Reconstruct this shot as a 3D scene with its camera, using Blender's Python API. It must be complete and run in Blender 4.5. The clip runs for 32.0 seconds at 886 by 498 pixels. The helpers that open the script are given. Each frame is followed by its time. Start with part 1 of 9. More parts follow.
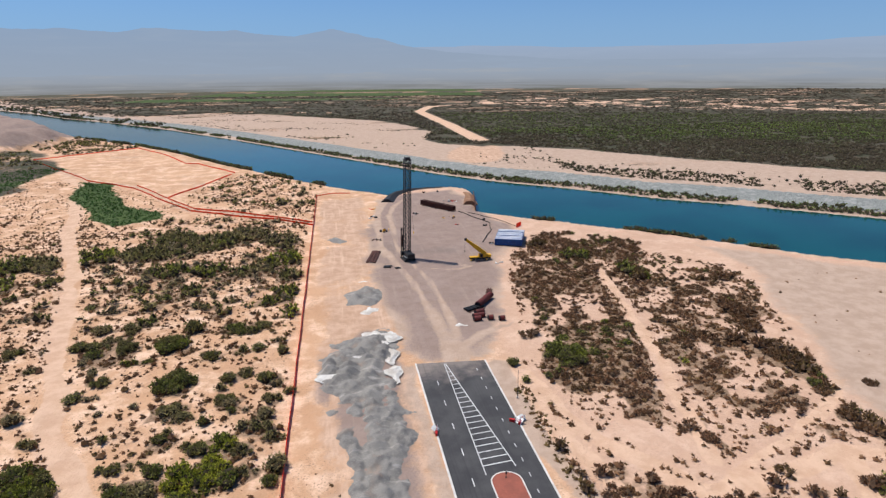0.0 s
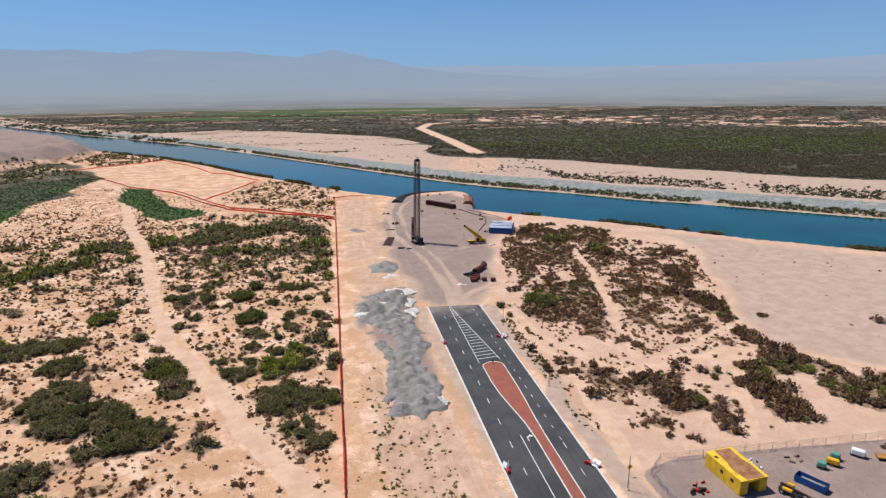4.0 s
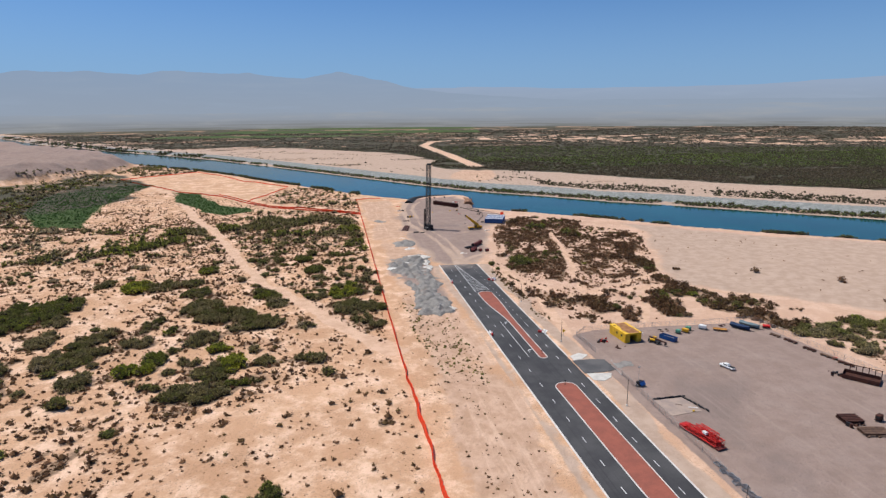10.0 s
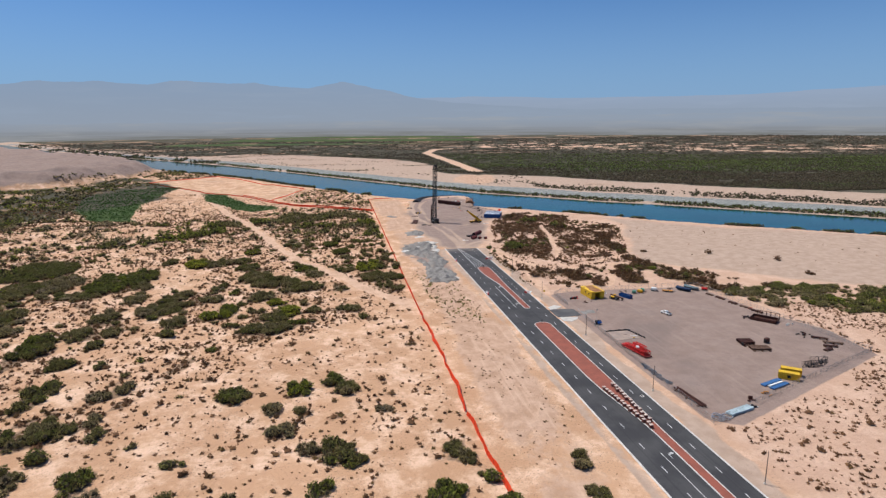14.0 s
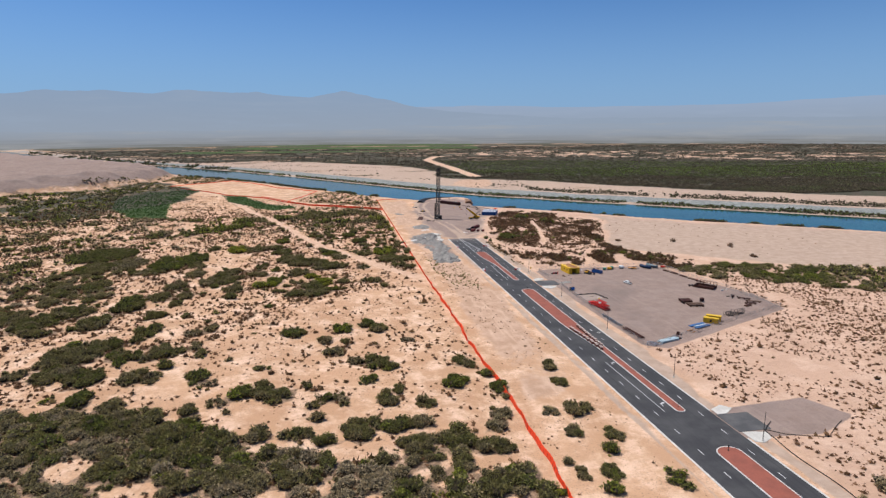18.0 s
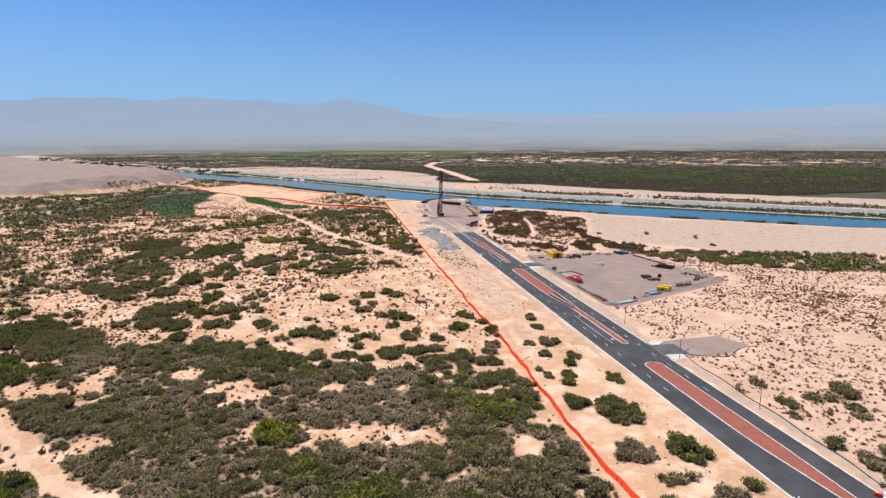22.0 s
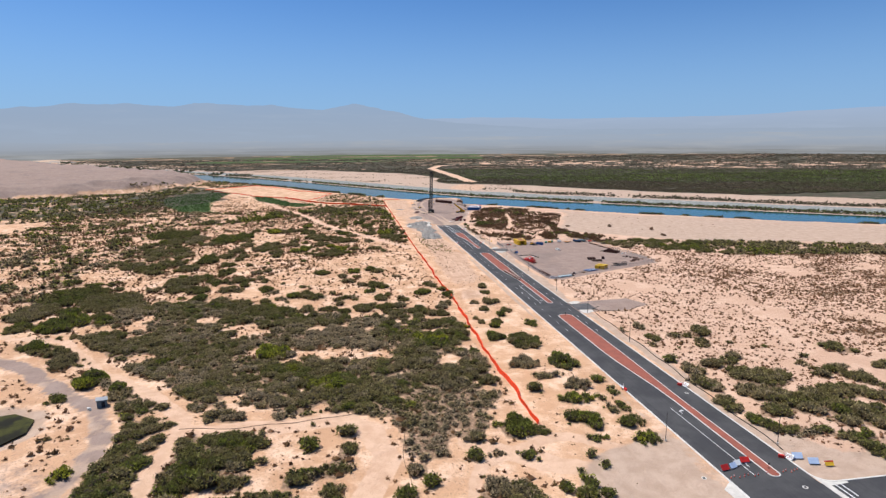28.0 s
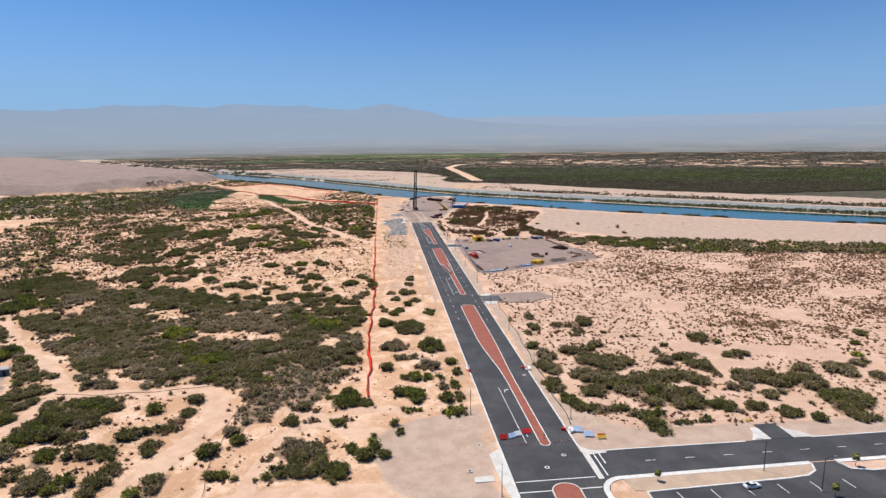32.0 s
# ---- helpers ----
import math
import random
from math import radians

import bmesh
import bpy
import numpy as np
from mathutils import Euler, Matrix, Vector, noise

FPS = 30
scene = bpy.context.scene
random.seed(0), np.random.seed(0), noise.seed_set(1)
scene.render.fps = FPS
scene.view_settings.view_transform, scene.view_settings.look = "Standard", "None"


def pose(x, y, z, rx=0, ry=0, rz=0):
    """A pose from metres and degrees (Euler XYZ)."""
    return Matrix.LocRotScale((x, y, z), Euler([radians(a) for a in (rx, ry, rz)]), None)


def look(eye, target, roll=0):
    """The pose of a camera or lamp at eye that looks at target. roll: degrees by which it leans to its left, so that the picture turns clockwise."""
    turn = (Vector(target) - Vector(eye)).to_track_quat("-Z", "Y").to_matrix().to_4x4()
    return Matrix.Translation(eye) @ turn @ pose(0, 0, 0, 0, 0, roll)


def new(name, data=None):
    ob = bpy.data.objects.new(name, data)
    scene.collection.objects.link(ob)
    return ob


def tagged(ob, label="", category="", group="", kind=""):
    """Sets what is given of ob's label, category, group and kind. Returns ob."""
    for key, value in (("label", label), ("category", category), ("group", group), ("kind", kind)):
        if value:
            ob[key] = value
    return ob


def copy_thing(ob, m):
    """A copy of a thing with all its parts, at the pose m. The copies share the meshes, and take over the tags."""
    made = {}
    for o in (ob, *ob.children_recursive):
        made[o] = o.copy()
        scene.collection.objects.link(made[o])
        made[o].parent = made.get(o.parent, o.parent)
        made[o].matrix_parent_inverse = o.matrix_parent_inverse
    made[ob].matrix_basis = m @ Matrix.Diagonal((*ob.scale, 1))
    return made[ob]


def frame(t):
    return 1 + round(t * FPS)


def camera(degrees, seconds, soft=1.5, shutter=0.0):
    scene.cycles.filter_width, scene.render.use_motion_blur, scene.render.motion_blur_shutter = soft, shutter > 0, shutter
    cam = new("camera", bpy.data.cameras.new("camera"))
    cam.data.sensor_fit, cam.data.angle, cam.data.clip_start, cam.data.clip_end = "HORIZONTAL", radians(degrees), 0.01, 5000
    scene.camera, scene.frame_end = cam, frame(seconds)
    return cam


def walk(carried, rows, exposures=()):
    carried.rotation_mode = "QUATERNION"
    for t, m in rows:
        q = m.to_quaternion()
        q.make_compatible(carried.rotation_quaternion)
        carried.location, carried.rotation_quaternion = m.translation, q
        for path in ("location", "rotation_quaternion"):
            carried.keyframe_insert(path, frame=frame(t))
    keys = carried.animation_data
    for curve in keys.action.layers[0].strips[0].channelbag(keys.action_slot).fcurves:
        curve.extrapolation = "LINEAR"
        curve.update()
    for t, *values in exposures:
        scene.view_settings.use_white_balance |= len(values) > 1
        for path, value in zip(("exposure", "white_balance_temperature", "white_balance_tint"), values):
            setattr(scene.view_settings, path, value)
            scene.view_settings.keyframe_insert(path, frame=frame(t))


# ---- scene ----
cam = camera(74.2, 32.0, 1.35)
METRES, EYE, TILT, LEAN, TURN = 565.3, 95.5, 0.0, 0.0, -10.5
ROWS = [
    (0.0, 0.0, 0.0, 0.0, -0.13, -16.71, 0.45),
    (0.5, -0.0007, -0.0165, -0.0002, -0.17, -16.5, 0.5),
    (1.0, -0.0015, -0.0315, -0.0004, -0.21, -16.29, 0.52),
    (1.5, -0.0017, -0.047, -0.0008, -0.2, -16.06, 0.59),
    (2.0, -0.0025, -0.0633, -0.0008, -0.22, -15.82, 0.61),
    (2.5, -0.0032, -0.0787, -0.0011, -0.23, -15.58, 0.61),
    (3.0, -0.0038, -0.0948, -0.0013, -0.23, -15.35, 0.6),
    (3.5, -0.0044, -0.1103, -0.0012, -0.24, -15.16, 0.59),
    (5.5, -0.0074, -0.1733, -0.0013, -0.27, -14.4, 0.45),
    (6.0, -0.0081, -0.1896, -0.0016, -0.28, -14.22, 0.47),
    (6.5, -0.0088, -0.2052, -0.0017, -0.25, -14.05, 0.47),
    (7.0, -0.0094, -0.2216, -0.0019, -0.24, -13.87, 0.44),
    (7.5, -0.0103, -0.2372, -0.0018, -0.24, -13.74, 0.45),
    (8.0, -0.0111, -0.2538, -0.0015, -0.25, -13.62, 0.46),
    (8.5, -0.0118, -0.2693, -0.0015, -0.25, -13.5, 0.45),
    (9.0, -0.0126, -0.2859, -0.0013, -0.26, -13.36, 0.45),
    (9.5, -0.0134, -0.3015, -0.0013, -0.24, -13.24, 0.46),
    (10.0, -0.0143, -0.3178, -0.0015, -0.24, -13.12, 0.45),
    (10.5, -0.0149, -0.3334, -0.0017, -0.2, -13.01, 0.47),
    (11.0, -0.0162, -0.3498, -0.0016, -0.22, -12.92, 0.5),
    (11.5, -0.0165, -0.3654, -0.0021, -0.17, -12.79, 0.49),
    (12.0, -0.0173, -0.382, -0.0018, -0.15, -12.69, 0.47),
    (12.5, -0.018, -0.3977, -0.0021, -0.14, -12.58, 0.47),
    (13.0, -0.019, -0.4142, -0.0024, -0.15, -12.47, 0.46),
    (13.5, -0.0196, -0.4301, -0.0026, -0.13, -12.36, 0.45),
    (14.0, -0.0204, -0.4466, -0.0023, -0.12, -12.27, 0.42),
    (14.5, -0.0211, -0.4622, -0.0024, -0.11, -12.17, 0.41),
    (16.5, -0.0248, -0.5262, -0.0031, -0.17, -11.74, 0.38),
    (17.0, -0.026, -0.5428, -0.0032, -0.2, -11.65, 0.37),
    (17.5, -0.027, -0.5586, -0.0031, -0.23, -11.58, 0.36),
    (18.0, -0.0284, -0.575, -0.0033, -0.28, -11.47, 0.35),
    (18.5, -0.0287, -0.5908, -0.0033, -0.26, -11.39, 0.36),
    (19.0, -0.0299, -0.6073, -0.0035, -0.3, -11.29, 0.37),
    (19.5, -0.0307, -0.623, -0.0036, -0.33, -11.18, 0.31),
    (20.0, -0.0316, -0.6398, -0.0036, -0.36, -11.09, 0.31),
    (20.5, -0.0325, -0.6554, -0.0037, -0.37, -11.02, 0.27),
    (21.0, -0.0334, -0.6717, -0.0038, -0.35, -10.92, 0.29),
    (21.5, -0.0345, -0.6874, -0.0037, -0.37, -10.87, 0.28),
    (22.0, -0.0355, -0.7034, -0.0036, -0.37, -10.82, 0.28),
    (22.5, -0.0363, -0.719, -0.0038, -0.36, -10.75, 0.27),
    (23.0, -0.0373, -0.7354, -0.0038, -0.38, -10.71, 0.33),
    (23.5, -0.0383, -0.7512, -0.004, -0.4, -10.64, 0.32),
    (24.0, -0.0393, -0.7677, -0.0038, -0.43, -10.58, 0.28),
    (24.5, -0.0404, -0.7833, -0.0037, -0.46, -10.55, 0.22),
    (25.0, -0.0405, -0.7968, -0.0037, -0.51, -10.5, 0.34),
    (25.5, -0.0381, -0.8068, -0.0037, -0.49, -10.5, 0.36),
    (27.5, -0.0011, -0.8314, -0.0044, 0.35, -10.4, 0.39),
    (28.0, 0.0125, -0.8358, -0.0043, 0.71, -10.43, 0.42),
    (28.5, 0.0263, -0.84, -0.0042, 1.08, -10.43, 0.48),
    (29.0, 0.0419, -0.8442, -0.0041, 1.51, -10.44, 0.54),
    (29.5, 0.0574, -0.8481, -0.0039, 1.94, -10.46, 0.58),
    (30.0, 0.0743, -0.852, -0.0038, 2.41, -10.47, 0.63),
    (30.5, 0.0906, -0.8557, -0.0037, 2.88, -10.48, 0.64),
    (31.0, 0.1079, -0.8596, -0.0038, 3.37, -10.51, 0.65),
    (31.5, 0.1244, -0.8635, -0.004, 3.86, -10.49, 0.64),
    (32.0, 0.1416, -0.8677, -0.0041, 4.35, -10.49, 0.64),
]
walk(cam, [(t, pose(0, 0, EYE, TILT, LEAN, TURN) @ pose(METRES * x, METRES * y, METRES * z, 90 + pitch, roll, yaw)) for t, x, y, z, yaw, pitch, roll in ROWS],
     [(0, 0.03), (6, 0.03), (11, -0.08), (14, -0.1), (17, -0.07), (20, 0.12), (22, 0.27), (23, 0.28), (25, 0.22), (28, 0.17), (32, 0.13)])

# ---- world, sun, exposure ----
SUN_AZ, SUN_EL = radians(-53), radians(63)
world = bpy.data.worlds.new("world")
scene.world = world
world.use_nodes = True
wn = world.node_tree
sky = wn.nodes.new("ShaderNodeTexSky")
sky.sky_type, sky.sun_disc = "NISHITA", False
sky.sun_elevation, sky.sun_rotation = SUN_EL, SUN_AZ
sky.altitude, sky.air_density, sky.dust_density, sky.ozone_density = 800, 1.0, 0.9, 3.5
wn.nodes["Background"].inputs["Strength"].default_value = 0.066
tint = wn.nodes.new("ShaderNodeMix")
tint.data_type, tint.blend_type = "RGBA", "MULTIPLY"
tint.inputs[0].default_value, tint.inputs[7].default_value = 1.0, (0.66, 1.06, 1.52, 1)
wn.links.new(sky.outputs[0], tint.inputs[6])
# dust in the air whitens the sky towards the horizon
way = wn.nodes.new("ShaderNodeTexCoord")
up = wn.nodes.new("ShaderNodeSeparateXYZ"); wn.links.new(way.outputs["Generated"], up.inputs[0])
low_sky = wn.nodes.new("ShaderNodeMapRange"); low_sky.interpolation_type = "SMOOTHSTEP"
wn.links.new(up.outputs[2], low_sky.inputs[0])
for slot, value in ((1, -0.03), (2, 0.26), (3, 0.8), (4, 0.0)):
    low_sky.inputs[slot].default_value = value
dust = wn.nodes.new("ShaderNodeMix"); dust.data_type = "RGBA"
dust.inputs[7].default_value = (3.9, 6.3, 10.2, 1)
wn.links.new(low_sky.outputs[0], dust.inputs[0]); wn.links.new(tint.outputs[2], dust.inputs[6])
wn.links.new(dust.outputs[2], wn.nodes["Background"].inputs["Color"])
lamp = bpy.data.lights.new("sun", "SUN")
lamp.energy, lamp.angle, lamp.color = 5.0, radians(0.53), (1.0, 0.955, 0.89)
sun = new("sun", lamp)
sun_dir = Vector((math.sin(SUN_AZ) * math.cos(SUN_EL), math.cos(SUN_AZ) * math.cos(SUN_EL), math.sin(SUN_EL)))
sun.matrix_world = look(sun_dir * 300, (0, 0, 0))

# ---- materials ----
def nodes_of(name, rough=0.9, metal=0.0):
    m = bpy.data.materials.new(name)
    m.use_nodes = True
    nt = m.node_tree
    b = nt.nodes["Principled BSDF"]
    b.inputs["Roughness"].default_value, b.inputs["Metallic"].default_value = rough, metal
    b.inputs["Specular IOR Level"].default_value = 0.25
    return m, nt, b


def put(nt, a, b):
    nt.links.new(a, b)


def coords(nt):
    return nt.nodes.new("ShaderNodeNewGeometry").outputs["Position"]


def noise_node(nt, vec, scale, detail=4.0, rough=0.6):
    n = nt.nodes.new("ShaderNodeTexNoise")
    n.inputs["Scale"].default_value, n.inputs["Detail"].default_value, n.inputs["Roughness"].default_value = scale, detail, rough
    put(nt, vec, n.inputs["Vector"])
    return n.outputs["Fac"]


def math_node(nt, op, a, b=0.0, c=0.0):
    n = nt.nodes.new("ShaderNodeMath")
    n.operation = op
    for i, v in enumerate((a, b, c)):
        if isinstance(v, (int, float)):
            n.inputs[i].default_value = v
        else:
            put(nt, v, n.inputs[i])
    return n.outputs[0]


def step_node(nt, v, lo, hi):
    n = nt.nodes.new("ShaderNodeMapRange")
    n.interpolation_type = "SMOOTHSTEP"
    put(nt, v, n.inputs[0])
    n.inputs[1].default_value, n.inputs[2].default_value = lo, hi
    return n.outputs[0]


def mix_node(nt, f, a, b):
    n = nt.nodes.new("ShaderNodeMix")
    n.data_type = "RGBA"
    for v, i in ((f, 0), (a, 6), (b, 7)):
        if isinstance(v, tuple):
            n.inputs[i].default_value = (*v, 1)
        elif isinstance(v, (int, float)):
            n.inputs[i].default_value = v
        else:
            put(nt, v, n.inputs[i])
    return n.outputs[2]


def bump_node(nt, b, h, strength, dist):
    n = nt.nodes.new("ShaderNodeBump")
    n.inputs["Strength"].default_value, n.inputs["Distance"].default_value = strength, dist
    put(nt, h, n.inputs["Height"])
    put(nt, n.outputs[0], b.inputs["Normal"])


def worn(name, c1, c2, scale=0.5, rough=0.85, metal=0.0, bump=0.0, grain=6.0, rnd=0.12):
    """Two tones in large stains, a finer grain, and a small change from piece to piece."""
    m, nt, b = nodes_of(name, rough, metal)
    p = coords(nt)
    big = step_node(nt, noise_node(nt, p, scale, 5), 0.36, 0.66)
    col = mix_node(nt, big, c1, c2)
    fine = noise_node(nt, p, grain, 3)
    hsv = nt.nodes.new("ShaderNodeHueSaturation")
    put(nt, col, hsv.inputs["Color"])
    info = nt.nodes.new("ShaderNodeObjectInfo")
    v = math_node(nt, "MULTIPLY_ADD", fine, 0.35, 0.825)
    put(nt, math_node(nt, "ADD", v, math_node(nt, "MULTIPLY_ADD", info.outputs["Random"], 2 * rnd, -rnd)), hsv.inputs["Value"])
    put(nt, hsv.outputs[0], b.inputs["Base Color"])
    if bump:
        bump_node(nt, b, fine, 0.6, bump)
    return m


M_ASPHALT = worn("asphalt", (0.046, 0.045, 0.047), (0.072, 0.070, 0.070), 0.08, 0.9, 0, 0.01, 3.0, 0.0)
def dusty_asphalt():
    """New asphalt whose northern end lies under dust and gravel."""
    m = M_ASPHALT
    nt = m.node_tree
    b = nt.nodes["Principled BSDF"]
    src = b.inputs["Base Color"].links[0].from_socket
    p = coords(nt)
    sep = nt.nodes.new("ShaderNodeSeparateXYZ"); put(nt, p, sep.inputs[0])
    f = math_node(nt, "MULTIPLY_ADD", sep.outputs[1], 1 / 26, -160 / 26)
    f = math_node(nt, "ADD", f, math_node(nt, "MULTIPLY_ADD", noise_node(nt, p, 0.14, 5), 1.6, -0.8))
    put(nt, mix_node(nt, math_node(nt, "MULTIPLY", step_node(nt, f, 0.1, 0.9), 0.85), src, (0.25, 0.205, 0.18)), b.inputs["Base Color"])
    mp = nt.nodes.new("ShaderNodeMapping"); put(nt, p, mp.inputs[0])
    mp.inputs["Scale"].default_value = (1.6, 0.012, 1)
    wear = step_node(nt, noise_node(nt, mp.outputs[0], 1.0, 3, 0.5), 0.5, 0.75)
    put(nt, mix_node(nt, math_node(nt, "MULTIPLY", wear, 0.35), b.inputs["Base Color"].links[0].from_socket, (0.022, 0.022, 0.024)), b.inputs["Base Color"])


dusty_asphalt()
M_ASPHALT_OLD = worn("faded_asphalt", (0.075, 0.074, 0.075), (0.115, 0.110, 0.108), 0.15, 0.92, 0, 0.01, 3.0, 0.0)
M_PAINT = worn("road_paint", (0.62, 0.62, 0.60), (0.44, 0.44, 0.43), 0.9, 0.7)
M_CONCRETE = worn("concrete", (0.56, 0.53, 0.48), (0.45, 0.42, 0.38), 0.35, 0.9, 0, 0.01, 4.0, 0.04)
M_CURB = worn("curb_concrete", (0.62, 0.59, 0.55), (0.50, 0.48, 0.44), 0.5, 0.9, 0, 0, 4.0, 0.03)
M_PAVER = worn("red_paver", (0.29, 0.092, 0.062), (0.235, 0.078, 0.055), 0.25, 0.9, 0, 0.01, 2.5, 0.0)
M_RUST = worn("rusty_steel", (0.09, 0.035, 0.024), (0.05, 0.022, 0.018), 0.7, 0.8, 0.2)
M_RUSTRED = worn("red_oxide_steel", (0.17, 0.035, 0.03), (0.10, 0.03, 0.025), 0.7, 0.7, 0.1)
M_DARK = worn("dark_steel", (0.018, 0.019, 0.022), (0.035, 0.035, 0.036), 0.6, 0.6, 0.3)
M_GREYSTEEL = worn("galvanised_steel", (0.33, 0.34, 0.35), (0.24, 0.25, 0.26), 0.6, 0.5, 0.6)
M_YELLOW = worn("yellow_paint", (0.72, 0.40, 0.02), (0.58, 0.30, 0.02), 0.5, 0.55)
M_CONTYEL = worn("container_yellow", (0.72, 0.46, 0.03), (0.58, 0.34, 0.03), 0.5, 0.6)
M_BLUE = worn("blue_paint", (0.012, 0.075, 0.27), (0.012, 0.055, 0.18), 0.5, 0.5)
M_NAVY = worn("navy_cover", (0.012, 0.032, 0.085), (0.02, 0.045, 0.10), 0.5, 0.7)
M_GREYCOVER = worn("grey_cover", (0.11, 0.16, 0.18), (0.16, 0.20, 0.21), 0.5, 0.7)
M_RUSTROOF = worn("rusty_roof_sheet", (0.30, 0.15, 0.065), (0.20, 0.085, 0.04), 0.5, 0.85)
M_REDP = worn("red_paint", (0.55, 0.022, 0.018), (0.38, 0.022, 0.018), 0.5, 0.5)
M_ORANGE = worn("orange_mesh", (0.80, 0.085, 0.03), (0.62, 0.06, 0.025), 0.4, 0.8)
M_WHITE = worn("white_paint", (0.75, 0.75, 0.73), (0.62, 0.62, 0.60), 0.6, 0.4)
M_GLASS = worn("dark_glass", (0.012, 0.014, 0.017), (0.02, 0.022, 0.025), 0.6, 0.08)
M_RUBBER = worn("rubber", (0.016, 0.016, 0.016), (0.03, 0.028, 0.026), 1.0, 0.85)
M_TIMBER = worn("weathered_timber", (0.17, 0.10, 0.065), (0.10, 0.06, 0.045), 0.8, 0.85)
M_STEM = worn("dry_stem", (0.10, 0.07, 0.045), (0.065, 0.045, 0.03), 1.2, 0.9)
M_FABRIC = worn("black_geotextile", (0.014, 0.014, 0.016), (0.03, 0.03, 0.032), 0.5, 0.75)


def pile_material(name, c1, c2, c3, streaks=None):
    m, nt, b = nodes_of(name, 0.95)
    p = coords(nt)
    a = noise_node(nt, p, 0.22, 6, 0.65)
    f = noise_node(nt, p, 2.2, 4, 0.7)
    col = mix_node(nt, step_node(nt, a, 0.4, 0.6), c1, c2)
    col = mix_node(nt, step_node(nt, f, 0.52, 0.75), col, c3)
    if streaks:
        mp = nt.nodes.new("ShaderNodeMapping"); put(nt, p, mp.inputs[0])
        mp.inputs["Scale"].default_value = (0.07, 0.26, 0.1)
        col = mix_node(nt, math_node(nt, "MULTIPLY", step_node(nt, noise_node(nt, mp.outputs[0], 1.0, 5, 0.65), 0.56, 0.66), 0.5), col, streaks)
        col = mix_node(nt, math_node(nt, "MULTIPLY", step_node(nt, noise_node(nt, p, 0.11, 3), 0.56, 0.7), 0.6), col, (0.36, 0.27, 0.21))
    put(nt, col, b.inputs["Base Color"])
    bump_node(nt, b, f, 1.0, 0.5)
    return m


M_GRAVELPILE = pile_material("crushed_grey_rock", (0.27, 0.252, 0.228), (0.205, 0.192, 0.175), (0.36, 0.335, 0.30), (0.52, 0.48, 0.43))
M_LIME = pile_material("white_lime_powder", (0.70, 0.67, 0.62), (0.52, 0.47, 0.41), (0.78, 0.77, 0.74))
M_TANGRAVEL = pile_material("tan_gravel", (0.54, 0.385, 0.27), (0.47, 0.335, 0.235), (0.60, 0.45, 0.335))
M_BROWNDIRT = pile_material("brown_earth", (0.22, 0.11, 0.06), (0.30, 0.17, 0.10), (0.36, 0.22, 0.14))


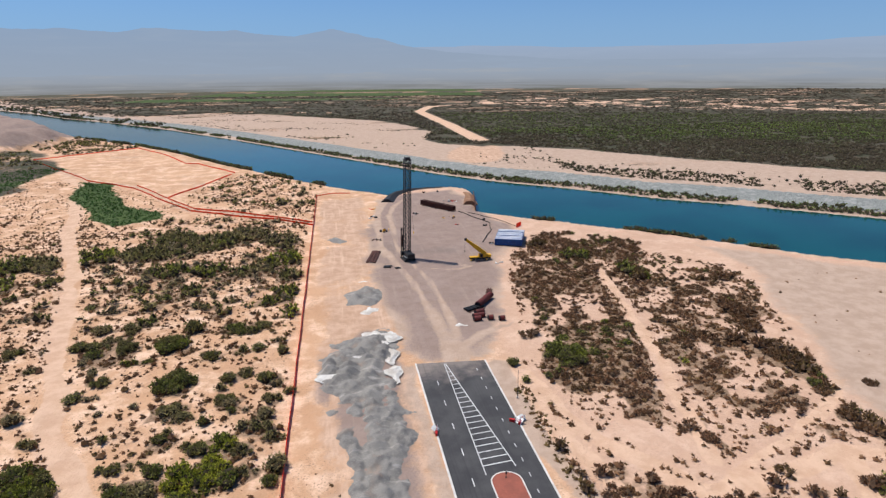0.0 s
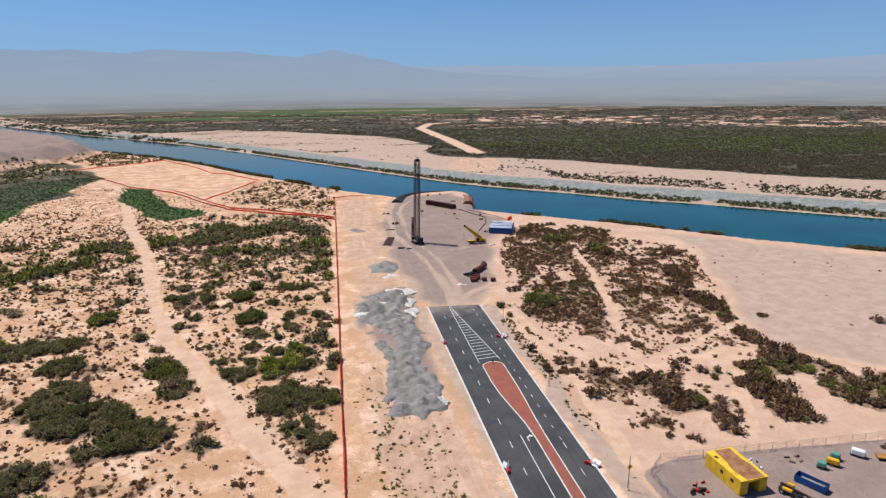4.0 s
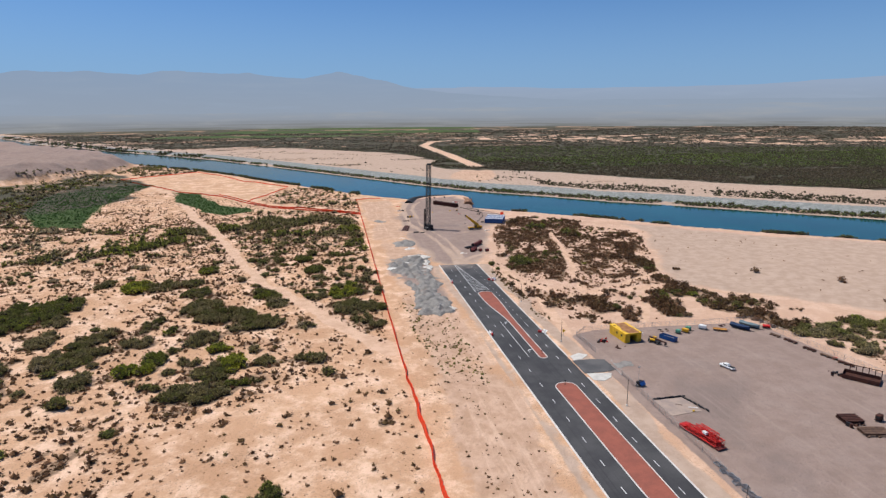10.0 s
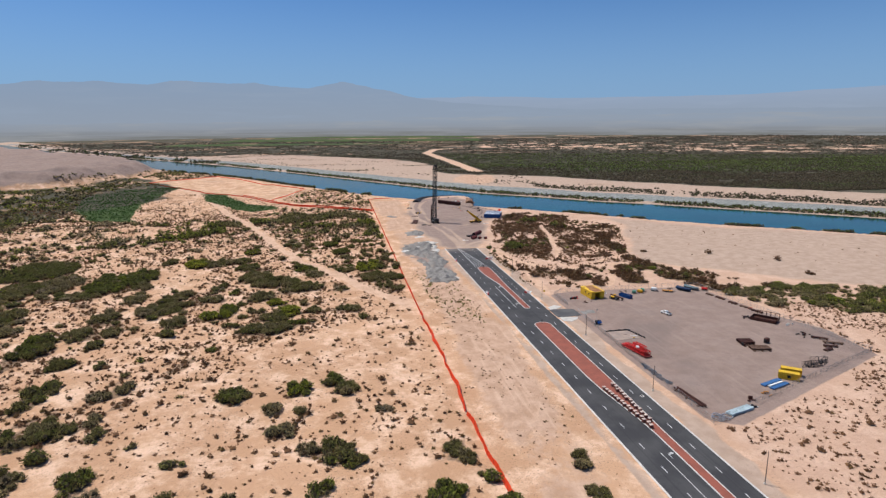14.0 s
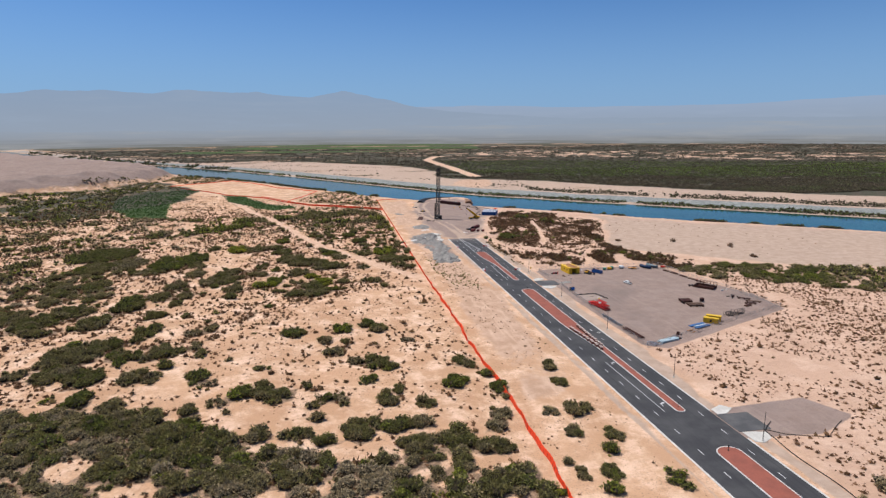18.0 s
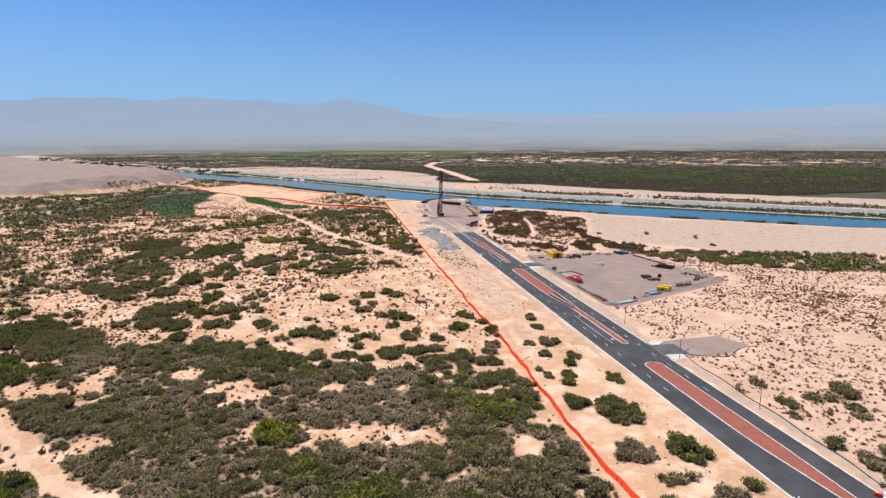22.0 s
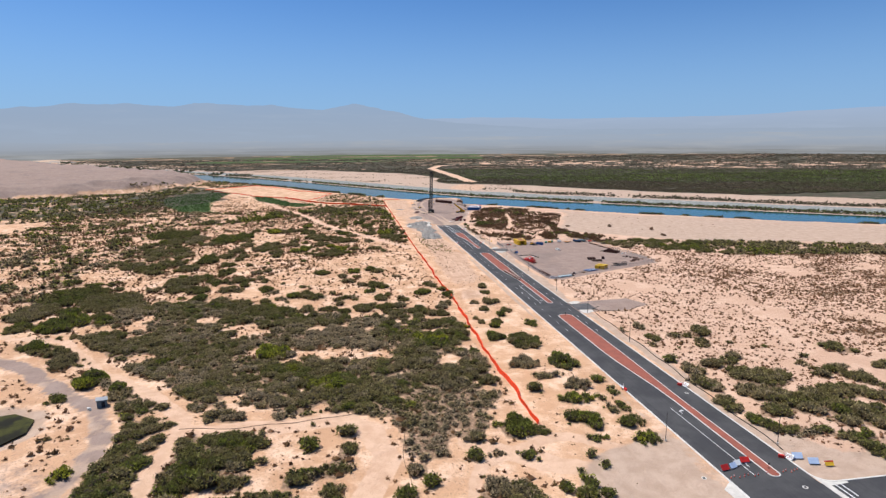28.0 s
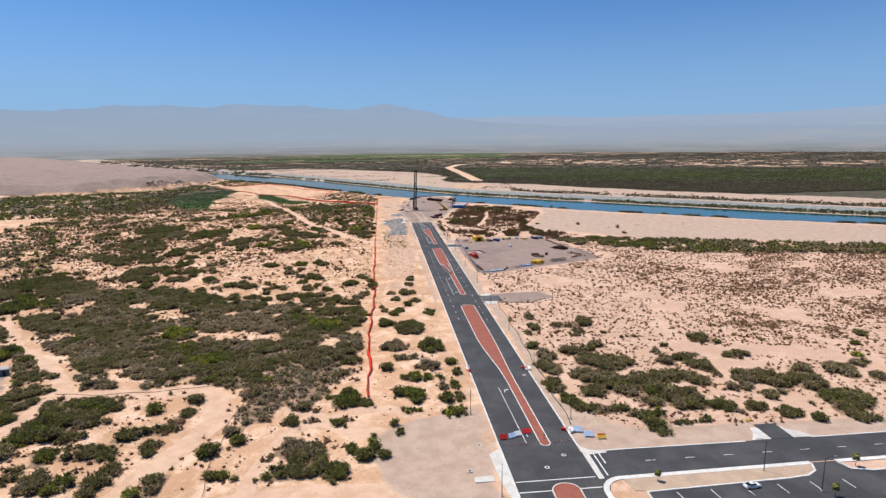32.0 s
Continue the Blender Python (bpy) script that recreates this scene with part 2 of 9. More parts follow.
def ground_material():
    m, nt, b = nodes_of("desert_ground", 0.95)
    b.inputs["Specular IOR Level"].default_value = 0.1
    p = coords(nt)
    zone = nt.nodes.new("ShaderNodeVertexColor"); zone.layer_name = "zone_a"
    zone2 = nt.nodes.new("ShaderNodeVertexColor"); zone2.layer_name = "zone_b"
    sa = nt.nodes.new("ShaderNodeSeparateColor"); put(nt, zone.outputs[0], sa.inputs[0])
    sb = nt.nodes.new("ShaderNodeSeparateColor"); put(nt, zone2.outputs[0], sb.inputs[0])
    n1 = noise_node(nt, p, 0.018, 5, 0.6)
    n2 = noise_node(nt, p, 0.16, 5, 0.65)
    n3 = noise_node(nt, p, 0.9, 5, 0.7)
    n4 = noise_node(nt, p, 0.055, 4, 0.6)
    sand = mix_node(nt, step_node(nt, n1, 0.35, 0.65), (0.495, 0.290, 0.169), (0.575, 0.348, 0.210))
    n8 = noise_node(nt, p, 0.075, 8, 0.72)
    sand = mix_node(nt, math_node(nt, "MULTIPLY", step_node(nt, n8, 0.44, 0.66), 0.85), sand, (0.80, 0.556, 0.398))
    sand = mix_node(nt, math_node(nt, "MULTIPLY", step_node(nt, n3, 0.55, 0.8), 0.45), sand, (0.36, 0.222, 0.142))

    n5 = noise_node(nt, p, 0.45, 6, 0.75)
    sand = mix_node(nt, math_node(nt, "MULTIPLY", step_node(nt, n5, 0.52, 0.68), 0.5), sand, (0.44, 0.265, 0.160))

    n7 = noise_node(nt, p, 1.7, 3, 0.6)
    speck = math_node(nt, "MULTIPLY", step_node(nt, n7, 0.57, 0.66), step_node(nt, n4, 0.38, 0.58))
    sand = mix_node(nt, math_node(nt, "MULTIPLY", speck, 0.7), sand, (0.215, 0.14, 0.09))

    # the eastern flats are paler and pinker
    sep = nt.nodes.new("ShaderNodeSeparateXYZ"); put(nt, p, sep.inputs[0])
    east = math_node(nt, "MULTIPLY", step_node(nt, sep.outputs[0], 46.0, 62.0), 0.62)
    sand = mix_node(nt, east, sand, mix_node(nt, n5, (0.62, 0.424, 0.322), (0.465, 0.309, 0.228)))

    def edged(w, wob=0.5, lo=0.42, hi=0.58):
        v = math_node(nt, "MULTIPLY_ADD", n3, wob * 0.5, -wob * 0.25)
        v2 = math_node(nt, "MULTIPLY_ADD", n2, wob, -wob * 0.5)
        return step_node(nt, math_node(nt, "ADD", math_node(nt, "ADD", w, v), v2), lo, hi)
    gravel = mix_node(nt, step_node(nt, n2, 0.35, 0.68), (0.264, 0.190, 0.156), (0.310, 0.226, 0.188))
    gravel = mix_node(nt, math_node(nt, "MULTIPLY", step_node(nt, n4, 0.48, 0.68), 0.5), gravel, (0.345, 0.262, 0.222))
    gravel = mix_node(nt, math_node(nt, "MULTIPLY", step_node(nt, n1, 0.52, 0.68), 0.55), gravel, (0.190, 0.148, 0.132))
    gravel = mix_node(nt, math_node(nt, "MULTIPLY", step_node(nt, n3, 0.55, 0.8), 0.4), gravel, (0.22, 0.18, 0.17))
    track = mix_node(nt, step_node(nt, n2, 0.35, 0.65), (0.55, 0.352, 0.235), (0.64, 0.430, 0.30))
    ochre = mix_node(nt, step_node(nt, n2, 0.35, 0.65), (0.44, 0.278, 0.182), (0.56, 0.372, 0.262))
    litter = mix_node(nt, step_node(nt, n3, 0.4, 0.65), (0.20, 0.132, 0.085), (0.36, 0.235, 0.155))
    mp = nt.nodes.new("ShaderNodeMapping"); put(nt, p, mp.inputs[0])
    mp.inputs["Rotation"].default_value, mp.inputs["Scale"].default_value = (0, 0, radians(8)), (0.34, 0.022, 1)
    ruts = noise_node(nt, mp.outputs[0], 1.0, 4, 0.6)
    gravel = mix_node(nt, math_node(nt, "MULTIPLY", step_node(nt, ruts, 0.52, 0.76), 0.3), gravel, (0.42, 0.325, 0.265))
    gravel = mix_node(nt, math_node(nt, "MULTIPLY", step_node(nt, n5, 0.52, 0.7), 0.45), gravel, (0.20, 0.155, 0.13))
    ochre = mix_node(nt, math_node(nt, "MULTIPLY", step_node(nt, ruts, 0.5, 0.7), 0.6), ochre, (0.66, 0.455, 0.33))
    ochre = mix_node(nt, math_node(nt, "MULTIPLY", step_node(nt, n5, 0.52, 0.7), 0.5), ochre, (0.40, 0.262, 0.175))
    green = mix_node(nt, step_node(nt, n2, 0.35, 0.65), (0.042, 0.068, 0.022), (0.075, 0.108, 0.034))
    pale = mix_node(nt, step_node(nt, n2, 0.35, 0.65), (0.400, 0.285, 0.212), (0.480, 0.352, 0.268))
    stone = mix_node(nt, step_node(nt, n3, 0.4, 0.62), (0.16, 0.170, 0.158), (0.30, 0.308, 0.288))
    stone = mix_node(nt, math_node(nt, "MULTIPLY", step_node(nt, n2, 0.5, 0.66), 0.6), stone, (0.40, 0.39, 0.36))
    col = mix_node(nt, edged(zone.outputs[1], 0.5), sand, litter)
    col = mix_node(nt, edged(sa.outputs[1], 0.35), col, track)
    col = mix_node(nt, edged(sb.outputs[2], 0.3), col, pale)
    col = mix_node(nt, edged(sb.outputs[0], 0.4), col, ochre)
    col = mix_node(nt, edged(sa.outputs[0], 0.3), col, gravel)
    col = mix_node(nt, edged(sa.outputs[2], 0.5), col, green)
    col = mix_node(nt, edged(sb.outputs[1], 0.3), col, stone)
    n6 = noise_node(nt, p, 0.035, 5, 0.7)
    scrub = mix_node(nt, step_node(nt, n6, 0.4, 0.6), (0.092, 0.076, 0.056), (0.062, 0.064, 0.038))
    scrub = mix_node(nt, math_node(nt, "MULTIPLY", step_node(nt, n4, 0.56, 0.7), 0.7), scrub, (0.20, 0.155, 0.122))
    col = mix_node(nt, edged(zone2.outputs[1], 0.35), col, scrub)
    put(nt, col, b.inputs["Base Color"])
    bump_node(nt, b, math_node(nt, "ADD", n3, math_node(nt, "MULTIPLY", n2, 1.8)), 0.55, 1.1)
    return m


M_GROUND = ground_material()


def leaf_material(name, cols):
    """Foliage whose tint follows each plant's own tone, and varies from leaf to leaf."""
    m, nt, b = nodes_of(name, 0.85)
    b.inputs["Specular IOR Level"].default_value = 0.1
    at = nt.nodes.new("ShaderNodeAttribute"); at.attribute_name = "tone"
    geo = nt.nodes.new("ShaderNodeNewGeometry")
    info = nt.nodes.new("ShaderNodeObjectInfo")
    ramp = nt.nodes.new("ShaderNodeValToRGB")
    e = ramp.color_ramp.elements
    for i, (pos, c) in enumerate(cols):
        el = e[i] if i < 2 else e.new(pos)
        el.position, el.color = pos, (*c, 1)
    v = math_node(nt, "MULTIPLY_ADD", info.outputs["Random"], 0.12, at.outputs["Fac"])
    put(nt, math_node(nt, "ADD", v, math_node(nt, "MULTIPLY_ADD", geo.outputs["Random Per Island"], 0.1, -0.08)), ramp.inputs[0])
    hsv = nt.nodes.new("ShaderNodeHueSaturation")
    put(nt, ramp.outputs[0], hsv.inputs["Color"])
    put(nt, math_node(nt, "MULTIPLY_ADD", geo.outputs["Random Per Island"], 1.1, 0.42), hsv.inputs["Value"])
    put(nt, hsv.outputs[0], b.inputs["Base Color"])
    thin = nt.nodes.new("ShaderNodeBsdfTranslucent")
    put(nt, hsv.outputs[0], thin.inputs[0])
    both = nt.nodes.new("ShaderNodeMixShader")
    both.inputs[0].default_value = 0.28
    put(nt, b.outputs[0], both.inputs[1]); put(nt, thin.outputs[0], both.inputs[2])
    put(nt, both.outputs[0], nt.nodes["Material Output"].inputs[0])
    return m


# tone 0 grey-brown twigs, 0.35 olive, 0.6 mesquite green, 1 fresh yellow-green
LEAF_RAMP = [(0.0, (0.440, 0.340, 0.215)), (1.0, (0.385, 0.375, 0.045)), (0.18, (0.330, 0.262, 0.132)), (0.40, (0.238, 0.202, 0.076)), (0.62, (0.160, 0.168, 0.044)), (0.82, (0.235, 0.250, 0.038))]
M_DRY = leaf_material("dry_scrub", [(0.0, (0.215, 0.112, 0.062)), (1.0, (0.19, 0.18, 0.04)), (0.3, (0.150, 0.082, 0.040)), (0.6, (0.130, 0.098, 0.036))])
M_WOODS = leaf_material("woods_foliage", [(0.0, (0.135, 0.100, 0.072)), (1.0, (0.165, 0.23, 0.048)), (0.3, (0.104, 0.096, 0.052)), (0.6, (0.100, 0.140, 0.042))])
M_LEAF = leaf_material("desert_foliage", LEAF_RAMP)
M_REED = leaf_material("green_reeds", [(0.0, (0.060, 0.075, 0.028)), (1.0, (0.070, 0.130, 0.034)), (0.6, (0.042, 0.088, 0.024))])
M_DRYCORE = worn("dry_scrub_core", (0.105, 0.064, 0.038), (0.075, 0.046, 0.028), 0.7, 0.95)
# dark twig cores: the shade inside the bushes is put into their colour
M_SHADED_TWIG = worn("shaded_twigs", (0.046, 0.034, 0.018), (0.030, 0.024, 0.013), 0.7, 0.95)


def water_material():
    m, nt, b = nodes_of("river_water", 0.06)
    p = coords(nt)
    b.inputs["Specular IOR Level"].default_value = 0.17
    w = noise_node(nt, p, 0.55, 5, 0.6)
    bump_node(nt, b, w, 0.2, 0.2)
    big = noise_node(nt, p, 0.02, 3, 0.5)
    put(nt, mix_node(nt, step_node(nt, big, 0.35, 0.65), (0.002, 0.042, 0.042), (0.003, 0.060, 0.058)), b.inputs["Base Color"])
    return m


M_WATER = water_material()

# ---- small geometry helpers ----
def mesh_np(name, verts, faces, mat, smooth=False):
    """A mesh from arrays: verts (n, 3), faces (m, 3 or 4)."""
    me = bpy.data.meshes.new(name)
    verts, faces = np.asarray(verts, np.float32), np.asarray(faces, np.int32)
    k = faces.shape[1]
    me.vertices.add(len(verts)); me.vertices.foreach_set("co", verts.ravel())
    me.loops.add(faces.size); me.loops.foreach_set("vertex_index", faces.ravel())
    me.polygons.add(len(faces)); me.polygons.foreach_set("loop_start", np.arange(0, faces.size, k, dtype=np.int32))
    me.polygons.foreach_set("use_smooth", np.full(len(faces), smooth))
    me.update(calc_edges=True)
    me.materials.append(mat)
    return me


def bm_mesh(name, bm, mat):
    me = bpy.data.meshes.new(name)
    bm.to_mesh(me); bm.free()
    me.materials.append(mat)
    return me


def part(name, bm, material, parent, label=""):
    me = bm if isinstance(bm, bpy.types.Mesh) else bm_mesh(name, bm, material)
    ob = new(name, me)
    ob.parent = parent
    return tagged(ob, label)


def empty(name, m, label="", category="", group="", kind=""):
    ob = new(name)
    ob.matrix_world = m
    ob.empty_display_size = 0.5
    return tagged(ob, label, category, group, kind)


def add_box(bm, c, s, rz=0.0, bevel=0.0, m=None):
    r = bmesh.ops.create_cube(bm, size=1.0)
    mat = Matrix.Translation(c) @ Matrix.Rotation(radians(rz), 4, "Z") @ Matrix.Diagonal((*s, 1))
    if m is not None:
        mat = m @ mat
    bmesh.ops.transform(bm, matrix=mat, verts=r["verts"])
    if bevel:
        es = list({e for v in r["verts"] for e in v.link_edges})
        bmesh.ops.bevel(bm, geom=es, offset=bevel, segments=1, affect="EDGES")
    return bm


def box(c, s, rz=0.0, bevel=0.0):
    return add_box(bmesh.new(), c, s, rz, bevel)


def add_tube(bm, a, b, r, n=8, r2=None):
    a, b = Vector(a), Vector(b)
    d = b - a
    q = d.to_track_quat("Z", "Y").to_matrix().to_4x4()
    bmesh.ops.create_cone(bm, cap_ends=True, segments=n, radius1=r, radius2=r if r2 is None else r2, depth=d.length, matrix=Matrix.Translation((a + b) / 2) @ q)
    return bm


def tube(a, b, r, n=8, r2=None):
    return add_tube(bmesh.new(), a, b, r, n, r2)


def slab(outline, z0, z1):
    """A flat-topped plate with the given outline."""
    bm = bmesh.new()
    top = [bm.verts.new((x, y, z1)) for x, y in outline]
    low = [bm.verts.new((x, y, z0)) for x, y in outline]
    f = bm.faces.new(top)
    if f.normal.z < 0 or sum((outline[i][0] * outline[i - 1][1] - outline[i - 1][0] * outline[i][1]) for i in range(len(outline))) > 0:
        f.normal_flip()
    n = len(outline)
    for i in range(n):
        bm.faces.new((top[i], low[i], low[(i + 1) % n], top[(i + 1) % n]))
    bmesh.ops.recalc_face_normals(bm, faces=bm.faces)
    return bm


# ---- plan functions ----
def lattice(x, y, size, seed):
    """Smooth value noise on arrays, 0 to 1."""
    x, y = np.asarray(x) / size, np.asarray(y) / size
    i, j = np.floor(x).astype(np.int64), np.floor(y).astype(np.int64)
    u, v = x - i, y - j
    u, v = u * u * (3 - 2 * u), v * v * (3 - 2 * v)

    def h(a, b):
        n = (a * 374761393 + b * 668265263 + seed * 1442695041) & 0x7FFFFFFF
        n = ((n ^ (n >> 13)) * 1274126177) & 0x7FFFFFFF
        return ((n ^ (n >> 16)) & 0xFFFF) / 65535.0
    return (h(i, j) * (1 - u) + h(i + 1, j) * u) * (1 - v) + (h(i, j + 1) * (1 - u) + h(i + 1, j + 1) * u) * v


def fbm(x, y, size, seed, octaves=4):
    s, a, tot = 0.0, 1.0, 0.0
    for o in range(octaves):
        s = s + a * lattice(x, y, size / 2 ** o, seed + o)
        tot += a
        a *= 0.5
    return s / tot


def inside(poly, x, y):
    """Signed distance to a polygon, positive inside."""
    x, y = np.asarray(x, float), np.asarray(y, float)
    d = np.full(x.shape, 1e9)
    odd = np.zeros(x.shape, bool)
    n = len(poly)
    for k in range(n):
        (ax, ay), (bx, by) = poly[k], poly[(k + 1) % n]
        ex, ey = bx - ax, by - ay
        t = np.clip(((x - ax) * ex + (y - ay) * ey) / (ex * ex + ey * ey + 1e-9), 0, 1)
        d = np.minimum(d, np.hypot(x - ax - t * ex, y - ay - t * ey))
        if ay != by:
            odd ^= ((ay > y) != (by > y)) & (x < ex * (y - ay) / ey + ax)
    return np.where(odd, d, -d)


def line_dist(pts, x, y):
    x, y = np.asarray(x, float), np.asarray(y, float)
    d = np.full(x.shape, 1e9)
    for (ax, ay), (bx, by) in zip(pts, pts[1:]):
        ex, ey = bx - ax, by - ay
        t = np.clip(((x - ax) * ex + (y - ay) * ey) / (ex * ex + ey * ey + 1e-9), 0, 1)
        d = np.minimum(d, np.hypot(x - ax - t * ex, y - ay - t * ey))
    return d


ROAD_L, ROAD_R = 23.7, 47.2
WATER_Z = -3.0
NEAR_BANK = [(900, -150), (600, 30), (420, 140), (331, 207), (302, 231), (260, 262), (219, 305), (185, 336), (153, 360), (131, 379), (106, 404), (49, 477), (0, 527), (-60, 605), (-120, 695), (-186, 800), (-272, 920), (-400, 1055), (-530, 1250), (-650, 1420), (-800, 1600), (-1060, 1950), (-1500, 2600), (-2400, 3900)]
FAR_BANK = [(1000, -140), (700, 60), (500, 215), (415, 290), (365, 332), (298, 392), (262, 418), (207, 476), (143, 535), (105, 582), (40, 680), (-15, 765), (-60, 835), (-160, 990), (-300, 1194), (-460, 1395), (-640, 1600), (-800, 1820), (-1020, 2080), (-1420, 2700), (-2300, 4000)]


def bank(line, x, y):
    """Signed distance across a bank line that is a function of x, positive ahead of it."""
    xs, ys = np.array(line[::-1], float).T
    yy = np.interp(x, xs, ys)
    sl = (np.interp(np.asarray(x) + 8, xs, ys) - np.interp(np.asarray(x) - 8, xs, ys)) / 16
    near = np.abs((y - yy) / np.sqrt(1 + sl * sl))
    return np.where(y > yy, near, -near)


JETTY = [(36, 440), (46, 472), (58, 487), (82, 498), (101, 498), (110, 489), (111, 469), (105, 440), (100, 414), (80, 400)]
PAD = [(-14, 476), (29, 476), (47, 466), (104, 455), (118, 400), (120, 342), (96, 301), (80, 253), (75, 212), (64, 197), (52, 190), (48, 177), (24, 177), (-10, 150), (-12, 300)]
GRAVEL = [(24, 178), (49, 178), (62, 193), (72, 214), (78, 253), (94, 301), (116, 345), (108, 380), (109, 448), (100, 490), (60, 484), (44, 466), (27, 458), (14, 370), (10, 303), (12, 238), (14, 211), (18, 190)]
YARD = [(58, 50), (72, 54), (146, 49), (151, 0), (162, -30), (158, -58), (66, -98), (57, -92), (56, -20)]
SIDEPAD = [(47, -153), (85, -151), (92, -166), (72, -174), (47, -172)]
MESA = [(-390, 1030), (-405, 905), (-470, 760), (-560, 690), (-900, 560), (-2200, 900), (-2500, 3900), (-1320, 2420), (-930, 1850), (-650, 1470), (-520, 1260)]
TERRACE = [(-362, 789), (-329, 808), (-264, 878), (-201, 775), (-155, 692), (-98, 615), (-110, 560), (-133, 500), (-181, 565), (-231, 625), (-285, 685)]
GRASS_1 = [(-302, 385), (-345, 470), (-372, 570), (-378, 620), (-343, 683), (-300, 710), (-280, 690), (-285, 600), (-280, 500), (-262, 410), (-249, 365)]
GRASS_2 = [(-236, 600), (-205, 580), (-180, 530), (-160, 480), (-121, 445), (-118, 420), (-146, 404), (-168, 430), (-184, 465), (-215, 520)]
SANDFLAT = [(199, 290), (160, 330), (175, 318), (330, 190), (700, -60), (700, -160), (420, -40), (277, 14), (224, 32), (199, 54), (150, 105), (143, 121), (165, 170), (200, 245)]
RIVERPAD = [(130, 655), (148, 632), (182, 640), (208, 700), (218, 790), (211, 832), (180, 790), (140, 727)]
PALE_LEFT = [(40, 735), (122, 860), (170, 1000), (122, 1241), (-3, 1381), (-159, 1560), (-300, 1640), (-420, 1560), (-420, 1440), (-300, 1270), (-150, 1050)]
WOOD_LINE = [(1500, -250), (900, 180), (580, 441), (506, 494), (417, 585), (310, 704), (243, 770), (222, 850), (245, 1203), (281, 1536), (330, 1780), (420, 2055)]
POND_YARD = [(-330, -90), (-241, -179), (-204, -204), (-169, -243), (-151, -285), (-140, -340), (-330, -340)]
POND = [(-215, -262), (-204, -252), (-196, -250), (-187, -256), (-185, -266), (-190, -275), (-200, -277), (-212, -272)]
TRACKS = [
    ([(-330, 760), (-248, 611), (-222, 563), (-166, 390), (-130, 303), (-107, 232), (-87, 171), (-60, 122), (-45, 88), (-33, 69), (-20, 45)], 4.5),
    ([(-285, -140), (-237, -164), (-212, -173), (-192, -196), (-174, -219), (-158, -237), (-143, -254), (-135, -267), (-134, -277), (-136, -284), (-136, -295), (-137, -305), (-136, -316), (-140, -345)], 3.0),
    ([(-131, -275), (-98, -276), (-84, -275), (-74, -283), (-72, -302), (-84, -340), (-95, -380)], 4.0),
    ([(60, 168), (66, 130), (80, 100), (100, 105), (127, 112), (150, 105), (185, 80), (280, 20)], 3.0),
]
TRACKS += [
    ([(88, 112), (105, 165), (120, 215), (128, 260)], 2.0),
    ([(127, 112), (112, 80), (100, 60)], 3.0),
    ([(52, 178), (58, 130), (62, 90), (56, 50)], 3.0),
    ([(-45, -300), (-20, -318), (10, -330), (22, -345)], 4.0),
    ([(-100, -355), (-40, -352), (0, -352), (22, -350)], 5.0),
    ([(-18, -303), (-36, -307), (-45, -315), (-50, -330), (-52, -350)], 2.2),
    ([(-24, -300), (-10, -303), (4, -312)], 3.0),
    ([(150, 262), (175, 240), (184, 215), (180, 202)], 1.6),
    ([(180, 202), (175, 174), (167, 153), (160, 142), (146, 133), (127, 124), (103, 114), (82, 103)], 1.6),
    ([(192, 166), (170, 152), (156, 139)], 1.3),
]
HAUL = [
    ([(36, 178), (37, 215), (34, 260), (28, 300), (24, 324), (26, 367), (27, 401), (34, 436), (45, 462)], 1.8),
    ([(40, 178), (43, 215), (42, 262), (36, 300), (33, 324), (35, 367), (36, 401), (42, 430), (52, 452)], 1.6),
    ([(42, 190), (52, 200), (66, 206)], 1.5),
    ([(46, 280), (58, 276), (66, 280), (58, 286), (48, 290)], 1.2),
    ([(60, 20), (90, 10), (110, -20), (118, -50), (100, -60)], 0.9),
]
HAUL += [
    ([(60, 16), (84, 4), (104, -24), (112, -52), (126, -50), (130, -44)], 0.9),
    ([(110, 22), (118, 10), (122, 0)], 1.6),
    ([(-6, 330), (8, 250), (-6, 150), (-2, 60), (-4, 0)], 1.3),
    ([(20, 170), (21, 90), (19, 10), (20, -100), (19, -200)], 1.0),
    ([(54, 168), (53, 60), (52.5, -60), (52, -150)], 0.9),
]
DUNES = [(420, 2080), (531, 1730), (911, 1400), (1357, 1190), (2200, 900), (2600, 1300), (1853, 1628), (1346, 2071), (689, 2300)]
POND_ROAD = [(-300, -150), (-245, -184), (-222, -200), (-203, -218), (-186, -236), (-168, -254), (-158, -276), (-157, -293), (-160, -309), (-170, -324), (-190, -345)]
SIDE_ST = (-352.5, -339.1)


def bare_patch(x, y):
    """Open sand between the scrub of the far dunes."""
    return (lattice(0.6 * x + 0.2 * y, y, 34, 23) * 0.6 + 0.4 * lattice(0.7 * x, y, 14, 28) > 0.585) * 1.0


def far_fields(x, y):
    """Irrigated fields near the horizon, in long strips."""
    return (y > 2350) & (y < 3900) & (x > -800 + 0.25 * (y - 2350)) & (x < 620 + 0.2 * (y - 2350)) & (np.sin(y * 0.009 + 0.002 * x) > -0.35)


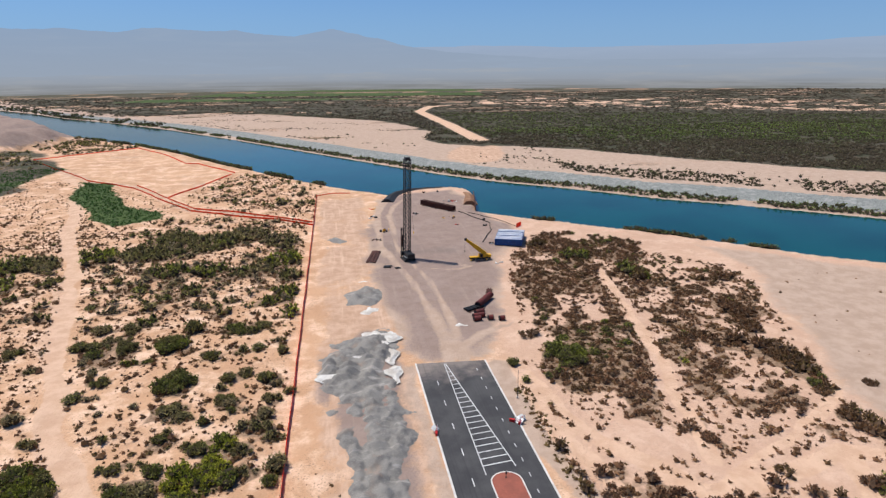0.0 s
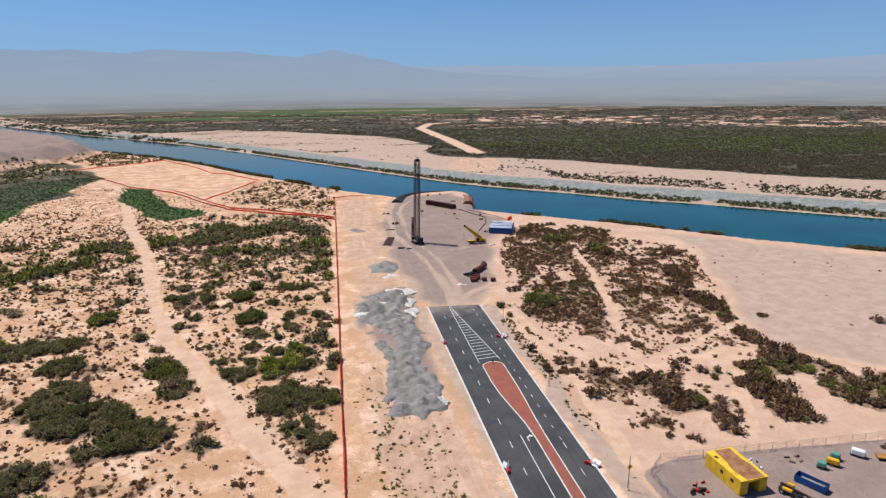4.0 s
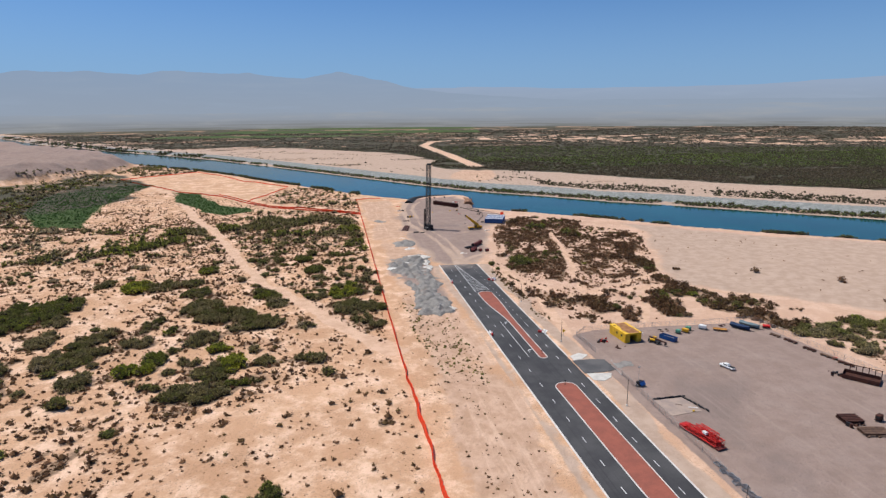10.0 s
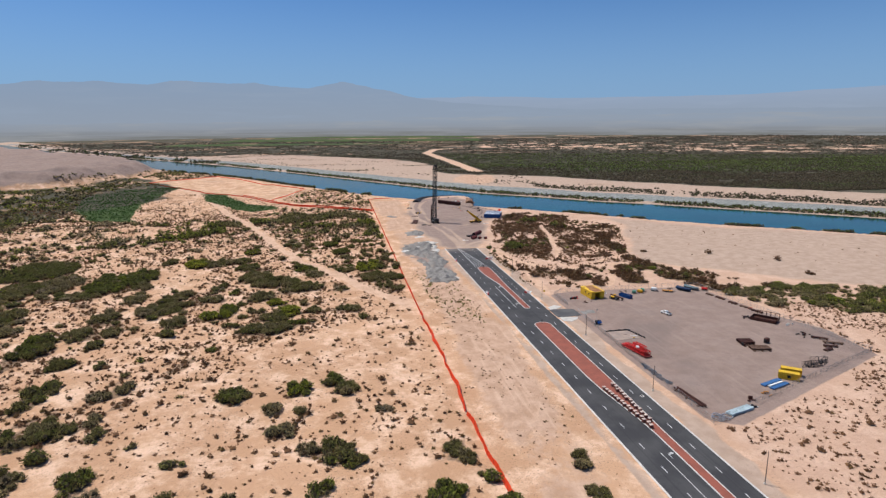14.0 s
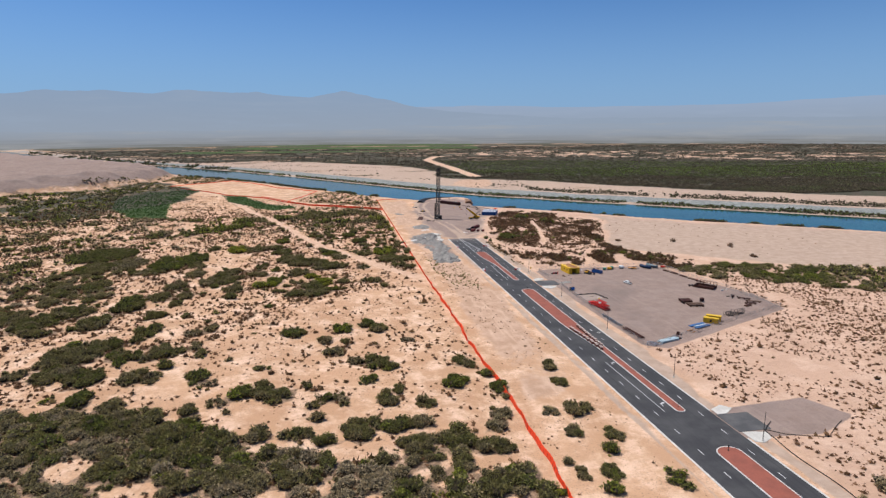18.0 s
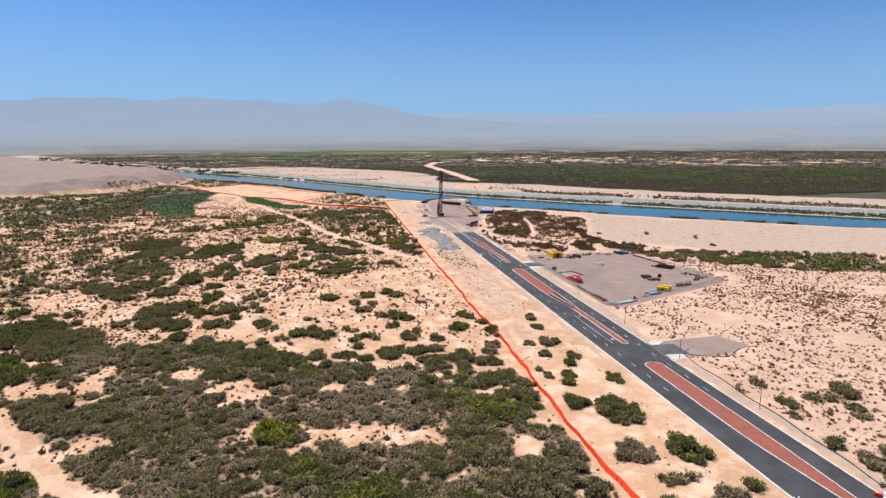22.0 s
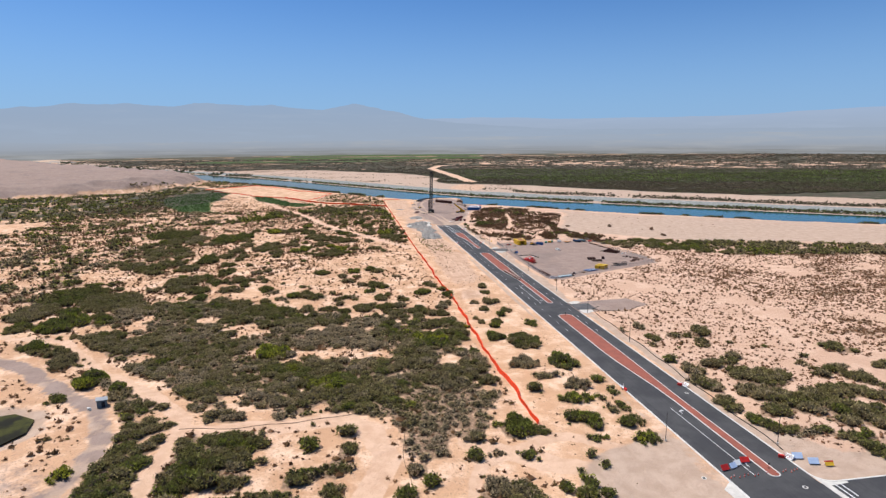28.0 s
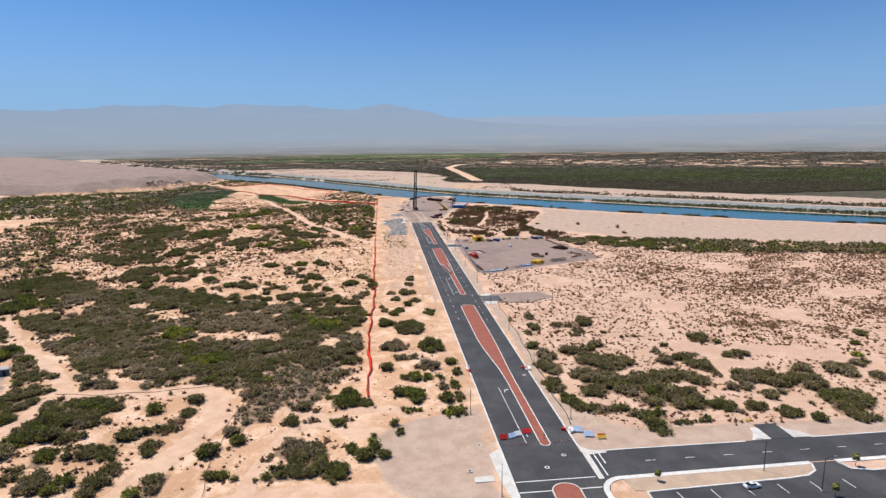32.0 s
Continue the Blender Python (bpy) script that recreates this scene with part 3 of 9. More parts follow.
def ground_masks(x, y):
    """The weights of the ground's kinds, and its height."""
    wx = x + 14 * (fbm(x, y, 36, 3, 5) - 0.5)
    wy = y + 14 * (fbm(x, y, 36, 9, 5) - 0.5)
    dn, df = bank(NEAR_BANK, x, y), bank(FAR_BANK, x, y)
    soft = lambda d, w: np.clip(0.5 + d / (2 * w), 0, 1)
    jet = inside(JETTY, x, y)
    gravel = np.maximum.reduce([soft(inside(GRAVEL, wx, wy) + 14 * (fbm(x, y, 30, 57) - 0.5), 13) * (0.5 + 0.34 * fbm(x, y, 24, 59)), soft(inside(YARD, x, y), 2.5), soft(inside(SIDEPAD, x, y), 2.5)])
    shoulder = soft(inside([(14, 180), (ROAD_L + 1, 182), (ROAD_L + 1, -360), (19, -330), (20.5, -200), (20, -90), (18, 60)], wx, y), 5)
    east_verge = soft(inside([(ROAD_R - 1, 182), (56, 176), (55, 60), (56, -100), (53, -200), (54, -300), (70, -326), (300, -332), (300, -341), (ROAD_R - 1, -341)], wx, y), 2.5)
    shoulder = np.maximum(shoulder, east_verge)
    corner = soft(inside([(-10, -316), (20, -303), (23, -312), (23, -364), (2, -360), (-14, -346), (-20, -330)], wx, wy), 5)
    gravel = np.maximum(gravel, soft(inside(POND_YARD, wx, wy), 6) * (0.2 + 0.5 * fbm(x, y, 30, 77)))
    gravel = np.maximum(gravel, soft(5 - line_dist(POND_ROAD, x, y), 2) * (0.45 + 0.75 * (fbm(x, y, 6, 79, 3) - 0.35)))
    gravel = np.maximum(gravel, soft(inside([(-3, 212), (9, 216), (21, 208), (23, 185), (21, 140), (19, 100), (1, 102), (-4, 130), (-11, 160), (-11, 190)], wx, wy), 8) * 0.62)
    mesa = inside(MESA, wx, wy)
    track = np.zeros_like(x)
    for line, half in TRACKS:
        track = np.maximum(track, soft(half - line_dist(line, wx, wy), 2.0))
    haul = np.zeros_like(x)
    for line, half in HAUL:
        h_ = soft(half - line_dist(line, x, y), 1.6)
        haul = np.maximum(haul, h_)
    track = np.maximum(track, soft(2.5 - line_dist([(215, 850), (222, 1092), (225, 1308), (228, 1554), (287, 1761), (377, 1845), (539, 1868)], x, y) / 6, 2))
    green = np.maximum(soft(inside(GRASS_1, wx, wy), 6), soft(inside(GRASS_2, wx, wy), 5)) * (0.55 + 0.5 * fbm(x, y, 30, 19))
    fields = far_fields(x, y)
    green = np.maximum(green, fields * 0.95)
    ochre = soft(inside([(-13, 476), (28, 476), (20, 330), (22, 178), (22, 60), (20, -40), (16, -130), (-14, -140)], wx, wy), 8) * (0.35 + 0.5 * fbm(x, y, 26, 41)) 
    ridge_pale = 0.45 * soft(inside([(-13, 476), (28, 476), (14, 370), (10, 300), (12, 215), (-12, 210)], wx, wy), 8) * (0.2 + 0.55 * fbm(x, y, 22, 43))
    ochre = np.maximum.reduce([ochre, soft(inside(RIVERPAD, wx, wy), 14)])
    beyond = soft(df, 1.5)
    pale = beyond * soft(118 - df, 6)
    wl = bank([p for p in WOOD_LINE if p[1] < 800][::1], wx, wy)
    pale = np.maximum(pale, beyond * np.where((x > 222) & (wl < 0), 1.0, 0) * soft(-wl, 5))
    pale = np.maximum(pale, beyond * soft(inside(PALE_LEFT, wx, wy), 15))
    pale = np.maximum(pale, beyond * soft(np.interp(x, [-900, -500, -150, 60], [45, 70, 170, 215]) - df, 15) * (x < 260))
    pale = np.maximum(pale, np.maximum.reduce([corner * 0.7, soft(5 - line_dist(POND_ROAD, x, y), 3) * 0.6, ridge_pale, shoulder * 0.7, soft(inside(POND, wx, wy) + 9, 4) * 0.62, soft(inside(GRAVEL, wx, wy), 10) * 0.7]))
    pale = pale * np.where(df > 55, np.clip(1.45 - 1.25 * fbm(x * 0.5, y, 55, 73, 4), 0, 1), 1)
    pale = np.maximum(pale, soft(inside(TERRACE, wx, wy), 5) * (0.14 + 0.42 * fbm(x, y, 34, 62)))
    gravel = gravel * (1 - 0.46 * haul)
    pale = np.maximum(pale, haul * 0.8)
    track = np.maximum(track, soft(inside(TERRACE, wx, wy), 5) * (0.1 + 0.25 * fbm(x, y, 40, 61)))
    pale = np.maximum(pale, soft(inside(SANDFLAT, wx, wy), 14) * (0.66 + 0.1 * fbm(x, y, 60, 71)))
    stone = beyond * np.clip(0.5 + (15 + 4 * (fbm(x, y, 26, 87) - 0.5) - np.abs(df - 31)) / 3, 0, 1)
    gravel = np.maximum(gravel, soft(mesa, 20) * (0.55 + 0.5 * fbm(x * 0.5, y, 60, 105, 5)))
    # woods' floor and brushy ground beyond the river
    litter = beyond * (1 - pale) * np.clip(0.75 - 0.35 * fbm(x, y, 130, 63), 0, 1)
    litter = np.maximum(litter, soft(mesa, 20) * (0.5 + 0.5 * fbm(x, y, 45, 5)))
    band = np.abs(line_dist([(-16, 388), (-64, 421), (-106, 448), (-134, 494), (-175, 559), (-231, 606), (-285, 680), (-352, 778)], x, y))
    ochre = np.maximum(ochre, soft(5 - band, 3) * 0.9)
    dune = soft(inside(DUNES, wx, wy), 30)
    bare = np.maximum(dune * bare_patch(x, y), ((fbm(x * 0.35, y, 75, 29, 3) > 0.62) & (y > 1500)) * 1.0)
    track = np.maximum(track, beyond * dune * bare_patch(x, y))
    lane = soft(13 - line_dist([(215, 850), (222, 1092), (225, 1308), (228, 1554), (287, 1761), (377, 1845), (539, 1868)], x, y), 5)
    track = np.maximum(track, lane)
    scrubland = beyond * (1 - pale) * (1 - bare) * 0.95 * (1 - fields) * (1 - lane)
    litter = litter * (1 - lane)
    scrubland = np.maximum(scrubland, soft(inside([(-405, 900), (-340, 815), (-280, 700), (-262, 560), (-330, 400), (-700, 250), (-1500, 300), (-900, 560), (-560, 690), (-470, 760)], wx, wy), 15) * (0.34 + 0.5 * fbm(x, y, 40, 83)))
    # heights
    z = 2.6 * (fbm(x, y, 70, 11) - 0.5) + 1.1 * (fbm(x, y, 16, 17, 3) - 0.5)
    flat = np.maximum.reduce([soft(inside(PAD, x, y), 6), soft(inside(YARD, x, y), 4), soft(inside(SIDEPAD, x, y), 4), soft(14 - np.abs(x - 35.5) + 9, 6) * (y < 190), (y < -328) * (x > 20) * 1.0])
    flat = np.maximum(flat, soft(6 - np.abs(x + 16), 4) * (y > -330) * (y < 480))
    z = z * (1 - flat) - 0.06 * flat
    near_bank = np.clip(-dn / 7, 0, 1)
    chan = np.where(df < 0, np.where(dn > 0, WATER_Z - np.clip(np.minimum(dn, -df) * 0.35, 0, 3), (z - WATER_Z) * near_bank + WATER_Z), 0)
    farz = np.interp(df, [0, 7, 16, 45, 48, 60, 70, 80], [WATER_Z, WATER_Z + 0.6, -1.4, 2.6, 2.8, 2.8, 0.4, 0.2]) + np.clip(df / 80 - 0.6, 0, 1) * z
    z = np.where(df > 0, farz, chan)
    z = np.where(jet > -3, np.maximum(z, np.clip(0.0 + np.minimum(jet, 0) * 1.4, WATER_Z - 2, 0)), z)
    z = np.where(mesa > -40, z + np.clip((mesa + 6) / 44 + 0.5 * (fbm(x, y, 26, 39, 3) - 0.5), 0, 1) ** 0.8 * np.clip(-dn / 50, 0, 1) * (17 + 12 * fbm(x, y, 160, 31)) * (0.8 + 0.9 * np.abs(fbm(x, y, 55, 37, 5) - 0.5)), z)
    pond = inside(POND, x, y)
    z = np.where(pond > -6, np.minimum(z, 0.2 - np.clip((pond + 6) / 6, 0, 1) * 1.6), z)
    return gravel, track, green, ochre, stone, pale, litter, z, scrubland


# ---- ground, one sheet to the horizon ----
def steps(a, b, s):
    return np.arange(a, b, s)


def grown(start, end, s, f):
    out, v = [], start
    while abs(v) < abs(end):
        v += math.copysign(s, end)
        s *= f
        out.append(v)
    return np.array(out)


gx = np.concatenate([grown(-700, -4700, 6, 1.06)[::-1], steps(-700, -230, 7), steps(-230, 210, 2.6), steps(210, 600, 6), grown(600, 4700, 6, 1.06)])
gy = np.concatenate([grown(-430, -1400, 6, 1.12)[::-1], steps(-430, 330, 2.6), steps(330, 560, 3.4), steps(560, 1100, 6.0), grown(1100, 4600, 7, 1.035)])
GX, GY = np.meshgrid(gx, gy)
masks = ground_masks(GX, GY)
nx, ny = len(gx), len(gy)
idx = np.arange(nx * ny).reshape(ny, nx)
quads = np.stack([idx[:-1, :-1], idx[:-1, 1:], idx[1:, 1:], idx[1:, :-1]], -1).reshape(-1, 4)
me = mesh_np("ground", np.stack([GX, GY, masks[7]], -1).reshape(-1, 3), quads, M_GROUND, True)
ground_me = me
ground = tagged(new("ground", ground_me), "pale sandy desert ground with gravel and tracks", "ground", kind="structure")


def height(x, y):
    return ground_masks(np.asarray(x, float), np.asarray(y, float))[7]


# ---- river ----
wx = np.concatenate([grown(-700, -2600, 40, 1.1)[::-1], steps(-700, 700, 20), [1000.0]])
ya = np.interp(wx, *np.array(NEAR_BANK[::-1], float).T) - 8
yb = np.interp(wx, *np.array(FAR_BANK[::-1], float).T) + 3
wv = np.concatenate([np.stack([wx, ya, np.full_like(wx, WATER_Z)], 1), np.stack([wx, yb, np.full_like(wx, WATER_Z)], 1)])
k = np.arange(len(wx) - 1)
river = new("water", mesh_np("water", wv, np.stack([k, k + 1, k + 1 + len(wx), k + len(wx)], 1), M_WATER))
tagged(river, "calm deep blue-green river between sandy banks", "river", kind="structure")
M_POND, pnt, pb = nodes_of("pond_water", 0.4)
pb.inputs["Specular IOR Level"].default_value = 0.04
pw = coords(pnt)
put(pnt, mix_node(pnt, step_node(pnt, noise_node(pnt, pw, 0.12, 4), 0.4, 0.6), (0.020, 0.017, 0.006), (0.060, 0.058, 0.012)), pb.inputs["Base Color"])
pond = tagged(new("pond", bm_mesh("pond", slab(POND, -0.9, -0.55), M_POND)), "small murky green pond in sand", "pond", kind="structure")

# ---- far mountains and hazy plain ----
# unlit glow: distance haze, changing with height, is put into the colour
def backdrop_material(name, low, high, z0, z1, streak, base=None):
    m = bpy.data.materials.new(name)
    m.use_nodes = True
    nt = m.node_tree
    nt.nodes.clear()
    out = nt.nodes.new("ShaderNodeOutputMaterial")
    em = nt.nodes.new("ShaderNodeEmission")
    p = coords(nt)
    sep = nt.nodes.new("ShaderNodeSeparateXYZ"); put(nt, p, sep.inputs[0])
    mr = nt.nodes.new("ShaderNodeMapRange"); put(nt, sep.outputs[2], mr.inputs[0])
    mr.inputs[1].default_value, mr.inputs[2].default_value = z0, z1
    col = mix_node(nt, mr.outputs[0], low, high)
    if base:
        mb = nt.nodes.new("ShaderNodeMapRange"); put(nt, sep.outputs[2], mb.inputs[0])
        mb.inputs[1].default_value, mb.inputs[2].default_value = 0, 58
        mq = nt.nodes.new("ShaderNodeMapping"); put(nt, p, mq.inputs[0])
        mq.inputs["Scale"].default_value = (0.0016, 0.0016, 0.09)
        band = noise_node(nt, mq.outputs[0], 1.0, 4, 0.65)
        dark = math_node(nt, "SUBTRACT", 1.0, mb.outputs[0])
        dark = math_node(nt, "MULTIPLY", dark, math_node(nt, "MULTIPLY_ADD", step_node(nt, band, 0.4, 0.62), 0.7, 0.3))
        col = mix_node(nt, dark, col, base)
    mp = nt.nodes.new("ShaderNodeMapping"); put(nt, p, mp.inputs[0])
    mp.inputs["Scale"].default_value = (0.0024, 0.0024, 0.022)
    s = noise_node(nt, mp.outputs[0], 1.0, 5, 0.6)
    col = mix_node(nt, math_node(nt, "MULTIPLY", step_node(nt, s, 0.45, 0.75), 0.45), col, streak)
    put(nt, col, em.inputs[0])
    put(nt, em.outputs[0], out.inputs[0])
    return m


def ridge(name, label, r0, r1, heights, mat, rough, seed):
    """A range on an arc round the plain: heights by bearing in degrees, east of north."""
    ang = np.radians(np.linspace(-62, 62, 700))
    hs = np.interp(np.degrees(ang), *np.array(heights, float).T)
    rows = 14
    V = []
    for k in range(rows):
        f = k / (rows - 1)
        r = r0 + (r1 - r0) * f
        n = fbm(ang * 2200, np.full_like(ang, k * 30.0), 70, seed, 6) - 0.5
        z = hs * f ** 1.25 + rough * n * hs * f
        V.append(np.stack([r * np.sin(ang), -250 + r * np.cos(ang), z - 2], 1))
    V = np.concatenate(V)
    n = len(ang)
    a = np.arange((rows - 1) * n).reshape(rows - 1, n)[:, :-1].ravel()
    return tagged(new(name, mesh_np(name, V, np.stack([a, a + 1, a + 1 + n, a + n], 1), mat, True)), label, "mountains", kind="structure")


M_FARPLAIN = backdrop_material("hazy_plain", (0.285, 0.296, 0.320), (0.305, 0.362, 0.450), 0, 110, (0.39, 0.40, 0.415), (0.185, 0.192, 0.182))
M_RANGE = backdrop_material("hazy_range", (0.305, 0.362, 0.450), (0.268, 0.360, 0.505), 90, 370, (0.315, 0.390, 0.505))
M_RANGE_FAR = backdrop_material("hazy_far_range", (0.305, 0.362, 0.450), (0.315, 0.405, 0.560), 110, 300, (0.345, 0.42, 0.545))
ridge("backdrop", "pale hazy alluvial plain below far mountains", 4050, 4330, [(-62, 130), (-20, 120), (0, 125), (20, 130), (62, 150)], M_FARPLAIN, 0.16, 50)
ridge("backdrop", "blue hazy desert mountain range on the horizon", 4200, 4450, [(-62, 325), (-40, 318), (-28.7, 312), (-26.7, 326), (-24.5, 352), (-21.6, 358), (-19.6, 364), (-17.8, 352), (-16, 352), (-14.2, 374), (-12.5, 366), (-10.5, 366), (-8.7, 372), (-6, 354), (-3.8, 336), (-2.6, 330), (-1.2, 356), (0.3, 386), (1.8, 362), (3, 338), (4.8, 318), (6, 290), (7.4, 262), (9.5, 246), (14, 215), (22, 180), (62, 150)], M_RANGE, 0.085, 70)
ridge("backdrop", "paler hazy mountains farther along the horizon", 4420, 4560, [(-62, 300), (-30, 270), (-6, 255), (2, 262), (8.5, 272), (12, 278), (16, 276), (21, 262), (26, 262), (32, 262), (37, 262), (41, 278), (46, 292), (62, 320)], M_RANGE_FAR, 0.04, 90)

# ---- road ----
road = empty("road", pose(0, 0, 0), "dark new asphalt road with painted lanes", "road", kind="structure")
part("carriageway", slab([(ROAD_L, -460), (ROAD_R, -460), (ROAD_R, 178), (ROAD_L, 180)], -0.3, 0.02), M_ASPHALT, road)
side_street = tagged(new("road", bm_mesh("side_street", slab([(ROAD_R + 0.02, SIDE_ST[0]), (320, SIDE_ST[0]), (320, SIDE_ST[1]), (ROAD_R + 0.02, SIDE_ST[1])], -0.3, 0.015), M_ASPHALT)), "asphalt side street with white concrete curbs", "road", kind="structure")
part("corner_fill", slab([(ROAD_R + 0.02, -361), (ROAD_R + 0.02, -352.5), (56, -352.5), (56, -354.2), (53.7, -354.2), (49.8, -356.0), (47.9, -361)], -0.3, 0.011), M_ASPHALT, side_street)
lot = tagged(new("pavement", bm_mesh("lot", slab([(58, -395), (320, -395), (320, -358.6), (126, -358.6), (120.4, -357.4), (118.9, -353.2), (111.3, -353.2), (109.7, -356.9), (106, -358.8), (100, -359.4), (58, -360.8)], -0.3, 0.012), M_ASPHALT)), "dark asphalt car park behind a planted strip", "car park", kind="structure")


def island(outline):
    isl = empty("median_island", pose(0, 0, 0), "raised red paved median island with white curb", "traffic island", "road medians", "structure")
    part("paving", slab(outline, 0, 0.17), M_PAVER, isl)
    n = len(outline)
    c = Vector((sum(p[0] for p in outline) / n, sum(p[1] for p in outline) / n))
    bm = bmesh.new()
    w = 0.34
    ring = []
    for i in range(n):
        p, a, b = Vector(outline[i]), Vector(outline[i - 1]), Vector(outline[(i + 1) % n])
        t = (b - a).normalized()
        o = Vector((t.y, -t.x))
        ring.append((p, p + o * w))
    sign = sum(outline[i - 1][0] * outline[i][1] - outline[i][0] * outline[i - 1][1] for i in range(n))
    if sign < 0:
        ring = [(p, p - (q - p)) for p, q in ring]
    vs = [[bm.verts.new((*v, z)) for v, z in ((p, 0.19), (q, 0.19), (q, 0.0))] for p, q in ring]
    for i in range(n):
        a, b = vs[i], vs[(i + 1) % n]
        bm.faces.new((a[0], a[1], b[1], b[0]))
        bm.faces.new((a[1], a[2], b[2], b[1]))
    bmesh.ops.recalc_face_normals(bm, faces=bm.faces)
    part("curb", bm, M_CURB, isl, "white concrete curb")
    return isl


def median(y0, y1, wide_to, narrow_from, xl=33.2, xr=40.5, nl=36.6):
    """A median whose northern part is wide and whose southern part hugs its east side as a narrow strip."""
    pts = []
    for a in range(0, 181, 20):
        r = (xr - xl) / 2
        pts.append(((xl + xr) / 2 + r * math.cos(radians(a)), y0 - r * 0.9 + r * 0.9 * math.sin(radians(a))))
    for f in (0.0, 0.25, 0.5, 0.75, 1.0):
        s = f * f * (3 - 2 * f)
        pts.append((xl + (nl - xl) * s, wide_to + (narrow_from - wide_to) * f))
    xe = 39.4
    r = (xe - nl) / 2
    for a in range(180, 361, 30):
        pts.append(((nl + xe) / 2 + r * math.cos(radians(a)), y1 + r + r * math.sin(radians(a))))
    for f in (1.0, 0.75, 0.5, 0.25, 0.0):
        s = f * f * (3 - 2 * f)
        pts.append((xr + (xe - xr) * s, wide_to + (narrow_from - wide_to) * f))
    return island(pts[::1])


median(119, 29, 104, 70)
median(7, -152, -55, -98)
median(-175, -334, -232, -285)
median(-354.5, -452, -420, -440)

# ---- plants ----
rng = np.random.default_rng(7)
ICO_V, ICO_F = [], []
_b = bmesh.new(); bmesh.ops.create_icosphere(_b, subdivisions=1, radius=1.0)
_b.verts.ensure_lookup_table()
ICO_V = np.array([v.co[:] for v in _b.verts]); ICO_F = np.array([[v.index for v in f.verts] for f in _b.faces])
_b.free()
OCT_V = np.array([(1, 0, 0), (-1, 0, 0), (0, 1, 0), (0, -1, 0), (0, 0, 1), (0, 0, -0.6)], float)
OCT_F = np.array([(0, 2, 4), (2, 1, 4), (1, 3, 4), (3, 0, 4), (2, 0, 5), (1, 2, 5), (3, 1, 5), (0, 3, 5)])


def leaf_cards(n, centre, rad, size):
    """Small leafy sprigs, as narrow triangles that point out of and up from an ellipsoid."""
    d = rng.normal(size=(n, 3)); d[:, 2] = np.abs(d[:, 2]) * 0.9 - 0.08
    d /= np.linalg.norm(d, axis=1)[:, None]
    c = centre + d * rad * rng.uniform(0.72, 1.02, (n, 1))
    way = d * 0.75 + rng.normal(size=(n, 3)) * 0.5 + (0, 0, 0.3)
    way /= np.linalg.norm(way, axis=1)[:, None]
    u = np.cross(way, rng.normal(size=(n, 3))); u /= np.linalg.norm(u, axis=1)[:, None] + 1e-9
    s = size * rng.uniform(0.6, 1.4, (n, 1))
    v = np.stack([c - u * s * 0.34, c + u * s * 0.34, c + way * s], 1).reshape(-1, 3)
    return v, np.arange(3 * n).reshape(-1, 3)


def bush_proto(lobes, cards, flat=0.62, spread=0.5, leaf=0.17):
    """One bush of radius about 1: a low uneven dome of lobes, each a twig core, coloured dark as in shade, under sprigs
    of leaves.
    """
    V, F, C, n = [], [], [], 0
    for k in range(lobes):
        a, r = 2.4 * k + rng.uniform(0, 0.8), spread * math.sqrt((k + 0.3) / lobes)
        rad = rng.uniform(0.36, 0.52) * np.array([1, 1, rng.uniform(0.8, 1.1)])
        c = np.array([r * math.cos(a), r * math.sin(a), rad[2] * 0.45 + rng.uniform(0.1, 0.3) * flat * (1.1 - r)])
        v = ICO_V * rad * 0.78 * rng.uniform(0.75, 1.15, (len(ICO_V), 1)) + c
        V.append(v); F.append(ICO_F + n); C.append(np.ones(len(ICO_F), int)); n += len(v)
        v, f = leaf_cards(cards, c, rad, leaf)
        V.append(v); F.append(f + n); C.append(np.zeros(len(f), int)); n += len(v)
    V = np.concatenate(V); V[:, 2] = np.maximum(V[:, 2], -0.05)
    return V, np.concatenate(F), np.concatenate(C)


def scrub_proto(cards):
    v0 = OCT_V * np.array([0.62, 0.62, 0.5]) * rng.uniform(0.7, 1.25, (6, 1)) + (0, 0, 0.25)
    v, f = leaf_cards(cards, np.array([0, 0, 0.3]), np.array([0.62, 0.62, 0.5]), 0.42)
    return np.concatenate([v0, v]), np.concatenate([OCT_F, f + 6]), np.append(np.ones(len(OCT_F), int), np.zeros(len(f), int))


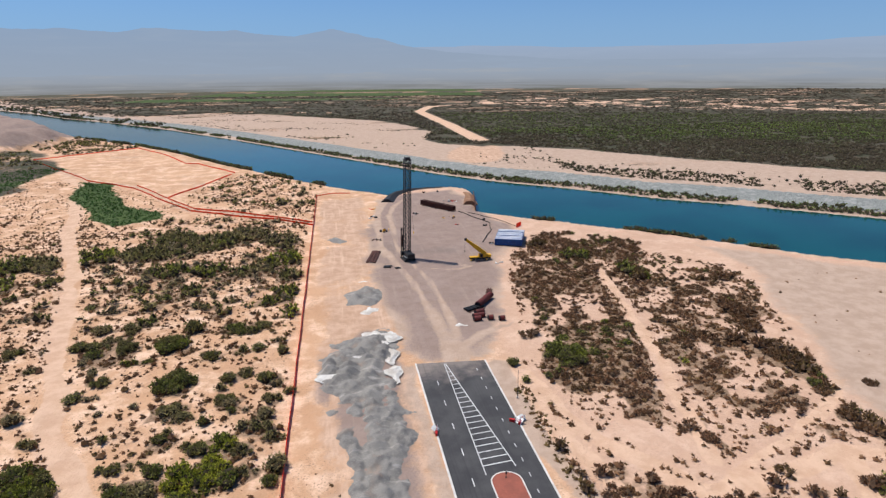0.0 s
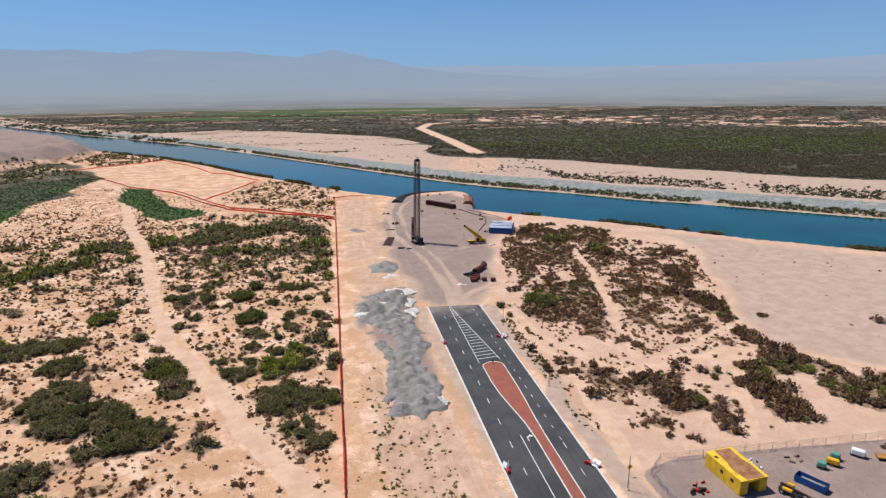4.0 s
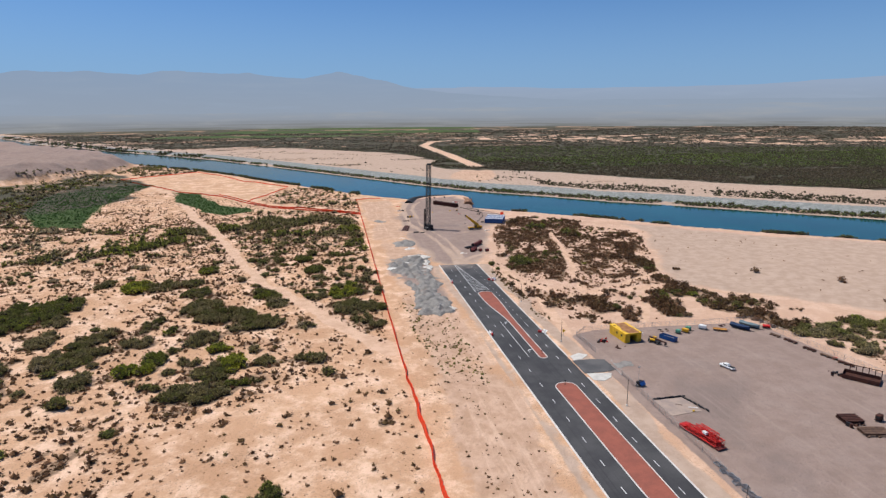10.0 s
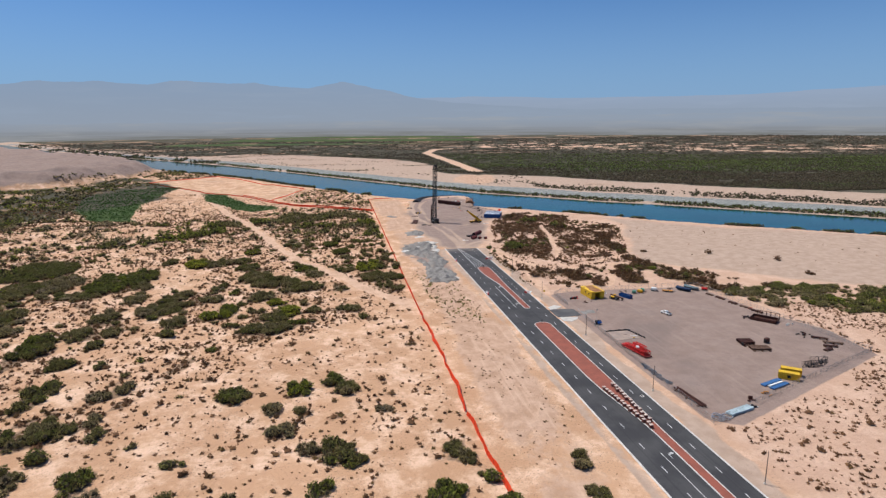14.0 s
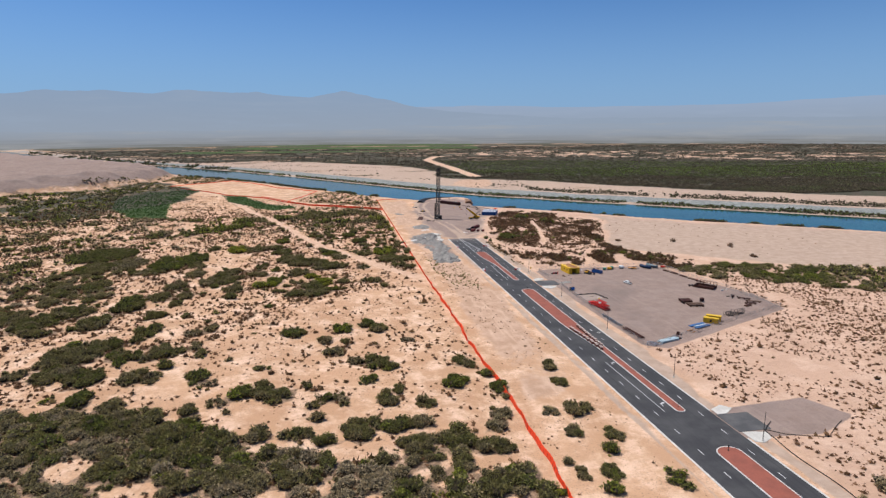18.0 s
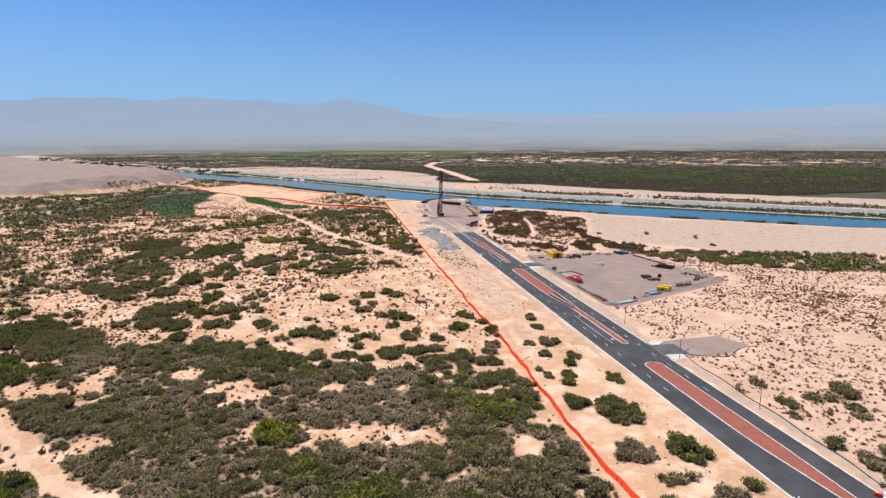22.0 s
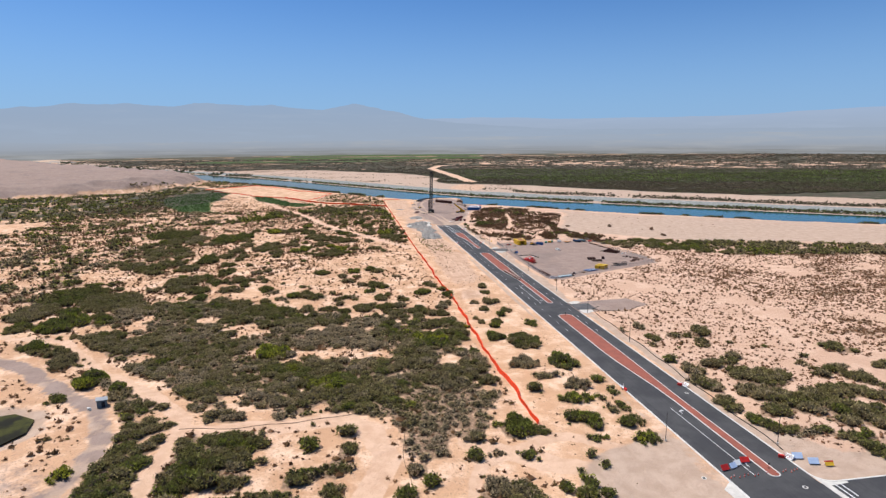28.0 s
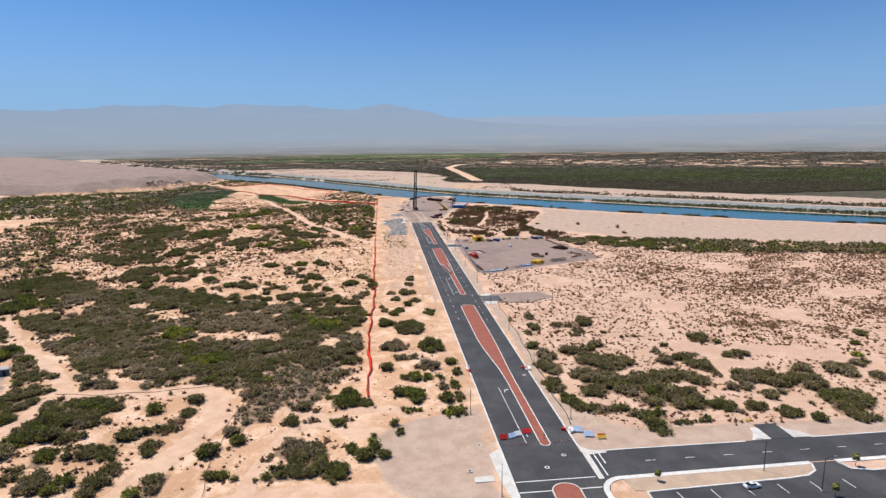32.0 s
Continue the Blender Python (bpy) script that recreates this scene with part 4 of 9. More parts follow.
def merged(name, protos, rows, label, category, mat=M_LEAF, core=M_SHADED_TWIG):
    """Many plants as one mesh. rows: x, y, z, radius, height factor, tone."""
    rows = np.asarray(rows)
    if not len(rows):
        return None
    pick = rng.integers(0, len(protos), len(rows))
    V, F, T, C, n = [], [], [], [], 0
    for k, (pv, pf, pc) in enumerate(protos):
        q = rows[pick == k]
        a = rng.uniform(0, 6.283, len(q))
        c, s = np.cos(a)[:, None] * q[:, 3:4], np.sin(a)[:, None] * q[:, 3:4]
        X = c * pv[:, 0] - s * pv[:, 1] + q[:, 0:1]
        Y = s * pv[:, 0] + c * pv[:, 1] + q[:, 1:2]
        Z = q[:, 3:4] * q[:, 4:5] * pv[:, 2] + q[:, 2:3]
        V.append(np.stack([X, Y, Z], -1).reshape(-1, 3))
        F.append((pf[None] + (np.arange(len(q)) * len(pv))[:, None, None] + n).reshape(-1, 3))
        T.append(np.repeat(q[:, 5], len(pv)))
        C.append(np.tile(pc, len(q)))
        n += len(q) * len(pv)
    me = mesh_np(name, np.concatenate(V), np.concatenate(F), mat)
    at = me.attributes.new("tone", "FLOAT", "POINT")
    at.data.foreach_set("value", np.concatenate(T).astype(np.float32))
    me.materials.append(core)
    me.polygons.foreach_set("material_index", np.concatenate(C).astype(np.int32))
    return tagged(new(name, me), label, category, kind="stuff")


def shrub_proto(lobes, cards, leaf=0.2):
    """A lighter bush for thickets."""
    V, F, C, n = [], [], [], 0
    for k in range(lobes):
        a, r = rng.uniform(0, 6.283), 0.5 * math.sqrt(rng.uniform(0, 1)) * (lobes > 1)
        rad = rng.uniform(0.36, 0.56) * np.array([1, 1, rng.uniform(0.8, 1.2)]) * (1.0 if lobes > 1 else 1.7)
        c = np.array([r * math.cos(a), r * math.sin(a), rad[2] * 0.5 + rng.uniform(0.02, 0.2) * (1.1 - r)])
        v = OCT_V * rad * 0.84 * rng.uniform(0.75, 1.2, (6, 1)) + c
        V.append(v); F.append(OCT_F + n); C.append(np.ones(len(OCT_F), int)); n += 6
        v, f = leaf_cards(cards, c, rad, leaf)
        V.append(v); F.append(f + n); C.append(np.zeros(len(f), int)); n += len(v)
    return np.concatenate(V), np.concatenate(F), np.concatenate(C)


BUSH = [bush_proto(int(rng.integers(5, 8)), 70) for _ in range(10)]
SHRUB = [shrub_proto(5, 26, 0.24) for _ in range(12)]
SCRUB = [scrub_proto(7) for _ in range(10)]
CLUMP = [shrub_proto(1, 8, 0.5) for _ in range(10)]

# clumps of bushes: x, y, half width, half depth
CLUMPS = []


def clumps(lo, hi, rows):
    """Clumps whose tone lies between lo and hi."""
    CLUMPS.extend((x, y, rx, ry, lo, hi) for x, y, rx, ry in rows)


clumps(0.2, 0.48, [(-55, 368, 14.1, 17.1), (-94, 364, 13.7, 14.4), (-72, 352, 15, 18.6), (-33, 350, 11.9, 15.2), (-102, 336, 18.8, 16.4), (-158, 328, 8.9, 13.5), (-149, 321, 7.3, 11.7), (-38, 301, 8.2, 13.2), (-136, 293, 5.4, 8.1), (-121, 291, 6.5, 2.6), (-48, 291, 8.5, 8.6), (-104, 287, 3.8, 4.6), (-24, 282, 7, 6.1), (-77, 259, 3.7, 5.1), (-48, 253, 4.5, 3.4), (-206, 253, 9.3, 8.1), (-234, 250, 9.1, 14.5), (-56, 248, 6.1, 3.3), (-121, 246, 5.7, 4), (-49, 240, 4.7, 4.4), (177, 236, 10.8, 4.7), (-92, 229, 4.4, 4.5), (-80, 228, 4.4, 5.6), (-31, 225, 4.1, 2.7)])
clumps(0.2, 0.48, [(-85, 220, 4.2, 2.9), (-38, 218, 6.5, 3.5), (-117, 214, 3.6, 5.8), (-78, 210, 4.5, 6), (-25, 208, 4.6, 2), (-31, 202, 3.1, 2.6), (-310, 202, 9.2, 14.7), (161, 201, 7.1, 11.3), (-36, 200, 2.8, 3.7), (-104, 200, 3.4, 2.4), (-22, 198, 2, 3.2), (-46, 197, 2.6, 3.3), (-100, 197, 2.6, 2.7), (69, 193, 5.3, 4), (156, 185, 5.5, 7.7), (-78, 185, 3.6, 3.2), (-33, 183, 3, 3.9), (130, 181, 7.4, 3), (-38, 180, 2.6, 3.2), (-26, 178, 3.3, 2.7), (-170, 174, 5.5, 8.7), (-22, 174, 2.2, 2.3), (139, 174, 8.3, 4.7), (-39, 174, 2.1, 2.3)])
clumps(0.2, 0.48, [(-18, 169, 1.8, 2.8), (-36, 165, 4.1, 3.6), (151, 165, 7.1, 9.5), (-122, 165, 7.6, 7.6), (-23, 165, 3.8, 2.9), (-51, 164, 4.2, 3.6), (-250, 163, 26, 28.1), (-137, 163, 10.5, 8.9), (70, 162, 7.4, 3.7), (-34, 159, 1.6, 1.8), (-48, 158, 4.9, 1.9), (-24, 156, 2.9, 2.9), (-84, 155, 4.6, 2.9), (-41, 155, 2.4, 1.8), (73, 154, 4.5, 2.7), (-50, 152, 1.4, 2.3), (-66, 152, 1.5, 2.3), (150, 152, 5.7, 9.1), (-26, 150, 5.5, 2.8), (-51, 149, 2.1, 2.5), (-20, 145, 3.9, 2.8), (-287, 144, 4.9, 7.9), (-43, 144, 2.1, 2.1), (-115, 144, 8.6, 7.5)])
clumps(0.2, 0.48, [(-40, 142, 3, 3.2), (-54, 139, 4, 2.2), (146, 139, 3.5, 4.3), (-28, 139, 3.7, 2.7), (-59, 138, 2.8, 2.1), (164, 138, 3.6, 2.6), (-296, 137, 8.8, 14.1), (-19, 132, 3.2, 3.2), (-26, 131, 3.5, 2.5), (-51, 129, 4.7, 2.9), (144, 126, 3.3, 4), (-20, 126, 2.8, 1.6), (-53, 126, 7, 6.1), (-186, 126, 6.4, 10.3), (-219, 126, 12.1, 19.4), (-71, 123, 6.9, 11), (204, 121, 3.2, 3.2), (142, 120, 5.6, 8.9), (-107, 119, 10.5, 13.5), (-237, 114, 11.7, 18), (-170, 112, 6.2, 7), (-36, 107, 8, 8), (106, 106, 2.5, 3.5), (-94, 105, 15.2, 10.4)])
clumps(0.2, 0.48, [(-34, 105, 10.4, 10.4), (-23, 104, 6.4, 6.4), (142, 103, 8.8, 8.8), (-125, 102, 5.4, 7.4), (122, 98, 3.4, 4), (111, 96, 2, 2.3), (84, 96, 5.6, 5.6), (-76, 94, 11.1, 9.3), (-127, 94, 2.4, 3.8), (237, 94, 3.2, 3.2), (-143, 91, 5.8, 9.3), (63, 90, 4, 4), (-30, 89, 5.6, 5.6), (-166, 89, 6.8, 10.8), (-86, 88, 7.2, 4.6), (-56, 85, 4.8, 3.7), (119, 83, 8.8, 8.8), (-149, 82, 5.6, 8.9), (-24, 81, 4.8, 4.8), (88, 81, 8, 8), (-125, 78, 7.8, 6.2), (-99, 78, 8, 7.1), (-102, 71, 4.4, 3.5), (-141, 71, 8.6, 4.7)])
clumps(0.2, 0.48, [(117, 68, 7.2, 7.2), (-108, 67, 3.9, 3.1), (-260, 67, 5.1, 8.2), (-220, 66, 10.4, 10.3), (-147, 64, 10.3, 10.2), (-154, 63, 6.1, 9.8), (-76, 61, 3, 3.1), (230, 58, 4, 4), (-135, 56, 2.4, 2.6), (-172, 55, 6.9, 10.5), (-102, 54, 2.9, 4.4), (-97, 52, 3.3, 4), (-230, 50, 8.3, 6.2), (-257, 49, 4.6, 7.3), (-56, 49, 4.2, 3.2), (-70, 48, 4.1, 5.4), (-50, 47, 5.2, 5), (-105, 45, 2.9, 4.1), (-136, 41, 7.1, 8.3), (-88, 40, 7.8, 8.1), (-161, 34, 4.6, 7.4), (-108, 32, 4.6, 3.9), (-232, 31, 5.6, 9), (-175, 31, 7.1, 9.2)])
clumps(0.2, 0.48, [(-73, 30, 4.7, 2.5), (-98, 26, 6.3, 8.3), (-88, 24, 9, 9.2), (-162, 16, 4.4, 5.7), (-212, 11, 11.9, 10.2), (-239, 6, 8.7, 13.9), (-168, -3, 5.9, 7.3), (-223, -6, 11.2, 14.7), (-152, -7, 2.9, 4.7), (-195, -12, 8.4, 13.3), (-216, -23, 8, 6), (-164, -31, 6.4, 10.3), (-61, -39, 5, 5), (-165, -41, 3.6, 5.2), (-96, -45, 6.4, 7.3), (-56, -47, 4.6, 5.5), (-176, -48, 6.3, 10), (-182, -55, 9.7, 15.3), (-137, -56, 3.5, 5.6), (-81, -57, 4.6, 4.3), (-191, -59, 8.3, 13.3), (-167, -60, 4.8, 7.7), (-150, -60, 5.8, 8.7), (-72, -60, 2.1, 3.3)])
clumps(0.2, 0.48, [(-143, -61, 3.4, 5.5), (-133, -66, 3.4, 5.4), (-155, -68, 2.8, 4.5), (-77, -72, 4.9, 5.8), (-201, -73, 5.6, 5.7), (-184, -78, 8.8, 10), (-245, -81, 21, 22.4), (-172, -83, 7.6, 9.3), (-68, -85, 4.2, 3.4), (-154, -87, 5.4, 8.7), (-60, -88, 5.8, 7.6), (-146, -90, 3.9, 6.2), (-26, -94, 3.3, 4.4), (-23, -99, 4.1, 3.8), (-216, -101, 16.8, 22.5), (-87, -107, 2.5, 3.6), (8, -107, 4.3, 4.4), (-102, -110, 5.7, 7.4), (-96, -110, 3.7, 4.5), (-96, -113, 3.7, 4.4), (-152, -113, 5.8, 6.9), (-183, -114, 3.4, 4.4), (-54, -116, 2.9, 4.6), (-174, -118, 4.6, 3.6)])
clumps(0.2, 0.48, [(-99, -118, 3.6, 4.3), (-251, -118, 12.6, 20.1), (-78, -119, 7, 3.7), (-126, -120, 4.2, 4.1), (6, -122, 3, 4.5), (-113, -124, 1.5, 2.2), (-84, -124, 3.9, 2.9), (-74, -124, 2.8, 3.4), (-59, -124, 4.4, 7), (-140, -125, 7.4, 10.5), (-151, -126, 7.3, 8.2), (-123, -128, 2.6, 3.6), (-17, -130, 1.6, 2.6), (-46, -130, 3.9, 3.6), (-83, -134, 3, 2.5), (-128, -137, 7.9, 6), (-102, -142, 6.1, 4.6), (-69, -143, 7.2, 8), (-115, -143, 8.6, 6.3), (-50, -144, 4.6, 4.5), (4, -144, 5.4, 5.7), (-58, -144, 6.3, 5.2), (-89, -144, 6.1, 3.6), (-73, -147, 2.5, 2)])
clumps(0.2, 0.48, [(-245, -147, 5.8, 9.2), (-97, -149, 3.4, 2.4), (-80, -149, 4.3, 4.2), (-40, -154, 6.7, 7.4), (-53, -156, 6, 6), (-89, -158, 6.5, 5.2), (-3, -158, 4.3, 3.7), (-103, -160, 4.8, 5.9), (-92, -160, 4, 4.6), (-80, -161, 4.8, 4.3), (-30, -162, 6.4, 5.2), (8, -162, 3.2, 4.3), (-64, -164, 2.9, 3.1), (-53, -164, 4.1, 2.4), (-87, -168, 7.7, 4.6), (-42, -169, 3.5, 3.8), (-76, -171, 3.8, 1.6), (-50, -173, 2.8, 3.9), (-12, -174, 1.9, 1.9), (-194, -178, 10.7, 17.1), (-58, -178, 4.8, 4.1), (-10, -180, 2.5, 4), (-36, -181, 5.3, 6.6), (-25, -196, 5.5, 8.9)])
clumps(0.2, 0.48, [(-200, -204, 6, 9.7), (-9, -206, 5.4, 5.5), (56, -207, 2.2, 3.6), (92, -214, 4.7, 4), (2, -215, 7.9, 11.7), (91, -217, 3.9, 5.5), (76, -218, 3.8, 3.2), (82, -219, 2.9, 3.9), (64, -220, 3.8, 5.8), (84, -227, 3.4, 5.2), (59, -228, 2.3, 3.7), (-50, -233, 8.3, 8), (81, -234, 3.6, 4), (-27, -237, 7.2, 6.7), (137, -247, 4.3, 5.7), (135, -248, 4.6, 6.3), (84, -249, 3.4, 4.6), (86, -249, 3.1, 3), (-39, -249, 11.3, 12.4), (78, -254, 5.1, 3.5), (71, -255, 4.3, 4.4), (-26, -255, 5.5, 5.7), (59, -260, 4.2, 6.3), (109, -261, 2.9, 3.4)])
clumps(0.2, 0.48, [(78, -267, 8, 7.9), (75, -269, 7.2, 5.8), (117, -269, 5.4, 3.6), (109, -269, 2.9, 4.7), (55, -270, 5.5, 4.1), (141, -270, 6.9, 4.8), (86, -270, 6.8, 6.4), (106, -274, 4.1, 4), (84, -274, 9.5, 7.1), (57, -276, 4.3, 5.4), (122, -277, 3.3, 3.4), (118, -280, 5.5, 7.3), (70, -284, 8.4, 6.7), (73, -287, 8.9, 6.2), (-131, -288, 4.4, 4.2), (121, -288, 2.3, 3.6), (158, -288, 4.6, 3.8), (-130, -289, 4, 3.2), (99, -289, 8.4, 6.2), (97, -290, 6.7, 4), (-111, -290, 7, 3.8), (53, -291, 5, 7), (173, -291, 6.9, 7.5), (109, -292, 5.5, 6.8)])
clumps(0.2, 0.48, [(87, -292, 7.7, 7.5), (133, -292, 9, 6.2), (79, -294, 8.1, 7.9), (140, -296, 7.7, 7.7), (-80, -297, 2.8, 4.1), (-80, -298, 2.9, 4.1), (-116, -299, 7.5, 4.3), (66, -299, 4.2, 5.6), (65, -300, 3.9, 6.2), (151, -300, 6.5, 7.9), (-109, -301, 4.8, 3.5), (78, -301, 6.3, 4.5), (181, -301, 3.3, 5.3), (123, -301, 6.4, 4.1), (91, -302, 7.9, 6.8), (132, -307, 6.3, 2.8), (-85, -308, 6.5, 2.6), (-82, -309, 4.7, 1.9), (96, -309, 8.2, 9), (93, -310, 4.7, 7.6), (-114, -310, 3.9, 4), (-112, -310, 5.5, 3.2), (-127, -310, 4.6, 3.2), (-93, -310, 4, 3.2)])
clumps(0.2, 0.48, [(84, -311, 5, 4.2), (-94, -312, 4.7, 3.5), (70, -314, 4.9, 3.8), (154, -316, 9.1, 8.7), (-85, -317, 3.6, 4), (-107, -317, 4.5, 1.8), (-100, -318, 4.5, 2.7), (118, -318, 5.5, 4.7), (-85, -319, 3.8, 2.9), (74, -320, 3.8, 3), (-103, -322, 6.9, 3.7), (-15, -322, 1.6, 1.6), (-95, -323, 4.3, 4.6), (-65, -324, 3, 3), (-83, -325, 3.8, 4.5), (149, -327, 5.8, 7.9), (-118, -332, 3.6, 5.7), (-109, -337, 4.7, 7), (-90, -339, 6, 9.6), (-76, -342, 3.1, 5)])
clumps(0.5, 0.72, [(-68, 348, 4, 6.4), (-129, 333, 10.8, 17.2), (-167, 323, 10.2, 16.3), (-29, 310, 9.7, 11.7), (112, 309, 7.2, 6.1), (-84, 298, 11.3, 9.5), (-65, 296, 9.9, 11.1), (-160, 292, 8.3, 13.3), (126, 283, 10.7, 7.4), (-175, 277, 15.9, 13), (-92, 276, 3.4, 5.4), (-145, 273, 3.8, 5.8), (-67, 267, 6.4, 7.4), (-189, 264, 15.3, 12.5), (-25, 259, 7.2, 8.1), (143, 253, 7.8, 12.6), (-32, 248, 5.4, 6), (-77, 234, 3.6, 5.8), (-22, 234, 4.7, 6.6), (-57, 223, 3.9, 4.1), (-41, 222, 4, 5.1), (-62, 211, 6.7, 8.1), (-88, 208, 3.2, 5.1), (-70, 199, 6.2, 2.6)])
clumps(0.5, 0.72, [(-118, 192, 6.6, 7.5), (-54, 180, 7.6, 7.8), (76, 175, 8.3, 9.4), (56, 173, 2.3, 2.4), (57, 161, 1.5, 2.3), (-72, 138, 6.3, 9.9), (-80, 137, 5.5, 8.5), (-49, 135, 2.8, 3.1), (-177, 134, 10.6, 17), (-75, 133, 8.1, 3.2), (-30, 128, 3.4, 3.6), (54, 126, 2.1, 3.2), (-191, 121, 14.1, 21.8), (56, 115, 1.4, 2.2), (55, 109, 1.9, 3), (-116, 90, 3.3, 5), (-113, 59, 5.4, 8.6), (-148, 50, 2.3, 3.7), (-46, 33, 2.3, 3.5), (-78, 29, 4.7, 3.4), (-187, 19, 9.3, 14.9), (-73, -43, 4.9, 7.8), (-159, -64, 3.3, 5.3), (-163, -70, 3.2, 5.2)])
clumps(0.5, 0.72, [(-144, -78, 3.6, 3.6), (-129, -92, 4.8, 7.7), (-55, -94, 4.6, 3.6), (-166, -103, 5, 6.5), (-170, -106, 2.7, 4.4), (-65, -106, 4.3, 4.3), (-111, -109, 4.5, 7.2), (-19, -110, 3.1, 2.9), (-32, -114, 6.4, 5.2), (-17, -122, 4.2, 5.1), (-206, -140, 4.8, 7.7), (-226, -143, 13.3, 15.8), (-69, -165, 2.2, 1.7), (3, -170, 2.4, 3.5), (-222, -181, 6.5, 5.8), (-2, -181, 3.1, 4.7), (-22, -187, 4.4, 2.7), (14, -188, 3.5, 5.6), (-41, -205, 9.3, 8.5), (-180, -226, 6.7, 9.8), (-167, -236, 4.3, 4.6), (-185, -244, 3.7, 4.9), (56, -248, 3.4, 4.1), (-10, -266, 2.6, 4.1)])
clumps(0.5, 0.72, [(4, -278, 10.3, 4.1), (-114, -289, 8.1, 3.9), (-6, -292, 3, 2.7), (-93, -292, 2.8, 4.4), (-24, -292, 4.1, 6.6), (-1, -294, 4.7, 7.6), (-20, -294, 4.5, 1.9), (-92, -295, 2.8, 3.5), (-26, -297, 5.1, 4.8), (11, -298, 2.6, 4.2), (-20, -298, 5.5, 2.2), (-122, -299, 6.7, 3.8), (-126, -302, 6.5, 5.8), (92, -304, 8.3, 9.3), (55, -304, 4.1, 6.6), (-2, -305, 4.5, 2.2), (12, -308, 3.6, 4.4), (56, -308, 3.2, 5.2), (-124, -309, 7.3, 5.8), (-43, -309, 3, 3.2), (-27, -311, 3, 2.2), (-128, -312, 4.5, 3.5), (59, -312, 5.5, 3), (-8, -314, 2, 2.2)])
clumps(0.5, 0.72, [(107, -316, 5, 4.5), (78, -320, 7.1, 3.3), (-58, -320, 2.5, 3.4), (-7, -320, 1.6, 2.6), (-114, -322, 4.3, 5.1), (126, -323, 4.8, 4.7), (95, -325, 2.6, 1.2), (87, -326, 4.7, 1.9), (-66, -326, 3.4, 3.5), (-15, -326, 2.2, 1.8), (133, -329, 2.3, 3.6), (77, -329, 4, 6.5), (-22, -329, 2.1, 3.3), (-15, -329, 2.4, 2.4), (-18, -333, 3, 3.2), (-18, -333, 2.4, 3.8), (-12, -333, 3, 1.4), (-102, -338, 3.9, 6.1), (-58, -339, 1.9, 3.1), (-61, -339, 2.6, 1.9), (-41, -339, 4.9, 3.1), (-45, -341, 1.9, 2), (-54, -341, 1.6, 1.5), (-26, -342, 4, 6.4)])
clumps(0.5, 0.72, [(-80, -346, 3.8, 2.1)])
clumps(0.82, 0.95, [(-150, 164, 8, 12.9), (-34, 143, 4.5, 3.8), (-35, 133, 4.2, 6.8), (-41, 130, 4.8, 5.4), (-38, 125, 5.4, 2.4), (-90, 65, 5.4, 5), (-118, 49, 8.3, 7.1), (-82, 48, 6.1, 8.5), (-43, -182, 4.5, 2.4), (-49, -183, 4.4, 1.8), (-112, -207, 8.9, 8.3), (-88, -249, 7.6, 5.7), (-161, -298, 3.2, 4.8)])
clumps(0.0, 0.2, [(-93, 296, 3.9, 2.5), (-106, 256, 3.4, 2.2), (-96, 248, 5.9, 2.4), (-129, 246, 4.6, 2.3), (-106, 215, 2.4, 3.9), (-89, 203, 2.3, 3.4), (-83, 192, 2.6, 4.2), (-78, 176, 3.8, 1.9), (-91, 171, 3, 2.3), (-63, 168, 1.3, 2.2), (-72, 166, 1.5, 1.9), (-95, 166, 3.2, 2.2), (-30, 159, 1.3, 2), (85, 137, 4.1, 1.8), (-58, 131, 1.9, 2.3), (93, 128, 3.2, 3.5), (96, 122, 3.8, 2.5), (60, 114, 2.8, 2.1), (73, 110, 2.8, 1.7), (61, 107, 4, 3.5), (74, 104, 5.3, 3), (100, 102, 2.7, 3.1), (89, 100, 5.3, 2.2), (-209, 39, 6.5, 5.5)])
clumps(0.0, 0.2, [(-135, -32, 3.8, 5.1), (-142, -38, 4.8, 3.5), (-44, -64, 3.6, 2.3), (-123, -99, 4.2, 2.5), (-118, -117, 4.3, 4.1), (-23, -142, 3.8, 6), (-6, -144, 3, 3.9), (-26, -150, 3.6, 4), (66, -202, 3.4, 4.7), (-6, -241, 7.1, 6.8), (-1, -256, 6.7, 3.6), (6, -267, 5.4, 4.5), (120, -267, 5.9, 3.4), (185, -286, 4.7, 4.5), (11, -287, 2.4, 3.8), (-43, -299, 1.8, 2.7), (-40, -299, 2.8, 2.6), (-36, -308, 3.4, 1.9), (-62, -313, 2.6, 2.3), (-62, -314, 2.6, 2.9), (63, -316, 4.5, 2), (-57, -319, 1.8, 2.7), (-40, -326, 3.8, 6.1), (-34, -328, 3.8, 6.1)])
clumps(0.3, 0.5, [(-34, -334, 6.7, 10.7)])
clumps(0.62, 0.66, [(10, -242, 6.5, 9.2)])
clumps(0.4, 0.7, [(17, -262, 3.2, 3), (18, -273, 2.4, 4), (16, -285, 2.4, 5), (16, -296, 2, 4.5), (16, -307, 1.8, 4.5), (9, -264, 4, 2.4), (-30, -291, 4.5, 2.4)])
clumps(0.36, 0.5, [(-207, -190, 5, 4), (-216, -186, 5, 3)])
clumps(0.1, 0.3, [(-113, -303, 4, 3.5), (-100, -268, 2.5, 2)])

BARE = [GRASS_1, GRASS_2, GRAVEL, YARD, SIDEPAD, TERRACE, SANDFLAT, [(-15, 480), (49, 480), (49, 160), (ROAD_R + 4, 150), (ROAD_R + 4, -345), (300, -325), (300, -460), (20, -460), (ROAD_L - 4, -345), (ROAD_L - 6, 60), (-14, 160)]]


